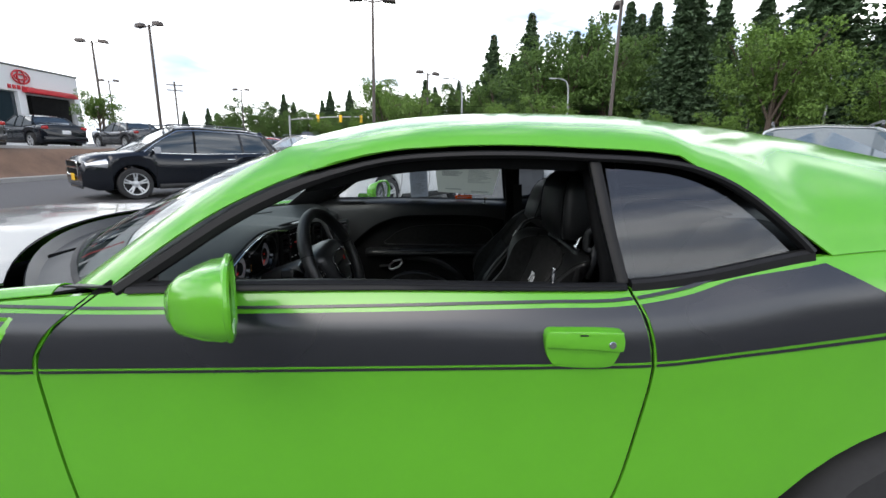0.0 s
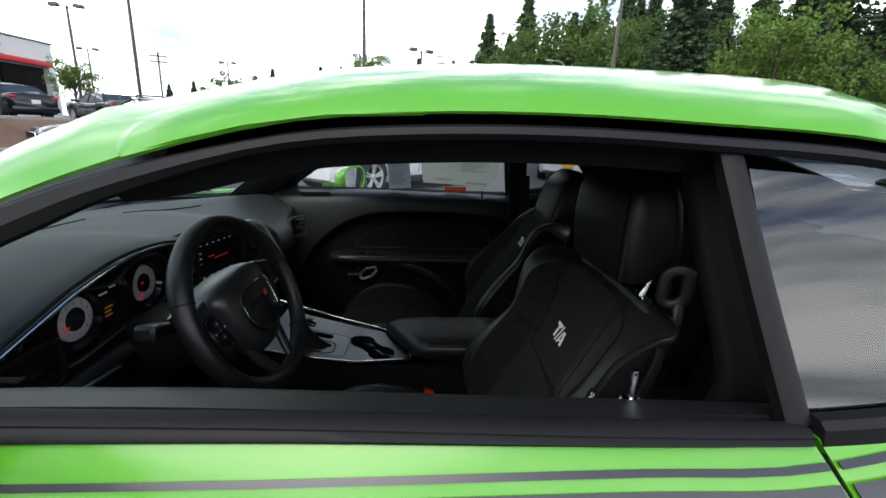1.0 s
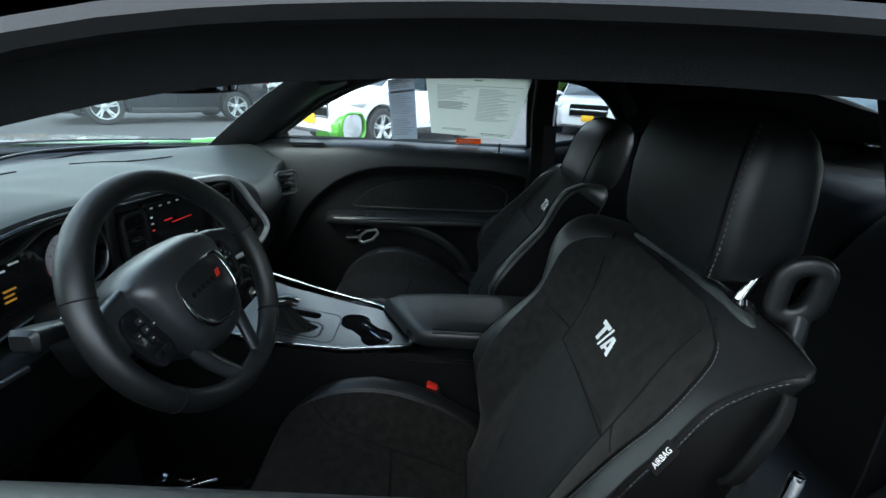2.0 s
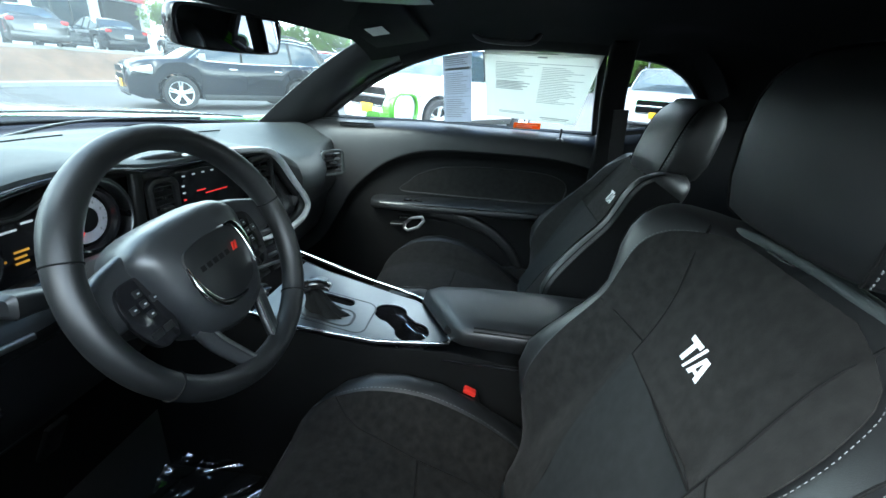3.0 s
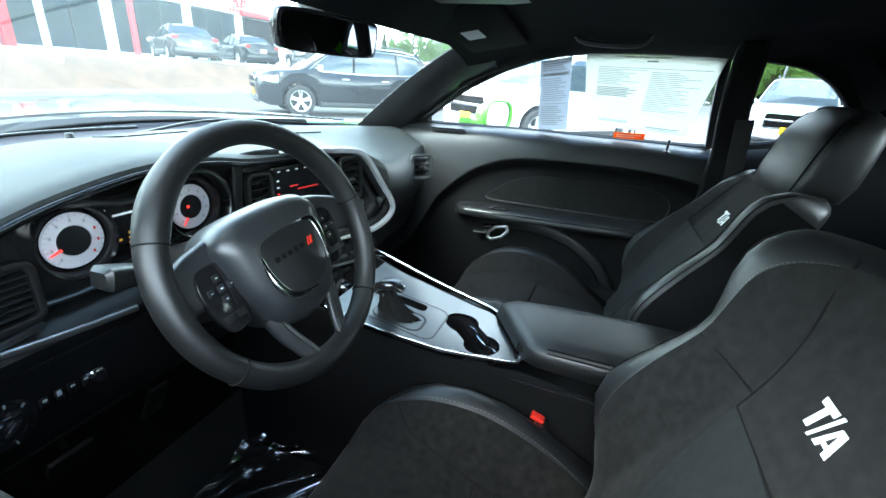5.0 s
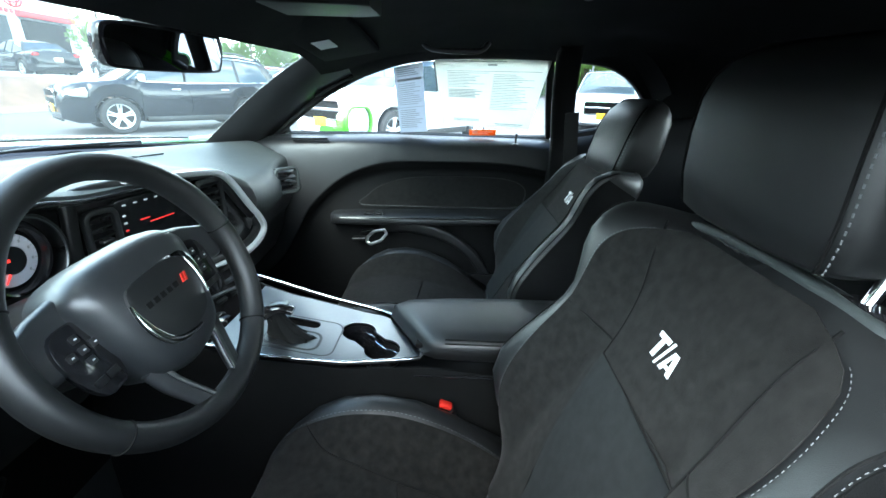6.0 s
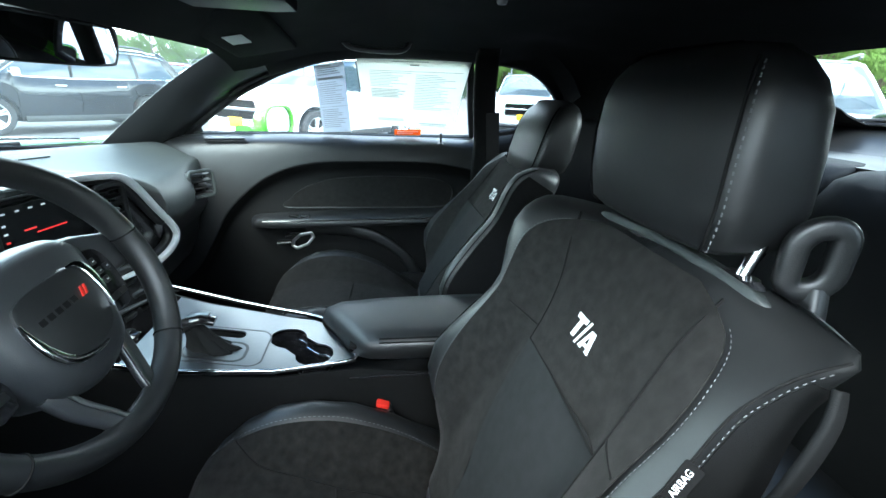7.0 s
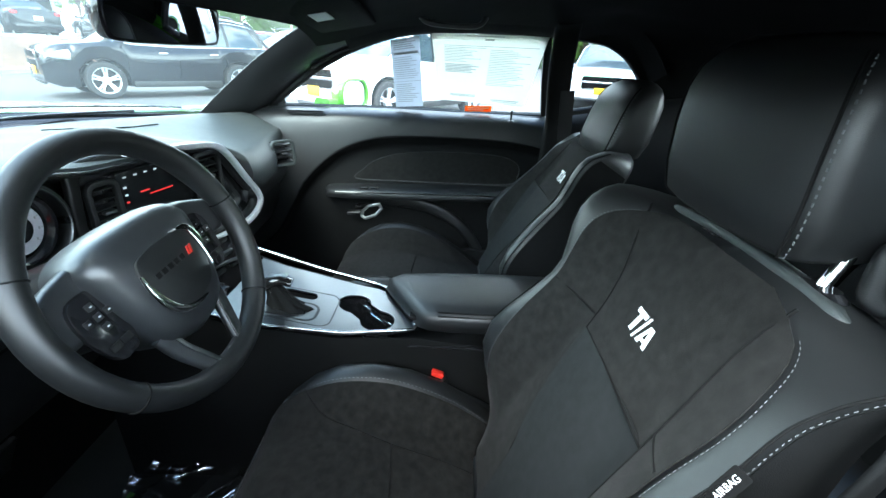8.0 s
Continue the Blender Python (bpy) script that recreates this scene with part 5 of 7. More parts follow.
def back_half(h, outer):
    """Half width of the backrest at the console side or at the door side."""
    return float(curve_at(OUTER_W if outer else BACK_W, h)[0])


def back_front(u, h, outer=False):
    """Forward bulge of the backrest face at u (-1..1 of the half width)."""
    b = float(curve_at(OUTER_B if outer else BACK_B, h)[0])
    a = abs(u)
    bol = b * (smooth_step(0.44, 0.94, a) - 0.10 * smooth_step(0.93, 1.0, a) ** 1.5)
    belly = 0.010 * math.cos(u * math.pi / 1.3) * math.exp(-(((h + 0.22) / 0.14) ** 2))
    top = -(0.024 if outer else 0.050) * smooth_step(0.112, 0.155, h) ** 1.4
    return bol + belly + top


def suede_edge(h, outer=False):
    """Half width of the suede part of the backrest."""
    if outer:
        return float(curve_at([(-0.42, 0.170), (-0.36, 0.186), (-0.3, 0.192), (-0.2, 0.194), (-0.05, 0.185), (0.028, 0.185), (0.055, 0.181), (0.080, 0.170), (0.098, 0.157), (0.110, 0.140), (0.119, 0.120), (0.128, 0.096)], h)[0])
    return float(curve_at([(-0.42, 0.170), (-0.36, 0.186), (-0.3, 0.192), (-0.2, 0.194), (-0.05, 0.184), (0.02, 0.183), (0.058, 0.180), (0.087, 0.168), (0.104, 0.152), (0.116, 0.130), (0.128, 0.096)], h)[0])


def cushion_top(u, f, w):
    """Height of the cushion at u (-1..1) and f from the front edge (0) to the back (1)."""
    a = abs(u)
    mid, rise = curve_at([(0, 0.455, 0.0), (0.05, 0.495, 0.012), (0.1, 0.518, 0.028), (0.25, 0.546, 0.058), (0.4, 0.552, 0.070), (0.55, 0.540, 0.074), (0.75, 0.513, 0.052), (1.0, 0.46, 0.0)], f)
    return float(mid + rise * (smooth_step(0.45, 0.80, a) - 0.55 * smooth_step(0.86, 1.0, a)))


def seat(name_label, x0, y0, z0=0.889, inner=1, lean=25, nose=1.257, drop=0.0, head_lean=0.0, head_back=0.0):
    P = seat_axes(x0, y0, z0, lean)
    hs = [-0.42, -0.38, -0.34, -0.30, -0.26, -0.21, -0.16, -0.12, -0.09, -0.06, -0.03, 0.0, 0.03, 0.06, 0.085, 0.105, 0.12, 0.13, 0.14, 0.146, 0.150]
    us = np.linspace(-1, 1, 41)

    def out_side(u):
        return u * inner < 0

    def face(u, h, lift):
        """Point on the face of the backrest, lifted off it."""
        return P(u, h, back_front(u / back_half(h, out_side(u)), h, out_side(u)) + lift)

    rings = []
    for h in hs:
        wide = lambda u: back_half(h, out_side(u))  # noqa: E731
        front = [P(u * wide(u), h, back_front(u, h, out_side(u))) for u in us]
        bk = 0.10 - 0.044 * smooth_step(-0.05, 0.135, h)

        def flank_(sg, order):
            fe = back_front(1, h, out_side(sg))
            return [P(sg * wide(sg) * (1 + 0.015 * math.sin(math.pi * f)), h, fe + (-bk + 0.02 - fe) * f) for f in order]
        rear = [P(u * wide(u) * 0.97, h, -bk + 0.02 * u * u - 0.008) for u in np.linspace(1, -1, 9)]
        rings.append(front + flank_(1, (0.12, 0.35, 0.65, 0.9)) + rear + flank_(-1, (0.9, 0.65, 0.35, 0.12)))
    st = part("front_seat", loft(rings), "leather", coupe, name_label, smooth=60)

    def patch(u_of, h0, h1, lift, nh=26, nu=22):
        rows = []
        for i in range(nh + 1):
            h = h0 + (h1 - h0) * i / nh
            a, b = u_of(h)
            rows.append([face(u, h, lift) for u in np.linspace(a, b, nu)])
        return rows

    part("suede_insert", sheet(patch(lambda h: (-suede_edge(h, inner > 0), suede_edge(h, inner < 0)), -0.40, 0.127, 0.0032, 40, 40), thick=0.0015), "suede", st, "charcoal suede backrest insert", smooth=60)
    def centre_seam(sg, h):
        if sg * inner > 0:
            return sg * float(curve_at([(-0.42, 0.020), (-0.28, 0.028), (-0.233, 0.050), (-0.153, 0.073), (-0.073, 0.084), (-0.024, 0.088), (0.04, 0.108), (0.106, 0.138), (0.125, 0.146)], h)[0])
        return sg * float(curve_at([(-0.42, 0.118), (-0.28, 0.130), (-0.15, 0.137), (-0.067, 0.137), (0.011, 0.131), (0.07, 0.127), (0.125, 0.130)], h)[0])
    # smooth lower panel under a level seam
    rows = []
    for i in range(22):
        v = i / 21
        row = []
        for k in range(16):
            h = -0.40 + 0.331 * v
            u = centre_seam(-1, h) + (centre_seam(1, h) - centre_seam(-1, h)) * k / 15
            row.append(face(u, h, 0.0048))
        rows.append(row)
    part("lower_insert", sheet(rows, thick=0.0015), "knit", st, "smooth grey-black lower insert", smooth=60)
    # seams on the face
    def seam(pts, r=0.0030, m="gap"):
        part("seam", sweep(spline([face(u, h, 0.0048) for u, h in pts], 30), circle(r, 5)), m, st)
    for s in (-1, 1):
        seam([(centre_seam(s, h), h) for h in np.linspace(0.124, -0.39, 12)], 0.0017)
        seam([(s * 0.182, -0.053), (s * 0.15, -0.050), (centre_seam(s, -0.046), -0.046)], 0.0015)
    seam([(centre_seam(-1, -0.069), -0.069), (0, -0.069), (centre_seam(1, -0.069), -0.069)], 0.0017)
    for s in (-1, 1):
        o = out_side(s)
        q = [face(s * (suede_edge(h, o) + 0.004), h, 0.0012) for h in np.linspace(-0.34, 0.108, 70)]
        part("stitching", stitches(q, 0.0028, 0.0028, 0.0004), "stitch", st)
        edge = [(h, back_half(h, o)) for h in np.linspace(-0.36, 0.131 if o else 0.122, 80)]
        part("edge_seam", sweep([P(s * (w + 0.0005), h, back_front(1, h, o) + 0.0008) for h, w in edge], circle(0.0014, 6)), "gap", st)
        part("stitching", stitches([P(s * (w + 0.0030), h, back_front(1, h, o) - 0.0055) for h, w in edge[:-2]], 0.0028, 0.0030, 0.0004), "stitch", st)
        # Side vinyl is nearly black to imitate the shade beside the door.
        side = []
        for h, w in edge[:-3:3]:
            fe, bk = back_front(1, h, o) - 0.010, 0.070 - 0.034 * smooth_step(-0.05, 0.135, h)
            side.append([P(s * (w * (1 + 0.015 * math.sin(math.pi * f)) + 0.003), h, fe + (-bk - fe) * f) for f in (0.0, 0.2, 0.45, 0.7, 1.0)])
        part("side_panel", sheet(side, thick=0.0015), "vinyl", st, "matt vinyl side panel, darkened for shade", smooth=60)
    # embroidered mark: T / A, reading across the seat
    mk = frame3(P(-0.008, 0.001, back_front(0, 0.0) + 0.0045), (0, -1, 0), tuple(P(0, 1, 0) - P(0, 0, 0)))
    for nm, poly, mt, lift in (("embroidered_letter", [(-0.74, 0.54), (-0.71, 0.32), (-0.50, 0.32), (-0.57, -0.46), (-0.38, -0.46), (-0.31, 0.32), (-0.13, 0.32), (-0.11, 0.54)], "white_thread", 0),
                               ("embroidered_slash", [(-0.235, -0.58), (-0.145, -0.58), (0.12, 0.58), (0.03, 0.58)], "white_thread", 0),
                               ("embroidered_letter", [(0.02, -0.52), (0.28, 0.36), (0.50, 0.36), (0.66, -0.52), (0.48, -0.52), (0.455, -0.36), (0.24, -0.36), (0.20, -0.52)], "white_thread", 0),
                               ("letter_gap", [(0.29, -0.20), (0.375, 0.14), (0.42, -0.20)], "suede", 0.0006)):
        plate = [(a * 0.039, b * 0.030) for a, b in poly]
        part(nm, prism(plate[::-1], 0.0012 + lift, mk), mt, st, "white embroidery" if mt == "white_thread" else "", smooth=0)
    # airbag tag on the outer bolster
    up_ = (P(0, 1, 0) - P(0, 0, 0)).normalized()
    tm = frame3(P(-inner * 0.2165, -0.010, back_front(1, 0.0, True) - 0.002), tuple(up_ * inner), tuple(Vector((-0.62, inner * 0.78, 0.28)) * inner))
    part("airbag_tag", prism(rrect(0.038, 0.015, 0.002, 2), 0.0012, tm), "gap", st, "small black woven tag with white letters")
    cu = bpy.data.curves.new("tag_letters", "FONT")
    cu.body, cu.size, cu.align_x, cu.align_y, cu.extrude = "AIRBAG", 0.0078, "CENTER", "CENTER", 0.0002
    tmp = new("tag_letters", cu)
    bpy.context.view_layer.update()
    me = bpy.data.meshes.new_from_object(tmp.evaluated_get(bpy.context.evaluated_depsgraph_get()))
    bpy.data.objects.remove(tmp)
    me.materials.append(M["white_thread"])
    tl = new("tag_letters", me)
    tl.parent = st
    tl.matrix_local = tm @ Matrix.Translation((0, 0, 0.0016))
    # top strap and guides of the headrest
    # Strap uses the paler dash skin to imitate skylight caught on leather.
    part("top_strap", sweep(spline([P(-0.150, 0.128, -0.040), P(-0.125, 0.139, -0.030), P(0, 0.145, -0.028), P(0.125, 0.139, -0.030), P(0.150, 0.128, -0.040)], 20), lambda u: rrect(0.034 - 0.016 * abs(2 * u - 1) ** 3, 0.012, 0.005, 3), up=(0.3, 0, 1)), "dash", st)
    for s in (-1, 1):
        u = inner * (-0.104 if s * inner < 0 else 0.052)
        part("post_guide", loft([[P(u, 0.140, -0.032) + Vector((a * k, b * k, z)) for a, b in rrect(0.030, 0.052, 0.012, 4)] for k, z in ((1.0, -0.004), (1.0, 0.004), (0.7, 0.011))]), "gloss", st)
        part("headrest_post", sweep([P(u, 0.135, -0.032), P(u * 0.98, 0.19, -0.028), P(u * 0.96, 0.235, -0.020)], circle(0.0062, 12)), "chrome", st, "chrome headrest post")
    part("guide_button", box((0.010, 0.016, 0.010), P(inner * 0.030, 0.152, -0.032), 0.003), "satin", st)
    # headrest
    hx, hy, hz = P(0.020 * inner, 0.249 - drop, 0.022 - head_back)
    HEAD = [(-0.098, 0.092, 0.022, 0.046), (-0.095, 0.114, 0.038, 0.064), (-0.086, 0.127, 0.048, 0.074), (-0.05, 0.136, 0.052, 0.078), (0.0, 0.137, 0.053, 0.072), (0.040, 0.134, 0.050, 0.066), (0.064, 0.127, 0.043, 0.056), (0.081, 0.116, 0.031, 0.044), (0.092, 0.098, 0.016, 0.030), (0.097, 0.06, -0.004, 0.014)]
    rings = []
    for z, w, d0, d1 in HEAD:
        ring = []
        for i in range(56):
            a = 2 * math.pi * i / 56
            ca, sa = math.cos(a), math.sin(a)
            x = math.copysign(abs(ca) ** 0.34, ca) * (d0 if ca < 0 else d1)
            y = math.copysign(abs(sa) ** 0.34, sa) * w
            x += 0.010 * (y / w) ** 2 if ca < 0 else -0.012 * (y / w) ** 2
            ring.append((hx + x + head_lean * z, hy + y, hz + z))
        rings.append(ring)
    part("headrest", loft(rings), "leather", st, "black leather headrest with stitched edges", smooth=60)
    for s in (-1, 1):
        q, q2 = [], []
        for z, w, d0, _ in HEAD[1:-2]:
            for f, line_ in ((0.885, q), (0.925, q2)):
                ca = math.sqrt(1 - (f ** (1 / 0.34)) ** 2)
                line_.append((hx - ca**0.34 * d0 + 0.010 * f * f + head_lean * z - 0.0008, hy + s * f * w, hz + z))
        q, q2 = spline(q, 60), spline(q2, 60)
        part("headrest_seam", sweep(q, circle(0.0017, 5)), "gap", st)
        part("headrest_stitching", stitches(q2, 0.0034, 0.0040, 0.0009), "stitch", st)
    # cushion
    w0 = 0.262
    rows = []
    fs = [0.0, 0.02, 0.06, 0.12, 0.2, 0.3, 0.42, 0.56, 0.7, 0.85, 1.0]
    xs0, xs1 = nose, nose + 0.525
    rings = []
    for f in fs:
        x = xs0 + (xs1 - xs0) * f
        w = w0 * (0.86 + 0.14 * smooth_step(0.0, 0.25, f))
        top = [(x, y0 + u * w, cushion_top(u, f, w)) for u in us]
        z_lo = 0.40 + 0.055 * (1 - smooth_step(0, 0.1, f))
        rings.append(top + [(x + 0.02 * (1 - f), y0 + u * w * 0.96, z_lo) for u in np.linspace(1, -1, 11)])
    part("seat_cushion", loft(rings), "leather", st, "black leather cushion with raised bolsters", smooth=60)
    rows = []
    for f in np.linspace(0.045, 0.97, 22):
        x = xs0 + (xs1 - xs0) * f
        w = w0 * (0.86 + 0.14 * smooth_step(0.0, 0.25, f))
        a = 0.185
        rows.append([(x, y0 + u, cushion_top(u / w, f, w) + 0.0025) for u in np.linspace(-a, a, 24)])
    part("cushion_insert", sheet(rows, thick=0.002), "suede", st, "charcoal suede cushion insert", smooth=60)

    def cseam(pts, r=0.0026):
        q = []
        for u, f in pts:
            w = w0 * (0.86 + 0.14 * smooth_step(0.0, 0.25, f))
            q.append((xs0 + (xs1 - xs0) * f, y0 + u, cushion_top(u / w, f, w) + 0.0056))
        q = [p_ if isinstance(p_, Vector) else Vector(p_) for p_ in q]
        part("seam", sweep([Vector((p_.x, p_.y, cushion_top((p_.y - y0) / w0, (p_.x - xs0) / (xs1 - xs0), w0) + 0.0058)) for p_ in spline(q, 40)], circle(r, 5)), "gap", st)
    cseam([(inner * 0.100, 0.52), (inner * 0.03, 0.535), (-inner * 0.10, 0.55)], 0.0018)
    cseam([(inner * 0.185, 0.18), (inner * 0.145, 0.26), (inner * 0.122, 0.38), (inner * 0.100, 0.52), (inner * 0.088, 0.70), (inner * 0.07, 0.92)], 0.0018)
    for s in (-1, 1):
        q = []
        for f in np.linspace(0.03, 0.95, 60):
            w = w0 * (0.86 + 0.14 * smooth_step(0.0, 0.25, f))
            u = s * 0.190
            q.append((xs0 + (xs1 - xs0) * f, y0 + u, cushion_top(u / w, f, w) + 0.003))
        part("stitching", stitches(q, 0.0042, 0.004, 0.0006), "stitch", st)
    part("seat_base", box((0.44, 0.40, 0.16), (x0 - 0.30, y0, 0.335), 0.03), "plastic", st)
    # side shield and belt guide loop on the outer shoulder
    part("side_shield", loft([[(x0 - 0.42 + 0.36 * t, y0 - inner * (0.268 + 0.018 * k), 0.42 + dz) for t, dz in ((0, 0.0), (0.1, 0.06), (0.5, 0.085), (0.9, 0.075), (1.0, 0.02), (0.8, -0.05), (0.2, -0.05))] for k in (0, 1)]), "plastic", st)
    c = P(-inner * 0.127, 0.190, -0.050)
    loop = [(c.x + a * 0.80, c.y - inner * (a * 0.50 + 0.008), c.z + b + 0.30 * a) for a, b in rrect(0.034, 0.058, 0.016, 6)]
    part("belt_guide", sweep(loop, rrect(0.021, 0.018, 0.007, 4), closed=True, up=(-0.50, -inner * 0.80, 0.1)), "plastic", st, "black plastic seat belt guide loop")
    part("belt_guide_arm", sweep(spline([c + Vector((0.006, -inner * 0.006, -0.030)), P(-inner * 0.145, 0.13, -0.075), P(-inner * 0.15, 0.09, -0.08)], 8), rrect(0.034, 0.018, 0.006, 3)), "plastic", st)
    part("recliner_lever", sweep(spline([P(-inner * 0.236, 0.112, -0.012), P(-inner * 0.243, 0.090, -0.016), P(-inner * 0.246, 0.055, -0.020), P(-inner * 0.244, 0.020, -0.026), P(-inner * 0.236, 0.004, -0.030)], 16), lambda u: rrect(0.011 + 0.005 * math.sin(math.pi * u), 0.007, 0.003, 3), up=(0, -inner, 0)), "vinyl", st, "black release lever on the seat back")
    # buckle beside the console
    bx, by = x0 - 0.245, y0 + inner * 0.252
    part("buckle_stalk", sweep([(bx + 0.03, by, 0.45), (bx + 0.015, by, 0.52), (bx, by, 0.575)], rrect(0.030, 0.020, 0.006, 3)), "plastic", st)
    part("buckle_button", box((0.026, 0.017, 0.010), (bx - 0.006, by, 0.583), 0.003, rot=(0, 20, 0)), "red", st, "red buckle button")
    return st


seat("black leather and suede bucket seat, white embroidered mark", 1.857, -0.402, inner=1)
seat("black leather and suede bucket seat beside the far door", 1.942, 0.390, z0=0.876, inner=-1, lean=31, nose=1.222, drop=0.034, head_lean=0.30, head_back=0.030)

# ---- doors, pillars, roof lining, rear of the cabin ----
def door_trim(side, s):
    depth = [(0.26, 0.70), (0.42, 0.690), (0.58, 0.690), (0.66, 0.692), (0.70, 0.700), (0.76, 0.712), (0.85, 0.720), (0.92, 0.727), (0.955, 0.734), (0.978, 0.747), (0.990, 0.772), (0.997, 0.808)]
    arch_line = [(0.80, 0.40), (0.95, 0.53), (1.02, 0.645), (1.069, 0.735), (1.153, 0.820), (1.232, 0.870), (1.347, 0.906), (1.538, 0.918), (1.776, 0.918), (1.911, 0.902), (2.0, 0.875)]

    def lip(x):
        return float(curve_at(arch_line, x)[0])

    def surf(x, z, push=0.0):
        """The trim: a smooth upper pad over a hollow that begins under the arched lip."""
        v = float(curve_at(depth, z)[0]) - push
        v += 0.03 * smooth_step(1.0, 0.85, x) + 0.040 * smooth_step(0.0, 0.045, lip(x) - z)
        return (x, s * v, z - 0.014 * smooth_step(1.4, 0.9, x) * smooth_step(0.9, 0.99, z))

    xs = np.linspace(0.80, 2.0, 60)
    pn = part("door_trim", sheet([[surf(x, lip(x) - 0.006), *[surf(x, lip(x) + (0.997 - lip(x)) * t) for t in (0.0, 0.02, 0.06, 0.15, 0.3, 0.45, 0.6, 0.72, 0.82, 0.89, 0.94, 0.97, 0.985, 0.995, 1.0)]] for x in xs], thick=-0.004 * s), "door_skin", coupe, "black door trim panel with long armrest", smooth=60)
    # The hollow is darker than the pad: its shade is put into the colour.
    part("door_hollow", sheet([[surf(x, lip(x) - 0.004 - (lip(x) - 0.264) * t) for t in (0.0, 0.012, 0.03, 0.05, 0.08, 0.12, 0.2, 0.3, 0.45, 0.6, 0.8, 1.0)] for x in xs], thick=-0.004 * s), "vinyl", pn, "hollow under the arched lip, near-black to carry its shade", smooth=60)
    part("lip_groove", sweep([surf(x, lip(x) - 0.005, 0.001) for x in xs[12:]], circle(0.0030, 6), up=(0, s, 0)), "gap", pn)
    ins = [(1.255, 0.742), (1.285, 0.778), (1.33, 0.812), (1.42, 0.843), (1.54, 0.855), (1.66, 0.858), (1.80, 0.852), (1.865, 0.825), (1.870, 0.78), (1.83, 0.748), (1.60, 0.742), (1.40, 0.740)]
    ins = [(p.x, p.y) for p in spline([(a, b, 0) for a, b in ins], 60, True)]
    part("suede_panel", sheet([[surf(1.58 + (x - 1.58) * k, 0.800 + (z - 0.800) * k, 0.006) for x, z in ins + ins[:1]] for k in np.linspace(0, 1, 7)]), "suede", pn, smooth=60)
    part("insert_line", sweep([surf(x, z, 0.006) for x, z in ins], circle(0.0022, 5), closed=True, up=(0, s, 0)), "leather", pn)
    # armrest shelf
    arm = []
    for x, w, zt in ((1.150, 0.010, 0.712), (1.175, 0.032, 0.718), (1.25, 0.050, 0.722), (1.45, 0.060, 0.730), (1.70, 0.062, 0.738), (1.86, 0.056, 0.742), (1.93, 0.02, 0.742)):
        v = 0.695
        arm.append([(x, s * (v - w + a), zt - 0.022 + b) for a, b in ((0, 0), (0.004, 0.014), (0.016, 0.022), (w + 0.06, 0.022), (w + 0.06, -0.016), (0.02, -0.016), (0.004, -0.010))])
    part("door_armrest", loft(arm), "door_skin", pn, "padded black armrest", smooth=50)
    part("armrest_line", sweep([(x, s * (0.695 - 0.058), 0.716 + 0.024 * (x - 1.2)) for x in np.linspace(1.20, 1.86, 20)], circle(0.002, 5)), "gloss", pn)
    for k in range(2):
        part("window_switch", box((0.030, 0.014, 0.006), (1.30 + 0.04 * k, s * 0.665, 0.729), 0.002), "gloss", pn)
    # pull handle in its cup
    cup = [(1.335 + a, 0.622 + b) for a, b in rrect(0.17, 0.050, 0.022, 5)]
    part("handle_cup", sheet([[surf(1.335 + (x - 1.335) * k, 0.622 + (z - 0.622) * k, 0.002 * k) for x, z in cup + cup[:1]] for k in (0, 0.6, 1)]), "gloss", pn)
    corners = [surf(1.288, 0.628, 0.038), surf(1.312, 0.652, 0.046), surf(1.352, 0.660, 0.044), surf(1.360, 0.644, 0.044), surf(1.338, 0.618, 0.048), surf(1.300, 0.602, 0.046), surf(1.284, 0.608, 0.038)]
    ring = [Vector(a).lerp(Vector(b), k / 5) for a, b in zip(corners, corners[1:] + corners[:1]) for k in range(5)]
    part("inner_door_handle", sweep(ring, rrect(0.011, 0.008, 0.003, 3), closed=True, up=(0, s, 0)), "bright_trim", pn, "chrome inner door handle")
    part("handle_base", sweep([surf(1.28, 0.622, 0.032), surf(1.23, 0.617, 0.030)], rrect(0.030, 0.012, 0.005, 3)), "plastic", pn)
    # lower bolster swoop and speaker
    sw = spline([surf(1.33, 0.665, 0.006), surf(1.45, 0.668, 0.016), surf(1.58, 0.640, 0.022), surf(1.68, 0.57, 0.022), surf(1.74, 0.48, 0.012)], 20)
    part("lower_bolster", sweep(sw, lambda u: rrect(0.05 - 0.01 * u, 0.03, 0.013, 4), up=(0, s, 0)), "leather", pn, smooth=60)
    # lock pin, sill slot
    part("lock_pin", lathe([(0.0, 0.034), (0.0035, 0.033), (0.0045, 0.029), (0.0036, 0.0), (0.010, -0.002), (0.013, -0.006)], 14, "z", (1.822, s * 0.752, 0.985)), "chrome" if s < 0 else "plastic", pn, "chrome lock pin" if s < 0 else "")
    part("demister_slot", box((0.13, 0.010, 0.003), (1.075, s * 0.756, 0.977), 0.001, rot=(0, -2, 0)), "gap", pn)
    part("demister_slot", box((0.13, 0.010, 0.003), (1.085, s * 0.738, 0.972), 0.001, rot=(0, -2, 0)), "gap", pn)
    # pillar trims
    rows = []
    for i in range(15):
        u = i / 14
        a, b = curve_at(RAIL_HIGH, u), curve_at(RAIL_LOW, u)
        pa = Vector((a[0] - 0.045, s * (a[1] - 0.055), a[2] - 0.010))
        pb = Vector((b[0] + 0.016, s * (b[1] - 0.016), b[2] - 0.012))
        mid = pa.lerp(pb, 0.5) + Vector((0.004, -s * 0.020, -0.006))
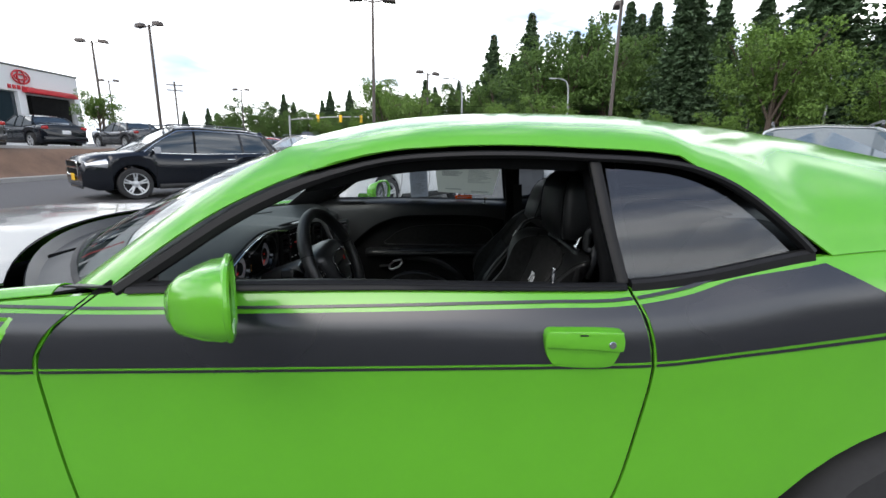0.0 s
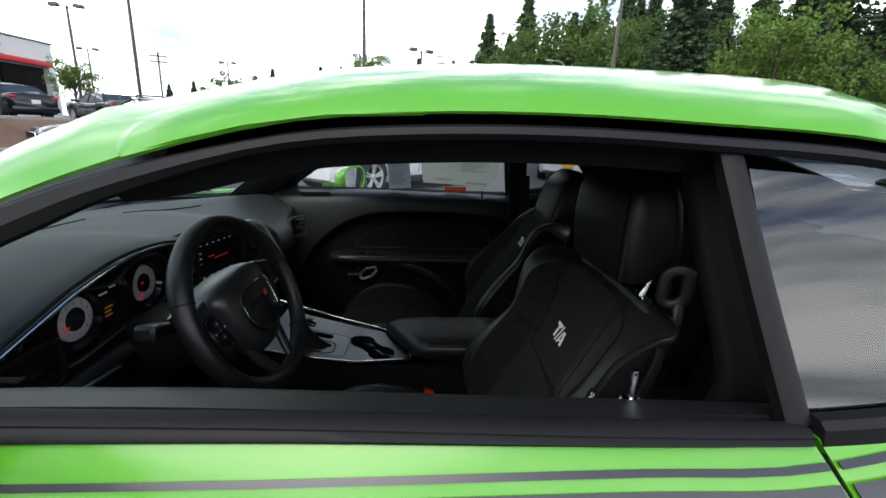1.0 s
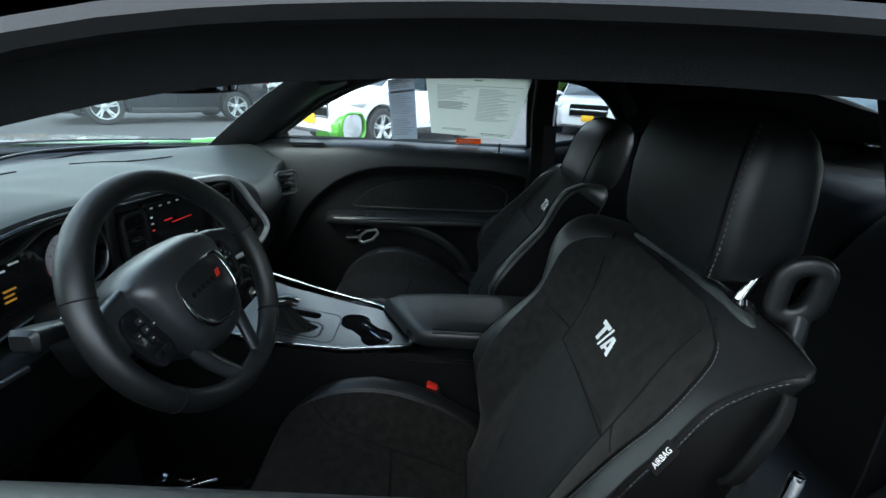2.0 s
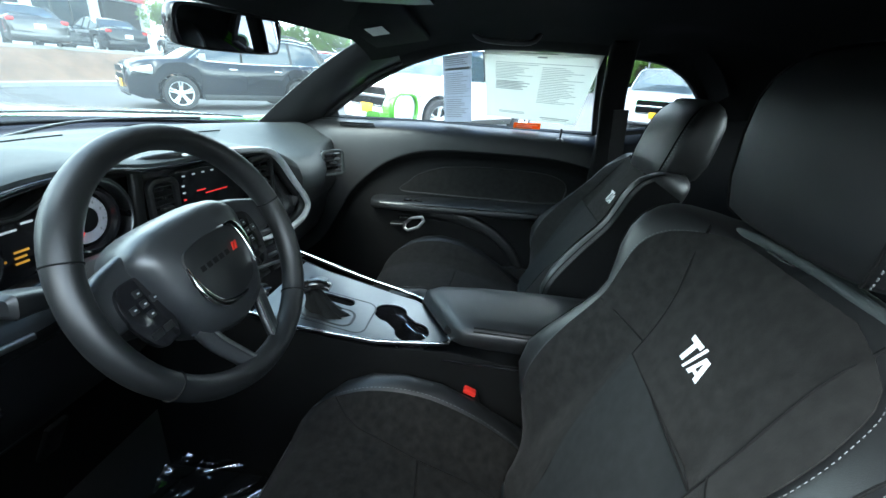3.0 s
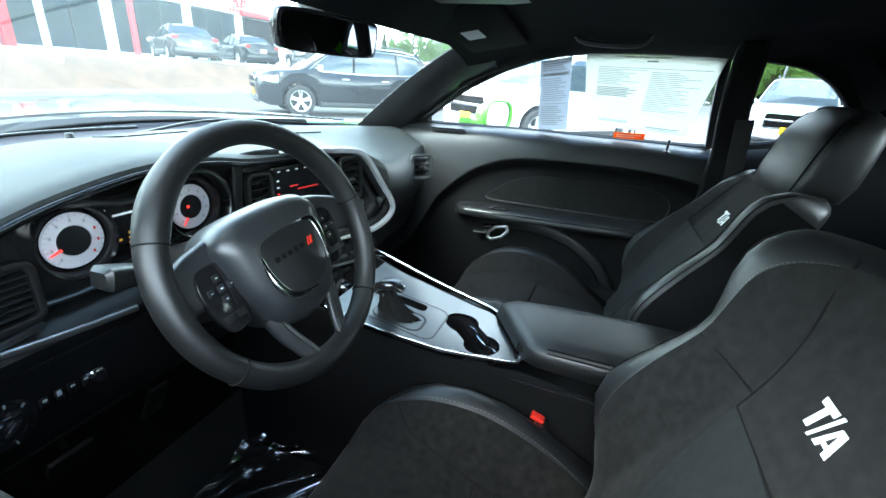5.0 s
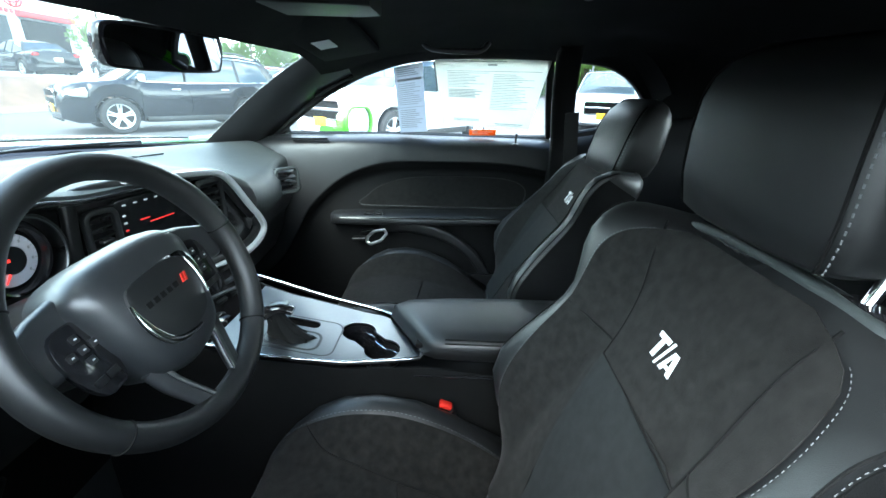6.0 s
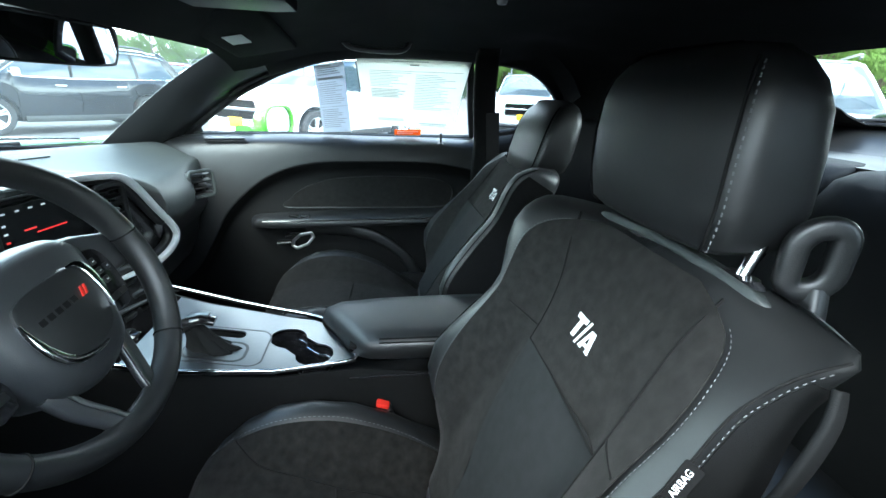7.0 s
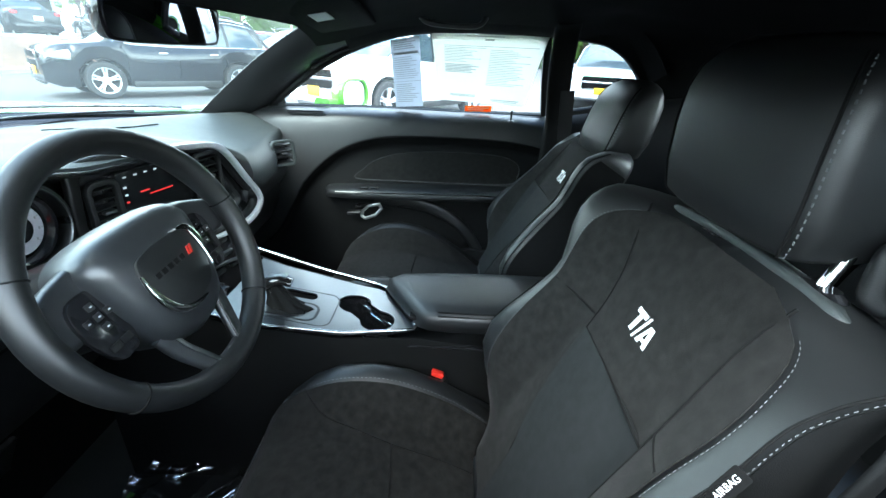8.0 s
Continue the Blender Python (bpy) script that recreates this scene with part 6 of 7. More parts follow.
        rows.append([pa, pa.lerp(mid, 0.5) + Vector((0, -s * 0.006, -0.003)), mid, pb.lerp(mid, 0.5) + Vector((0.003, -s * 0.006, -0.002)), pb, Vector((b[0] + 0.012, s * (b[1] - 0.004), b[2] - 0.012))])
    part("a_pillar_trim", sheet(rows, thick=0.003), "door_skin", coupe, smooth=60)
    rows = []
    for x in np.linspace(1.26, 2.30, 30):
        z = float(curve_at(DLO, x)[0])
        v = upper(x, z)
        low_ = 0.014 * smooth_step(1.94, 2.05, x)
        if s < 0:      # the cloth sags along the driver's side
            low_ -= 0.030 * smooth_step(1.15, 1.35, x) * smooth_step(1.97, 1.88, x)
        z += 0.010 * smooth_step(1.98, 2.08, x)
        rows.append([(x, s * (v - 0.014), z - 0.002), (x, s * (v - 0.034), z - 0.004 + low_), (x, s * (v - 0.052), z + low_), (x, s * (v - 0.085), z + 0.014 + low_), (x, s * (v - 0.15), z + 0.050)])
    part("cant_rail_trim", sheet(rows, thick=0.003), "liner", coupe, smooth=60)
    part("door_frame_seal", sweep([(x, s * (upper(x, float(curve_at(DLO, x)[0])) - 0.036), float(curve_at(DLO, x)[0]) + 0.002) for x in np.linspace(1.12, 1.93, 30)], circle(0.006, 8)), "rubber", coupe)
    bp = spline([(1.978, s * 0.690, 0.70), (1.985, s * 0.712, 0.92), (1.990, s * 0.722, 1.0), (1.968, s * 0.672, 1.13), (1.955, s * 0.610, 1.262), (1.95, s * 0.56, 1.30)], 18)
    # Pillar trim takes the near-black vinyl: shade worked into its colour.
    part("b_pillar_trim", sweep([p + Vector((-0.012, 0, 0)) for p in bp], rrect(0.078, 0.030, 0.012, 3), up=(0, s, 0)), "vinyl", coupe)
    part("seat_belt", sweep(spline([(1.985, s * 0.655, 1.10), (2.00, s * 0.665, 0.95), (2.02, s * 0.655, 0.75), (2.03, s * 0.64, 0.45)], 12), rrect(0.046, 0.002, 0.0005, 1), up=(0, s, 0)), "rubber", coupe)
    # rear quarter trim
    rows = []
    for x in np.linspace(2.0, 3.64, 30):
        zt = belt(x) - 0.006
        rows.append([(x, s * v, z) for v, z in ((0.66, 0.30), (0.675, 0.55), (0.68, 0.78), (0.70, 0.92), (0.725, zt - 0.02), (0.765, zt), (flank(x, zt) - 0.045, zt + 0.002))])
    part("quarter_trim", sheet(rows, thick=-0.003), "vinyl", coupe, smooth=60)
    rows = []
    for x in np.linspace(2.06, 3.22, 24):
        if x < 2.33:
            sec = [(v, z) for v, z in roof_section(x, 12) if v > 0.40]
        else:
            sec = roof_section(x, 12, 0.45)
        a, b = sec[0], sec[-1]
        rows.append([(x, s * (v - 0.035), z - 0.030 * (k / 7)) for k, (v, z) in enumerate([(float(np.interp(t, range(len(sec)), [q[0] for q in sec])), float(np.interp(t, range(len(sec)), [q[1] for q in sec]))) for t in np.linspace(0, len(sec) - 1, 8)])])
    part("c_pillar_trim", sheet(rows, thick=0.003), "liner", coupe, smooth=60)


both(door_trim)
dash()
centre_stack()
steering_wheel()
console()
vent("side_vent", (1.053, 0.560, 0.862), 0.080, 0.078, 4, turn=-34, tilt=-6, lead="dash")

# roof lining
rows = []
for x in np.linspace(1.175, 2.66, 24):
    sec = roof_section(max(x, 1.29), 14)
    drop = 0.042 + 0.03 * smooth_step(1.32, 1.17, x)
    row = [(x, -v * 0.93, min(z - drop * (1 - 0.62 * smooth_step(0.42, 0.60, v) * smooth_step(1.95, 2.12, x)), float(curve_at(ROOF_MID, x)[0]) - drop)) for v, z in sec[3:]]
    rows.append(row + [(a, -b, c) for a, b, c in row[-2::-1]])
part("headliner", sheet(rows, thick=-0.004), "liner", coupe, "black cloth headliner", smooth=60)
hdr = [(header_x(abs(y)) + 0.012 - 0.03 * (1 - (y / 0.6) ** 2) * 0.3, y, 1.288 - 0.034 * (y / 0.6) ** 2) for y in np.linspace(-0.60, 0.60, 25)]
part("header_trim", sweep(hdr, rrect(0.060, 0.022, 0.010, 3), up=(-0.4, 0, 0.9)), "liner", coupe)
for s in (-1, 1):
    vz = part("sun_visor", box((0.165, 0.40, 0.018), (1.290, s * 0.325, 1.272), 0.008, 3, rot=(s * -7, -11, 0)), "liner", coupe, "black cloth sun visor")
    lb = box((0.045, 0.075, 0.0015), (1.272, s * 0.335, 1.2560), 0.0004, rot=(s * -7, -11, 0))
    part("visor_label", lb, "label", vz, "white warning label")
    part("visor_clip", box((0.016, 0.030, 0.014), (1.215, s * 0.14, 1.277), 0.004), "plastic", coupe)
    part("visor_pivot", lathe([(0.0, -0.016), (0.016, -0.014), (0.022, 0.0)], 16, "z", (1.205, s * 0.535, 1.268)), "plastic", coupe)
    hd = spline([(1.50, s * 0.545, 1.292), (1.53, s * 0.535, 1.268), (1.66, s * 0.535, 1.266), (1.69, s * 0.545, 1.292)], 14)
    part("grab_handle", sweep(hd, rrect(0.018, 0.014, 0.005, 3)), "plastic", coupe)
part("overhead_console", loft([[(x, a, 1.300 + b) for a, b in rrect(w, 0.030, 0.012, 3)] for x, w in ((1.22, 0.13), (1.25, 0.16), (1.42, 0.16), (1.46, 0.12))]), "plastic", coupe)
for x, y in ((1.40, 0.22), (1.82, 0.0)):
    part("roof_button", lathe([(0, -0.007), (0.008, -0.006), (0.010, 0.0)], 14, "z", (x, y, 1.318)), "satin", coupe)
# rear-view mirror: shell, glass, stem
mm = Matrix.Translation((1.112, -0.052, 1.212)) @ Euler((radians(0), radians(4.5), radians(-11))).to_matrix().to_4x4()
mo = [(p.x, p.y) for p in spline([(a, b, 0) for a, b in ((-0.125, 0.020), (-0.10, 0.034), (0.0, 0.036), (0.11, 0.034), (0.128, 0.020), (0.122, -0.022), (0.10, -0.032), (0.0, -0.034), (-0.10, -0.032), (-0.122, -0.020))], 40, True)]
rv = part("rear_view_mirror", loft([[mm @ Vector((x, a * k, b * k)) for a, b in mo] for x, k in ((-0.040, 0.55), (-0.028, 0.86), (-0.006, 0.98), (0.006, 1.0), (0.010, 0.985))]), "gloss", coupe, "black rear-view mirror on the windscreen", smooth=45)
part("mirror_glass", prism([(a * 0.93, b * 0.86) for a, b in mo], 0.0015, mm @ frame3((0.0102, 0, 0), (0, 1, 0), (0, 0, 1))), "dim_mirror", rv)
part("mirror_stem", sweep(spline([mm @ Vector((-0.035, 0, 0.01)), mm @ Vector((-0.05, 0, 0.04)), Vector((1.09, -0.02, 1.292))], 8), circle(0.012, 10)), "plastic", rv)
part("sensor_housing", box((0.07, 0.09, 0.05), (1.075, -0.01, 1.262), 0.015, 3, rot=(0, -35, 0)), "plastic", coupe)
# passenger's side glass, shut
rows = []
for i in range(25):
    u = i / 24
    x = 0.93 + (1.945 - 0.93) * u
    zt = float(curve_at(DLO, x)[0])
    zb_ = belt(x) - 0.01
    rows.append([(x, upper(x, z) - 0.016, z) for z in np.linspace(zb_, max(zt, zb_ + 0.003), 8)])
pane = part("passenger_window", sheet(rows), "veiled", coupe, "clear side window with stuck-on price sheets")
pane.visible_shadow = False

# rear bench and parcel shelf
for s in (-1, 1):
    rows = []
    for z, xx, w in ((0.52, 2.42, 0.30), (0.62, 2.45, 0.328), (0.80, 2.52, 0.334), (0.95, 2.60, 0.334), (1.015, 2.645, 0.330), (1.036, 2.69, 0.32), (1.042, 2.72, 0.30)):
        rows.append([(xx + a, s * 0.34 + b, z) for a, b in [(p * 0.8, q) for p, q in rrect(0.16, 2 * w, 0.06, 4)]])
    part("rear_backrest", loft(rows), "vinyl", coupe, smooth=60)
    part("rear_cushion", loft([[(2.02 + 0.46 * f, s * 0.34 + a, 0.44 + 0.05 * math.sin(f * 2.4) + b) for a, b in rrect(0.60, 0.16, 0.05, 4)] for f in np.linspace(0, 1, 8)]), "leather", coupe, smooth=60)
part("parcel_shelf", sheet([[(x, y, 1.016 + 0.012 * math.cos(y * 2.2)) for y in np.linspace(-0.74, 0.74, 13)] for x in np.linspace(2.70, 3.26, 6)], thick=0.01), "plastic", coupe)
part("boot_bulkhead", box((0.02, 1.36, 0.72), (2.76, 0, 0.655), 0.004), "carpet", coupe)
part("rear_bulkhead", sheet([[(3.04, y, 1.030), (3.12, y, 1.045), (3.20, y, 1.095), (3.245, y, 1.125 - 0.02 * (y / 0.6) ** 2)] for y in np.linspace(-0.66, 0.66, 13)], thick=0.008), "plastic", coupe, smooth=60)
# floor, tunnel, bulkhead, pedals
part("floor_carpet", sheet([[(x, y, 0.225 + 0.05 * smooth_step(0.72, 0.86, abs(y)) + 0.35 * smooth_step(0.75, 0.45, x)) for y in np.linspace(-0.80, 0.80, 17)] for x in np.linspace(0.42, 2.5, 25)]), "carpet", coupe, smooth=60)
part("bulkhead", box((0.03, 1.5, 0.70), (0.44, 0, 0.60), 0.01), "carpet", coupe)
for y, w, h in ((-0.43, 0.085, 0.05), (-0.24, 0.05, 0.12)):
    part("pedal", box((0.014, w, h), (0.70, y, 0.36), 0.006, rot=(0, 28, 0)), "rubber", coupe)
    part("pedal_arm", sweep(spline([(0.69, y, 0.38), (0.64, y, 0.46), (0.62, y, 0.60)], 6), circle(0.007, 8)), "gap", coupe)
for s in (-1, 1):
    part("sill_trim", box((1.10, 0.09, 0.05), (1.45, s * 0.745, 0.27), 0.012), "plastic", coupe)

# loose plastic protector on the driver's floor
film_rows = []
for i in range(130):
    row = []
    for j in range(130):
        x, y = 0.93 + 0.36 * i / 129, -0.60 + 0.45 * j / 129
        f = noise.noise((x * 6, y * 6, 1.3)) * 0.022
        for k, (turn_, sc, amp) in enumerate(((0.80, 6, 0.034), (0.50, 9, 0.020), (1.15, 7, 0.016))):      # long creases
            a, b = x * math.cos(turn_) + y * math.sin(turn_), y * math.cos(turn_) - x * math.sin(turn_)
            f += amp * (1 - min(1, abs(noise.noise((a * sc * 0.35, b * sc * 1.5, 4.7 + k))) * 3.4)) ** 2.4
        row.append((x, y - 0.03, 0.262 + f))
    film_rows.append(row)
fl = link("plastic_floor_cover", sheet(film_rows), "film", smooth=70)
fl.visible_shadow = False
tagged(fl, "crumpled clear plastic protector on the driver's floor", "plastic sheet")


# ---- price sheets on the passenger's window ----
def window_sheet(name, label, corners, material, bars, fine=None):
    """A sheet of paper lying on the inside of the window; bars are lines of unreadable print."""
    def at(u, v, lift=0.0):
        (x0, z0), (x1, z1), (x2, z2), (x3, z3) = corners     # top left, top right, bottom right, bottom left
        xa, za = x0 + (x1 - x0) * u, z0 + (z1 - z0) * u
        xb, zb_ = x3 + (x2 - x3) * u, z3 + (z2 - z3) * u
        x, z = xa + (xb - xa) * v, za + (zb_ - za) * v
        return Vector((x, upper(x, z) - 0.019 - lift - 0.03, z))
    ob = link(name, sheet([[at(u, v) for v in np.linspace(0, 1, 10)] for u in np.linspace(0, 1, 12)], thick=0.0006), material)
    tagged(ob, label, "paper sheet")
    for u0, u1, v, h, mt in bars:
        part("print_line", sheet([[at(u, v, 0.0012), at(u, v + h, 0.0012)] for u in np.linspace(u0, u1, 5)], thick=0.0003), mt, ob)
    return ob


rnd = random.Random(8)
bars = [(0.30, 0.62, 0.02, 0.008, "ink"), (0.46, 0.54, 0.06, 0.02, "ink"), (0.10, 0.95, 0.155, 0.006, "ink")]
bars += [(0.10, 0.10 + rnd.uniform(0.25, 0.33), 0.42 + 0.022 * k, 0.010, "ink") for k in range(6)]
bars += [(0.10, 0.10 + rnd.uniform(0.15, 0.38), 0.18 + 0.022 * k, 0.006, "ink") for k in range(10)]
bars += [(0.52, 0.52 + rnd.uniform(0.2, 0.40), 0.20 + 0.024 * k, 0.006, "ink") for k in range(22)]
bars += [(0.14, 0.42, 0.88 + 0.02 * k, 0.008, "ink") for k in range(2)] + [(0.60, 0.92, 0.93, 0.012, "ink"), (0.62, 0.90, 0.955, 0.008, "ink")]
window_sheet("price_sheet", "large white window price sheet with grey print", [(1.528, 1.250), (1.908, 1.257), (1.868, 1.030), (1.555, 1.040)], "paper", bars)
bars = [(0.08, 0.92, 0.18, 0.035, "ink"), (0.05, 0.95, 0.60, 0.006, "ink")] + [(0.08, 0.08 + rnd.uniform(0.4, 0.8), 0.02 + 0.028 * k, 0.012, "ink") for k in range(5)]
bars += [(0.08, 0.08 + rnd.uniform(0.5, 0.84), 0.25 + 0.030 * k, 0.008, "ink") for k in range(11)] + [(0.08, 0.08 + rnd.uniform(0.5, 0.84), 0.64 + 0.030 * k, 0.010, "ink") for k in range(10)]
window_sheet("addendum_sheet", "narrow grey window sheet with printed lines", [(1.392, 1.222), (1.488, 1.240), (1.500, 1.012), (1.400, 1.004)], "paper_grey", bars)
window_sheet("orange_label", "small orange label on the window edge", [(1.655, 1.022), (1.752, 1.026), (1.752, 1.004), (1.655, 1.002)], "orange", [(0.1, 0.9, 0.3, 0.15, "paper"), (0.1, 0.7, 0.6, 0.15, "paper")])

# ---- the lot and what stands round it ----
def ground_z(x, y):
    """Level lot; a mulch bank rises beyond the kerb on one side to a terrace."""
    t = min(max((-12.5 - x) / 1.7, 0), 1)
    return 1.0 * t * t * (3 - 2 * t)


g_rows = []
gx = [-900, -300, -120, -60] + list(np.linspace(-40, -16, 9)) + list(np.linspace(-15.6, -12.2, 12)) + [-12.0] + list(np.linspace(-10, 40, 14)) + [80, 200, 500, 900]
gy = [-600, -200, -60, -20, -8, 0, 4, 8, 12, 16, 20, 26, 34, 50, 80, 140, 300, 900]
ground = tagged(link("ground", sheet([[(x, y, ground_z(x, y)) for y in gy] for x in gx]), "asphalt", smooth=60), "grey asphalt car lot", "ground", kind="structure")
bank = tagged(link("mulch_bank", sheet([[(x, y, ground_z(x, y) + 0.03 + 0.05 * noise.noise((x * 1.3, y * 1.3, 0))) for y in np.linspace(-12, 44, 90)] for x in np.linspace(-14.4, -12.25, 14)]), "bark", smooth=60), "brown bark mulch bank behind the kerb", "planting bed", kind="structure")
kerb = sweep([(-12.1, y, 0.07) for y in np.linspace(-12, 44, 30)], [(-0.09, -0.12), (-0.09, 0.06), (-0.07, 0.08), (0.07, 0.08), (0.09, 0.06), (0.09, -0.12)])
tagged(link("kerb", kerb, "kerb"), "pale concrete kerb along the mulch bank", "kerb", kind="structure")
tagged(link("terrace_kerb", sweep([(-14.45, y, 1.04) for y in np.linspace(-12, 44, 30)], rrect(0.18, 0.20, 0.03, 2)), "kerb"), "pale concrete kerb at the terrace", "kerb", kind="structure")


def vehicle(name, label, at, turn, paint, kind="suv", glass_mat="car_glass", plate=True, scale=1.0):
    """A parked car that faces -x in its own axes; its parts hang under one empty."""
    e = thing(name, label, "car", at, turn)
    suv = kind == "suv"
    L, W, H, zb, R = (4.75, 0.92, 1.73, 1.05, 0.365) if suv else (4.85, 0.91, 1.44, 0.92, 0.34)
    af, ar = -L / 2 + 0.95, L / 2 - 1.0
    deck = [(-L / 2, 0.74), (-L / 2 + 0.05, 0.88), (-L / 2 + 0.22, zb - (0.07 if suv else 0.13)), (-L / 2 + 0.6, zb - (0.0 if suv else 0.06)), (-L / 2 + 1.25, zb + (0.07 if suv else 0.01)), (-L / 2 + 1.6, zb + 0.03), (0, zb + 0.01), (L / 2 - 0.9, zb + 0.05), (L / 2 - 0.12, zb + (0.05 if suv else 0.10)), (L / 2, zb - 0.12)]
    xs = sorted(set(list(np.linspace(-L / 2, L / 2, 40)) + [a + d for a in (af, ar) for d in (-0.43, -0.42, -0.38, -0.3, -0.15, 0, 0.15, 0.3, 0.38, 0.42, 0.43)]))

    def half(x):
        k = abs(x) / (L / 2)
        return W * (1 - 0.10 * max(0, (k - 0.55) / 0.45) ** 2 - 0.12 * max(0, (k - 0.93) / 0.07) ** 2)

    def low(x):
        z = 0.24 + 0.10 * max(0, (abs(x) / (L / 2) - 0.9) / 0.1)
        for a in (af, ar):
            d = abs(x - a)
            if d < 0.425:
                z = max(z, R + math.sqrt(0.425**2 - d * d) - 0.01)
        return z

    rings = []
    for x in xs:
        w, lo, hi = half(x), low(x), float(curve_at(deck, x)[0])
        hi = max(hi, lo + 0.06)
        ring = []
        prof = ((0.0, 0.91), (0.10, 0.965), (0.30, 0.980), (0.58, 0.99), (0.72, 1.0), (0.79, 0.982), (0.93, 0.94), (1.0, 0.86))
        for f, g in prof:
            ring.append((x, -w * g, lo + (hi - lo) * f))
        ring.append((x, 0, hi + 0.02))
        for f, g in reversed(prof):
            ring.append((x, w * g, lo + (hi - lo) * f))
        rings.append(ring)
    body = part("body", loft(rings), paint, e, smooth=40)
    # cabin
    if suv:
        cab = [(-L / 2 + 1.02, zb + 0.03, -L / 2 + 2.02, H - 0.05), (0.05, zb, 0.05, H), (L / 2 - 1.0, zb + 0.03, L / 2 - 1.05, H - 0.03), (L / 2 - 0.06, zb + 0.05, L / 2 - 0.50, H - 0.10)]
    else:
        cab = [(-L / 2 + 1.25, zb, -L / 2 + 2.15, H - 0.03), (0.1, zb, 0.1, H), (0.75, zb + 0.03, 0.70, H - 0.02), (L / 2 - 0.65, zb + 0.09, 1.25, H - 0.09)]
    n = 16
    rows = []
    for i in range(n + 1):
        u = i / n * 3
        k = min(int(u), 2)
        f = u - k
        a = [cab[k][j] + (cab[k + 1][j] - cab[k][j]) * f for j in range(4)]
        wb, wt = half(a[0]) * 0.87, half(a[2]) * (0.68 if suv else 0.64)
        row = []
        for f2, bow in ((0, 0), (0.35, 0.012), (0.7, 0.014), (0.93, 0.0)):
            row.append((a[0] + (a[2] - a[0]) * f2, -(wb + (wt - wb) * f2 + bow), a[1] + (a[3] - a[1]) * f2))
        row += [(a[2], -wt * 0.86, a[3] + 0.004), (a[2], 0, a[3] + 0.03), (a[2], wt * 0.86, a[3] + 0.004)]
        for f2, bow in ((0.93, 0.0), (0.7, 0.014), (0.35, 0.012), (0, 0)):
            row.append((a[0] + (a[2] - a[0]) * f2, wb + (wt - wb) * f2 + bow, a[1] + (a[3] - a[1]) * f2))
        rows.append(row)
    part("cabin_glass", loft(rows), glass_mat, e, "dark tinted side windows", smooth=30)
    for nm, ring, gm, sg in (("windscreen", rows[0], "pale_glass", -1), ("rear_window", rows[-1], "car_glass", 1)):
        cy = [sum(q[k] for q in ring) / len(ring) for k in range(3)]
        bm = bmesh.new()
        f = bm.faces.new([bm.verts.new((cy[0] + (q[0] - cy[0]) * 0.93 + sg * 0.010, q[1] * 0.93, cy[2] + (q[2] - cy[2]) * 0.93 + 0.006)) for q in ring])
        bmesh.ops.solidify(bm, geom=[f], thickness=0.004)
        part(nm, bm, gm, e)
    roof = [[(p[0], p[1] * 1.012, p[2] + 0.006) for p in row[3:8]] for row in rows]
    part("roof", sheet(roof, thick=0.012), paint, e)
    for pi, wd in ((0, 0.055), (5, 0.05), (10, 0.06), (15, 0.16), (16, 0.05)):
        for s in (0, 1):
            ids = (0, 1, 2, 3, 4) if not s else (10, 9, 8, 7, 6)
            pts = [Vector(rows[pi][j]) * 1.0 for j in ids]
            part("pillar", sweep([p + Vector((0, 0.006 * (1 if s else -1), 0)) for p in pts], rrect(wd, 0.022, 0.006, 2), up=(0, 1 if s else -1, 0)), paint if pi not in (5,) else "gap", e)
    # shut lines, handles, sills
    for s in (-1, 1):
        line = [Vector(r[0 if s < 0 else -1]) + Vector((0, s * 0.012, 0.004)) for r in rows]
        part("window_line", sweep(line, rrect(0.012, 0.022, 0.004, 2)), "chrome" if suv else "plastic", e)
        if suv:
            ids = (0, 2, 3) if s < 0 else (-1, -3, -4)
            low_, high = [Vector(r[ids[0]]) for r in rows], [Vector(r[ids[1]]).lerp(Vector(r[ids[2]]), 0.75) for r in rows]
            arc = spline([low_[0].lerp(low_[1], 0.6), low_[0].lerp(high[0], 0.5) + Vector((0.07, 0, 0)), high[1]], 6) + high[2:-2] + spline([high[-2], low_[-2].lerp(high[-2], 0.45) + Vector((0.10, 0, 0)), low_[-2]], 6)
            part("window_trim", sweep([p + Vector((0, s * 0.016, 0)) for p in arc], circle(0.012, 6)), "chrome", e)
        for x in (-L / 2 + 1.35, -0.02, 1.05):
            pts = [(x + 0.05 * math.sin(k), s * (half(x) * g + 0.002), 0.34 + (zb - 0.36) * f) for k, (f, g) in enumerate(((0.1, 0.975), (0.35, 0.995), (0.6, 1.0), (0.8, 0.985), (0.97, 0.90)))]
            part("shut_line", sweep(pts, [(-0.004, -0.003), (0.004, -0.003), (0.004, 0.003), (-0.004, 0.003)], up=(0, s, 0)), "gap", e)
        for x in (-0.28, 0.80):
            part("door_handle", box((0.19, 0.03, 0.035), (x, s * (half(x) * 0.985 + 0.012), zb - 0.13), 0.01), "chrome" if paint == "navy_paint" else paint, e)
        part("sill_trim", box((ar - af - 0.95, 0.06, 0.12), ((af + ar) / 2, s * half(0) * 0.965, 0.29), 0.02), "plastic", e)
        m = sweep(spline([(-L / 2 + 1.42, s * 0.80, zb + 0.06), (-L / 2 + 1.40, s * 0.93, zb + 0.10), (-L / 2 + 1.42, s * 1.05, zb + 0.10)], 8), lambda u: rrect(0.10 + 0.05 * u, 0.05 + 0.10 * u, 0.03, 3))
        part("door_mirror", m, "chrome" if paint == "navy_paint" else paint, e)
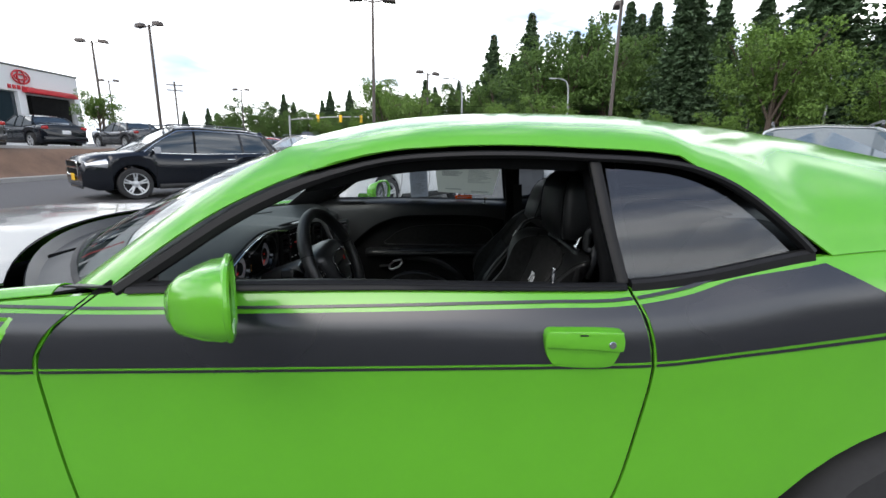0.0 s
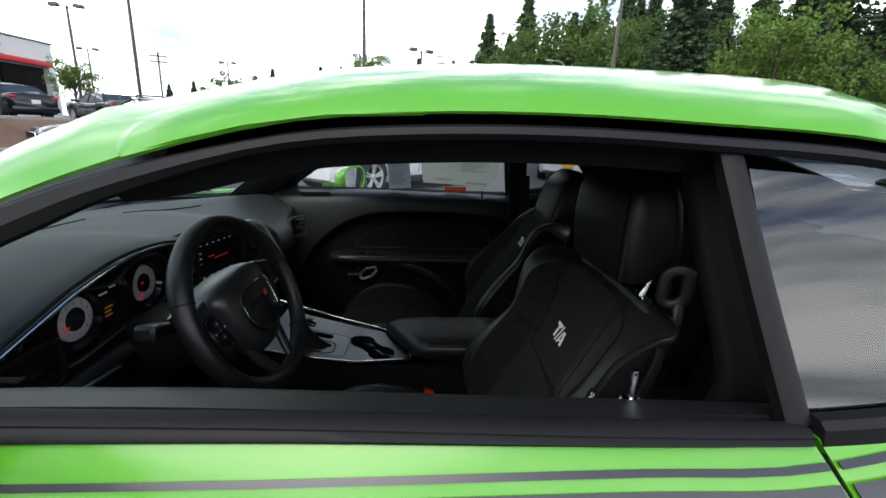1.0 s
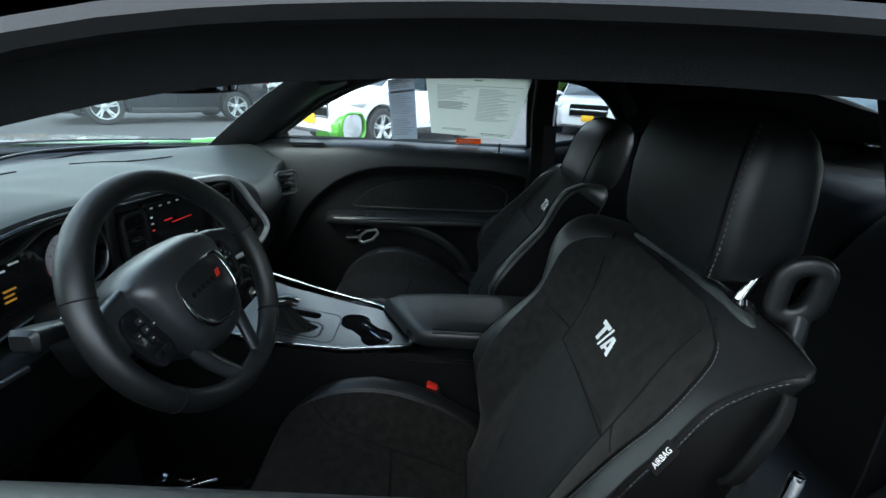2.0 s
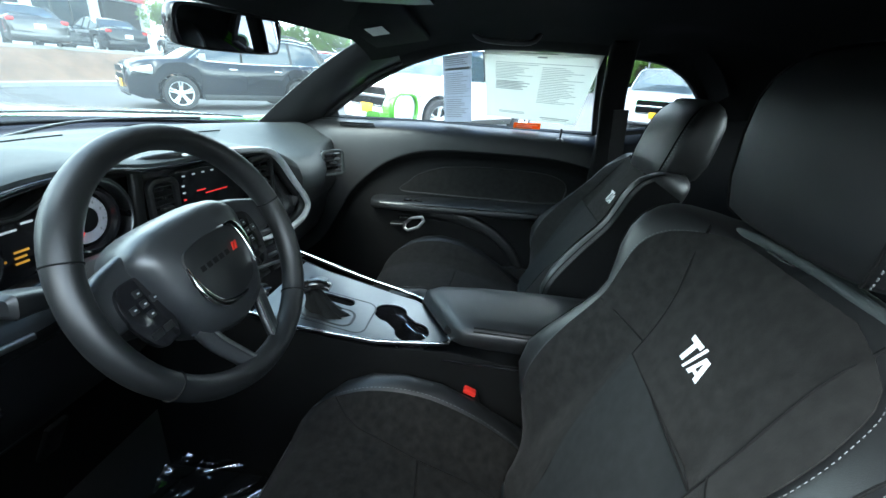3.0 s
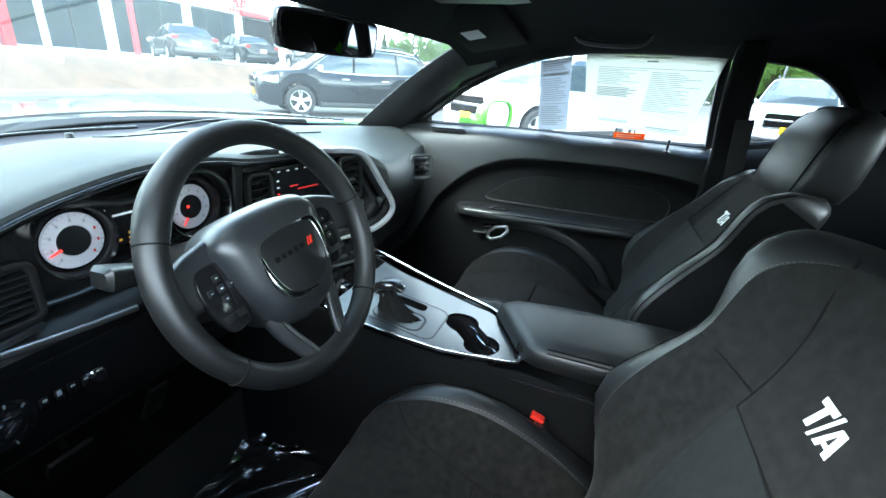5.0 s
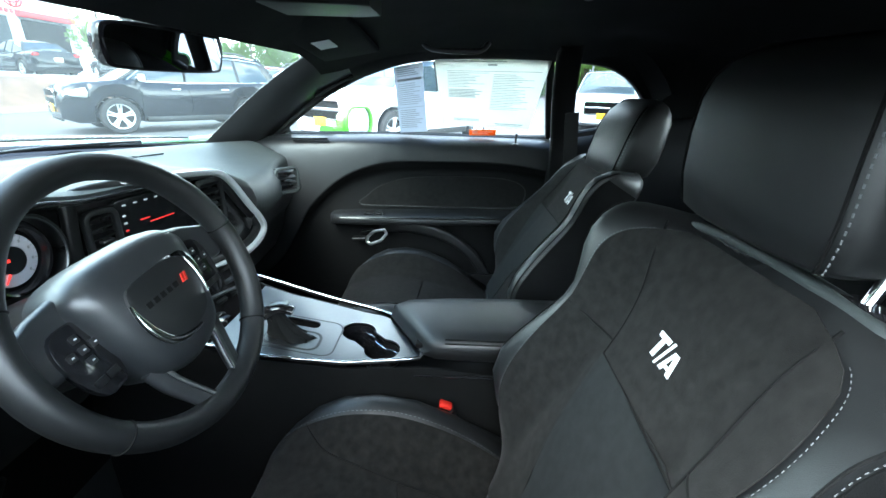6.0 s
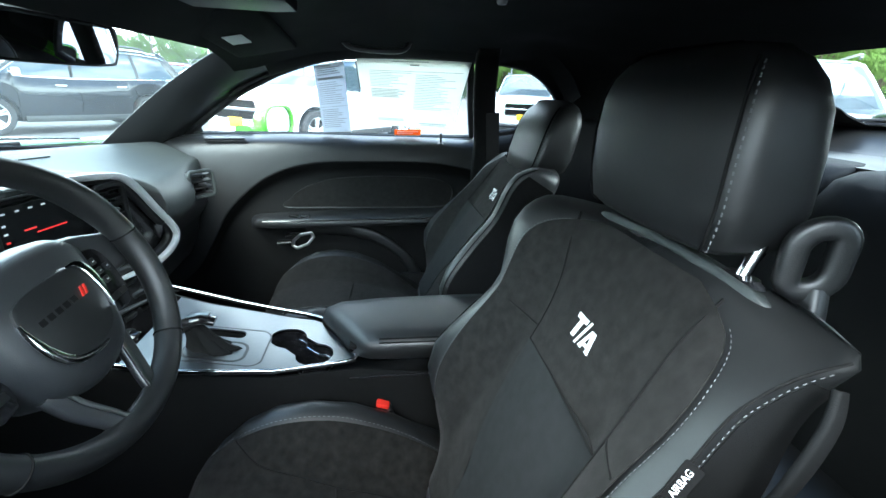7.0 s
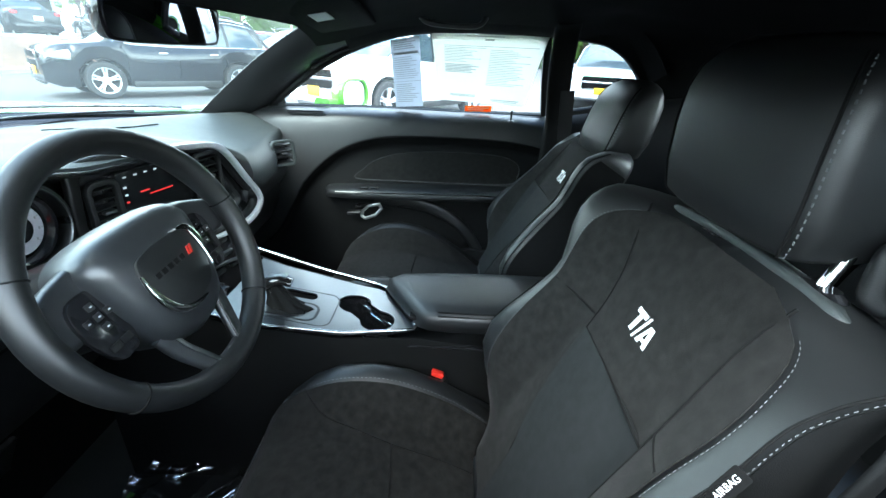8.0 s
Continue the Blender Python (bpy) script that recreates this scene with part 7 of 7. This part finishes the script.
        for a in (af, ar):
            wheel(e, (a, s * (W - 0.125), R), R, s, "silver_paint")
        # lamps
        part("headlamp", loft([[(-L / 2 + 0.10 + dx, s * (0.64 + dy + 0.25 * dx), 0.80 + 0.10 * dx + b) for dy, b in ((0.21 * k * math.cos(t), 0.105 * k * math.sin(t)) for t in np.linspace(0, 2 * math.pi, 16, endpoint=False))] for dx, k in ((0.35, 1.15), (0.12, 1.0), (-0.02, 0.8))]), "lamp_lens", e)
        part("fog_lamp", lathe([(0, -0.03), (0.05, -0.02), (0.06, 0.02)], 14, "x", (-L / 2 + 0.06, s * 0.62, 0.46)), "lamp_lens", e)
        part("tail_lamp", box((0.14, 0.22, 0.20 if suv else 0.13), (L / 2 - 0.09, s * 0.72, zb - 0.02), 0.04), "tail", e)
        if suv:
            part("roof_rail", sweep(spline([(-0.55, s * 0.56, H - 0.02), (-0.40, s * 0.57, H + 0.045), (1.2, s * 0.57, H + 0.04), (1.55, s * 0.56, H - 0.03)], 16), circle(0.017, 8)), "satin", e)
        for a in (af, ar):
            lin = [(a + 0.415 * math.cos(t), R + 0.415 * math.sin(t)) for t in np.linspace(0.0, math.pi, 16)]
            part("wheel_arch_liner", sheet([[(x, s * 0.45, z), (x, s * (W * 0.95), z)] for x, z in lin]), "rubber", e)
    part("grille", box((0.05, 1.0, 0.30), (-L / 2 + 0.015, 0, 0.72), 0.03), "gap", e)
    part("grille_bar", box((0.02, 1.0, 0.05), (-L / 2 - 0.018, 0, 0.735), 0.008), "chrome", e)
    part("grille_frame", sweep([(-L / 2 - 0.012, a, 0.72 + b) for a, b in rrect(1.02, 0.32, 0.06, 4)], circle(0.014, 6), closed=True, up=(1, 0, 0)), "chrome", e)
    part("lower_intake", box((0.05, 1.20, 0.16), (-L / 2 + 0.03, 0, 0.42), 0.03), "plastic", e)
    part("skid_plate", box((0.06, 1.0, 0.05), (-L / 2 + 0.03, 0, 0.30), 0.015), "satin", e)
    if plate:
        part("plate", box((0.012, 0.32, 0.16), (-L / 2 - 0.02, 0, 0.52), 0.004), "plate", e, "yellow dealer plate")
        part("plate", box((0.012, 0.32, 0.16), (L / 2 + 0.01, 0, 0.72), 0.004), "label", e)
    part("rear_bumper", box((0.12, 1.62, 0.22), (L / 2 - 0.03, 0, 0.42), 0.04), "plastic" if suv else paint, e)
    part("underbody", box((L - 0.5, 1.3, 0.12), (0, 0, 0.30), 0.03), "gap", e)
    return e


def place_by_wheel(fx, fy, turn, axle=-1.425, s=-1, wy=0.79):
    """Where the car's middle lies when its near front wheel stands at (fx, fy)."""
    c, sn = math.cos(radians(turn)), math.sin(radians(turn))
    lx, ly = axle, s * wy
    return fx - (c * lx - sn * ly), fy - (sn * lx + c * ly)


ex, ey = place_by_wheel(-5.6, 8.5, 50)
vehicle("crossover", "black crossover SUV with chrome mirrors and yellow dealer plate", (ex, ey, 0), 50, "navy_paint")
wx, wy = place_by_wheel(0.4, 7.3, 55)
vehicle("white_suv", "white SUV parked at an angle beyond the coupe", (wx, wy, 0), 55, "white_paint")
vehicle("silver_suv", "silver-white SUV with roof rails and yellow windscreen sticker", (7.1, 4.7, 0), 52, "white_paint", glass_mat="pale_glass")
vehicle("silver_suv", "white SUV facing the coupe, yellow dealer plate", (6.35, 13.8, 0), 72, "white_paint", glass_mat="pale_glass")
vehicle("sedan", "dark grey sedan seen from behind on the terrace", (-16.4, 14.6, 1.0), -28, "grey_paint", "sedan", plate=True)
vehicle("sedan", "black sedan on the terrace", (-17.2, 19.0, 1.0), -24, "navy_paint", "sedan")
vehicle("sedan", "dark grey sedan at the far end of the terrace", (-15.9, 23.2, 1.0), -30, "grey_paint", "sedan")
vehicle("red_suv", "red SUV parked far back in the lot", (-7.2, 21.2, 0), 210, "red_paint", "suv")
vehicle("white_suv", "white SUV parked far back in the lot", (-3.9, 16.0, 0), 50, "white_paint", "suv")


def lot_lamp(x, y, h, arms=2, turn=0.0, material="pole", base=0.0):
    e = thing("lot_lamp", "tall dark bronze parking lot lamp with box heads", "lamp post", (x, y, base), turn, group="lot lamps")
    part("pole", sweep([(0, 0, 0), (0, 0, h * 0.5), (0, 0, h)], lambda u: rrect(0.17 - 0.05 * u, 0.17 - 0.05 * u, 0.02, 2), up=(0, 1, 0)), material, e)
    part("footing", lathe([(0.0, 0.75), (0.27, 0.74), (0.30, 0.70), (0.30, 0)], 20, "z"), "kerb", e)
    for k in range(arms):
        d = 1 if k == 0 else -1
        part("arm", sweep([(0, 0, h - 0.15), (d * 0.28, 0, h - 0.10), (d * 0.5, 0, h - 0.05)], rrect(0.06, 0.06, 0.015, 2), up=(0, 1, 0)), material, e)
        part("lamp_head", box((0.62, 0.42, 0.24), (d * 0.78, 0, h), 0.03, rot=(0, d * 4, 0), taper=(0.86, 0.86)), material, e)
    return e


for x, y, h, t in ((-17.3, 28.4, 8.0, -20), (-24.8, 33.3, 8.0, 10), (-38.9, 53.8, 8.0, 15), (-1.7, 20.2, 8.3, 5), (9.6, 19.4, 8.3, 80), (-25.4, 59.4, 8.0, 0), (0.4, 37.3, 8.0, 30), (27.0, 34.9, 8.0, 30), (34.0, 46.0, 7.0, 0), (16.0, 52.0, 7.0, 0)):
    lot_lamp(x, y, h, 2, t, base=ground_z(x, y) - 0.2)
lot_lamp(-13.9, 8.0, 7.6, 2, 30, "galv", 0.25)
for x, y, h in ((29.6, 30.7, 8.0), (3.6, 41.2, 8.0), (13.4, 40.0, 8.0)):
    e = thing("street_lamp", "grey galvanised street lamp with curved arm", "lamp post", (x, y, 0), 0, group="street lamps")
    part("pole", sweep(spline([(0, 0, 0), (0, 0, h * 0.6), (-0.15, 0, h * 0.93), (-0.8, 0, h), (-1.4, 0, h + 0.02)], 20), lambda u: circle(0.09 - 0.05 * u, 8)), "galv", e)
    part("lamp_head", box((0.6, 0.22, 0.12), (-1.6, 0, h + 0.02), 0.04), "galv", e)

post = thing("marker_post", "red painted steel post on the mulch bank", "post", (-14.6, 11.2, 0.55))
part("post", sweep([(0, 0, 0), (0, 0, 1.5), (0, 0, 3.2)], circle(0.10, 14)), "sign_red", post)

# showroom: white box, glazed ground floor, red portal and sign
bld = thing("showroom", "white flat-roofed car showroom with red sign and red portal", "building", (-27, 0, 1.0))
wall_bm = None
for y0, y1, z0, z1 in ((-6, 34, 3.6, 5.2), (-6, 34, 0.0, 0.25)):
    wall_bm = box((0.4, y1 - y0, z1 - z0), (-0.2, (y0 + y1) / 2, (z0 + z1) / 2), bm=wall_bm)
for y in (-6, 2.5, 8, 13.5, 19, 24.5, 29.2, 33.8):
    wall_bm = box((0.45, 0.55, 3.5), (-0.2, y, 1.85), 0.01, bm=wall_bm)
wall_bm = box((14, 0.4, 5.2), (-7.2, 34, 2.6), bm=wall_bm)
wall_bm = box((14, 40, 0.2), (-7.2, 14, 5.05), bm=wall_bm)
part("wall", wall_bm, "wall", bld)
for y0, y1 in ((-5.7, 2.2), (2.8, 7.7), (8.3, 13.2), (13.8, 18.7), (19.3, 24.2), (24.8, 28.9)):
    w_ = part("window", box((0.06, y1 - y0, 3.3), (-0.25, (y0 + y1) / 2, 1.9)), "car_glass", bld)
    for k in (0.33, 0.66):
        part("mullion", box((0.05, 0.06, 3.3), (-0.20, y0 + (y1 - y0) * k, 1.9), 0.005), "plastic", w_)
part("parapet", box((0.55, 40.2, 0.12), (-0.2, 14, 5.25), 0.02), "satin", bld)
part("portal", box((0.5, 4.2, 0.35), (0.15, 31.4, 3.75), 0.02), "sign_red", bld)
part("doorway", box((0.3, 3.2, 3.3), (-0.1, 31.4, 1.8), 0.02), "gap", bld)
for y in (10.8, 13.5):
    part("portal_post", box((0.5, 0.45, 5.2), (0.5, y, 2.6), 0.03), "sign_red", bld)
for ry, rz in ((0.62, 0.42), (0.26, 0.42), (0.45, 0.17)):
    part("sign_ring", sweep([(0.08, 29.3 + ry * math.cos(a), 4.55 + rz * math.sin(a)) for a in np.linspace(0, 2 * math.pi, 28, endpoint=False)], circle(0.05, 6), closed=True, up=(1, 0, 0)), "sign_red", bld)
for k in range(6):
    part("sign_bar", box((0.06, 0.22, 0.26), (0.05, 28.4 + 0.33 * k, 3.86), 0.02), "sign_red", bld)

far = thing("shop", "small pale building across the road", "building", (-17.0, 76.0, 0))
part("wall", box((9, 7, 3.6), (0, 0, 1.8), 0.03), "wall", far)
part("roof", box((9.6, 7.6, 0.4), (0, 0, 3.8), 0.05, taper=(0.9, 0.9)), "satin", far)
for k in range(4):
    part("window", box((1.2, 0.08, 1.2), (-3.0 + 2.0 * k, -3.52, 1.9), 0.02), "car_glass", far)
sig = thing("traffic_signal", "traffic signal arm with yellow signal heads", "traffic signal", (-22.0, 68.0, 0))
part("pole", sweep([(0, 0, 0), (0, 0, 6.2)], circle(0.14, 10)), "galv", sig)
part("arm", sweep([(0, 0, 5.6), (6, 0, 6.1), (11.5, 0, 6.3)], circle(0.08, 8)), "galv", sig)
for x in (4.5, 8.0, 11.2):
    part("signal_head", box((0.4, 0.35, 1.1), (x, -0.1, 5.9), 0.05), "plate", sig)


# ---- trees ----
def leaves(pts, size, seed):
    """Many small folded leaf clumps at the points given."""
    rnd = np.random.RandomState(seed)
    verts, faces = [], []
    for p in pts:
        for _ in range(8 if size < 0.2 else 6):
            a, b = rnd.randn(3), rnd.randn(3)
            a, b = a / np.linalg.norm(a), b - a * (a @ b) / (a @ a)
            b = b / np.linalg.norm(b)
            s = size * rnd.uniform(0.6, 1.4)
            o = np.array(p) + rnd.randn(3) * size * 0.35
            i = len(verts)
            verts += [tuple(o - a * s), tuple(o + b * s * 0.45), tuple(o + a * s), tuple(o - b * s * 0.45 + np.cross(a, b) * s * 0.2)]
            faces += [(i, i + 1, i + 2), (i, i + 2, i + 3)]
    me = bpy.data.meshes.new("crown")
    me.from_pydata(verts, [], faces)
    return me


def tree_kind(name, label, kind, h, seed, material):
    rnd = np.random.RandomState(seed)
    e = thing(name, label, "tree", (0, 0, -500), group="trees round the lot")
    bend = rnd.uniform(-0.2, 0.2, 2)
    spine = spline([(0, 0, 0), (bend[0] * 0.3, bend[1] * 0.3, h * 0.4), (bend[0], bend[1], h * (0.97 if kind == "conifer" else 0.62))], 9)
    bm = sweep(spine, lambda u: circle(h * 0.017 * (1 - 0.85 * u) + 0.02, 7))
    pts = []
    if kind == "conifer":
        for k in range(60):
            f = 0.10 + 0.89 * k / 60
            r = h * 0.185 * (1 - f) ** 0.95 * (1.12 if k % 3 == 0 else 0.86) * rnd.uniform(0.72, 1.25) + 0.06
            n = int(7 + 15 * (1 - f))
            a0 = rnd.uniform(0, 6.3)
            for j in range(n):
                a = a0 + j * 6.283 / n + rnd.uniform(-0.3, 0.3)
                rr = r * rnd.uniform(0.55, 1.2)
                for q in np.linspace(0.25, 1, 5):
                    pts.append((rr * q * math.cos(a), rr * q * math.sin(a), h * f - rr * q * 0.42 + rnd.uniform(-0.1, 0.1)))
    else:
        limbs = 9
        for k in range(limbs):
            a, f = 2.4 * k, rnd.uniform(0.25, 0.6)
            tip = Vector((math.cos(a) * h * rnd.uniform(0.14, 0.27), math.sin(a) * h * rnd.uniform(0.14, 0.27), h * rnd.uniform(0.5, 0.93)))
            bm = sweep(spline([spine[int(f * 8)], Vector((tip.x * 0.5, tip.y * 0.5, h * (f + 0.12))), tip], 6), lambda u: circle(h * 0.007 * (1 - 0.8 * u) + 0.01, 5), bm=bm)
            for _ in range(7):
                c = tip * rnd.uniform(0.55, 1.05) + Vector(rnd.randn(3)) * h * 0.055
                if c.z < h * 0.24:
                    c.z = h * rnd.uniform(0.26, 0.45)
                cr = h * rnd.uniform(0.045, 0.10)
                for _ in range(60):
                    d = rnd.randn(3)
                    d = d / np.linalg.norm(d) * cr * rnd.uniform(0.6, 1.05)
                    pts.append((c.x + d[0], c.y + d[1], c.z + d[2] * 0.8))
    part("trunk", bm, "trunk", e)
    me = leaves(pts, h * (0.0095 if kind == "conifer" else 0.0080), seed)
    me.materials.append(M[material])
    c = new("crown", me)
    c.parent = e
    return e


kinds = [tree_kind("conifer", "tall dark green conifer", "conifer", 20, 11, "conifer"), tree_kind("conifer", "tall dark green conifer", "conifer", 20, 12, "conifer"),
         tree_kind("broadleaf_tree", "full green broadleaf tree", "broad", 14, 13, "leaf"), tree_kind("broadleaf_tree", "full green broadleaf tree", "broad", 14, 14, "leaf"),
         tree_kind("young_tree", "small light green street tree", "broad", 6, 15, "leaf_light")]


def plant(k, x, y, s, turn, z=0.0):
    t = copy_thing(kinds[k], Matrix())
    wide = 1.5 if k < 2 else 1.0
    t.matrix_basis = pose(x, y, z, 0, 0, turn) @ Matrix.Diagonal((s * wide, s * wide, s, 1))
    return t


rt = np.random.RandomState(5)
for i in range(46):      # wood behind the lot
    u = i / 45
    x = 12 + 78 * u + rt.uniform(-2, 2)
    y = 74 - 30 * u + rt.uniform(-5, 9)
    k = int(rt.choice([0, 1, 0, 2, 2, 3]))
    plant(k, x, y, rt.uniform(0.9, 1.35) * (1.0 if k < 2 else 1.15) * (0.82 + 0.35 * u), rt.uniform(0, 360))
for i in range(26):      # lower edge of the wood
    u = i / 25
    plant(int(rt.choice([2, 3])), 16 + 66 * u + rt.uniform(-2, 2), 66 - 28 * u + rt.uniform(-3, 3), rt.uniform(0.5, 0.85), rt.uniform(0, 360))
for x, y, k, s in ((-2, 100, 0, 0.85), (4, 96, 1, 0.75), (9, 92, 0, 0.8), (-12, 110, 1, 0.8), (14, 88, 1, 0.9), (0, 88, 2, 0.8), (8, 84, 3, 0.75), (-30, 118, 0, 0.7), (-38, 120, 2, 0.6), (-24, 112, 3, 0.7), (-18, 108, 2, 0.75), (-46, 116, 3, 0.55), (-9, 96, 3, 0.7)):
    plant(k, x, y, s, rt.uniform(0, 360))
for x, y, s in ((-0.4, 26.5, 1.0), (9.0, 33.0, 0.75), (13.5, 34.0, 0.8), (22.0, 32.5, 0.62), (27.5, 33.5, 0.62), (24.0, 27.0, 0.55), (31.0, 30.0, 0.6), (36.0, 29.0, 0.6), (-20.8, 27.6, 0.72)):
    plant(4, x, y, s, rt.uniform(0, 360), ground_z(x, y))
plant(4, -6.0, 42.0, 0.9, 40)
for x, y, k, s in ((40, 34, 2, 0.95), (47, 30, 3, 1.0), (54, 26, 0, 1.1), (60, 20, 1, 1.1), (66, 30, 0, 1.3), (70, 12, 2, 1.2), (56, 36, 1, 1.25)):
    plant(k, x, y, s, rt.uniform(0, 360))
for x, y, k, s in ((15, 60, 2, 1.3), (19, 58, 3, 1.45), (23, 57, 2, 1.35), (27, 60, 3, 1.0), (31, 56, 2, 0.9), (6, 78, 2, 1.05), (1, 82, 3, 1.0), (11, 74, 3, 1.1), (-5, 90, 2, 0.95), (36, 52, 3, 0.85), (43, 48, 2, 0.8), (50, 44, 3, 0.85)):
    plant(k, x, y, s, rt.uniform(0, 360))
for x, y, k, s in ((36, 40, 0, 1.2), (44, 38, 1, 1.35), (41, 33, 1, 1.2), (50, 32, 1, 1.4), (28, 48, 1, 1.1), (48, 26, 0, 1.3)):
    plant(k, x, y, s, rt.uniform(0, 360))
for i in range(22):      # second row of the wood
    u = i / 21
    plant(int(rt.choice([0, 1, 0, 1, 2])), 20 + 66 * u + rt.uniform(-1.5, 1.5), 88 - 44 * u + rt.uniform(-3, 3), rt.uniform(1.05, 1.4), rt.uniform(0, 360))
for x, y, s in ((14.0, 44.0, 1.15), (21.5, 41.0, 1.1), (33.5, 29.5, 1.5), (36.5, 27.0, 1.3), (43.0, 25.0, 0.8)):
    plant(4, x, y, s, rt.uniform(0, 360))
for x, y, k, s in ((-40, 84, 2, 0.62), (-36, 80, 3, 0.75), (-32, 83, 2, 0.78), (-29, 86, 0, 0.58), (-26.5, 84, 1, 0.5), (-24, 88, 3, 0.62), (-20, 86, 0, 0.62), (-17, 90, 1, 0.66), (-14, 86, 2, 0.7), (-11, 90, 0, 0.72), (-8, 86, 3, 0.7), (-52, 92, 1, 0.42), (-58, 92, 3, 0.35), (-46, 90, 0, 0.45)):
    plant(k, x, y, s, rt.uniform(0, 360))
up_ = thing("utility_pole", "tall thin utility pole with a crossarm", "utility pole", (-40.3, 69.7, 0))
part("pole", sweep([(0, 0, 0), (0, 0, 11)], circle(0.13, 8)), "pole", up_)
for z in (10.5, 9.7):
    part("crossarm", box((2.2, 0.12, 0.14), (0, 0, z), 0.01, rot=(0, 0, 30)), "pole", up_)
# treeline across the road, rising towards the wood
rl = np.random.RandomState(21)
for i in range(30):
    u = i / 29
    plant(int(rl.choice([2, 3, 2, 3, 2, 3, 0])), -38 + 54 * u + rl.uniform(-0.8, 0.8), 80 + 4 * u + rl.uniform(-3, 3), (0.52 + 0.42 * u) * rl.uniform(0.8, 1.15), rl.uniform(0, 360))
for x, y, s in ((-3.6, 40.0, 1.55), (7.0, 38.0, 1.12), (10.3, 37.2, 1.2), (25.0, 30.0, 2.1), (27.2, 30.8, 1.8), (21.6, 31.0, 0.9), (-12.5, 52.0, 1.0)):
    plant(4, x, y, s, rl.uniform(0, 360))
# trees behind the camera, mirrored in the glass and paint
for i in range(34):
    plant(int(rt.choice([0, 1, 2, 3])), -56 + 3.4 * i + rt.uniform(-1, 1), -30 + rt.uniform(-5, 5), rt.uniform(0.45, 0.75), rt.uniform(0, 360))
# wires across the road
for z in (6.3, 7.0):
    e = thing("overhead_wire", "thin dark overhead wire", "wire", (0, 0, 0))
    part("wire", sweep(spline([(-60, 58, z + 1), (-8, 56, z - 0.2), (40, 50, z + 0.6)], 24), circle(0.02, 5)), "gap", e)
for k in kinds:
    for ob in (*k.children_recursive, k):
        bpy.data.objects.remove(ob)
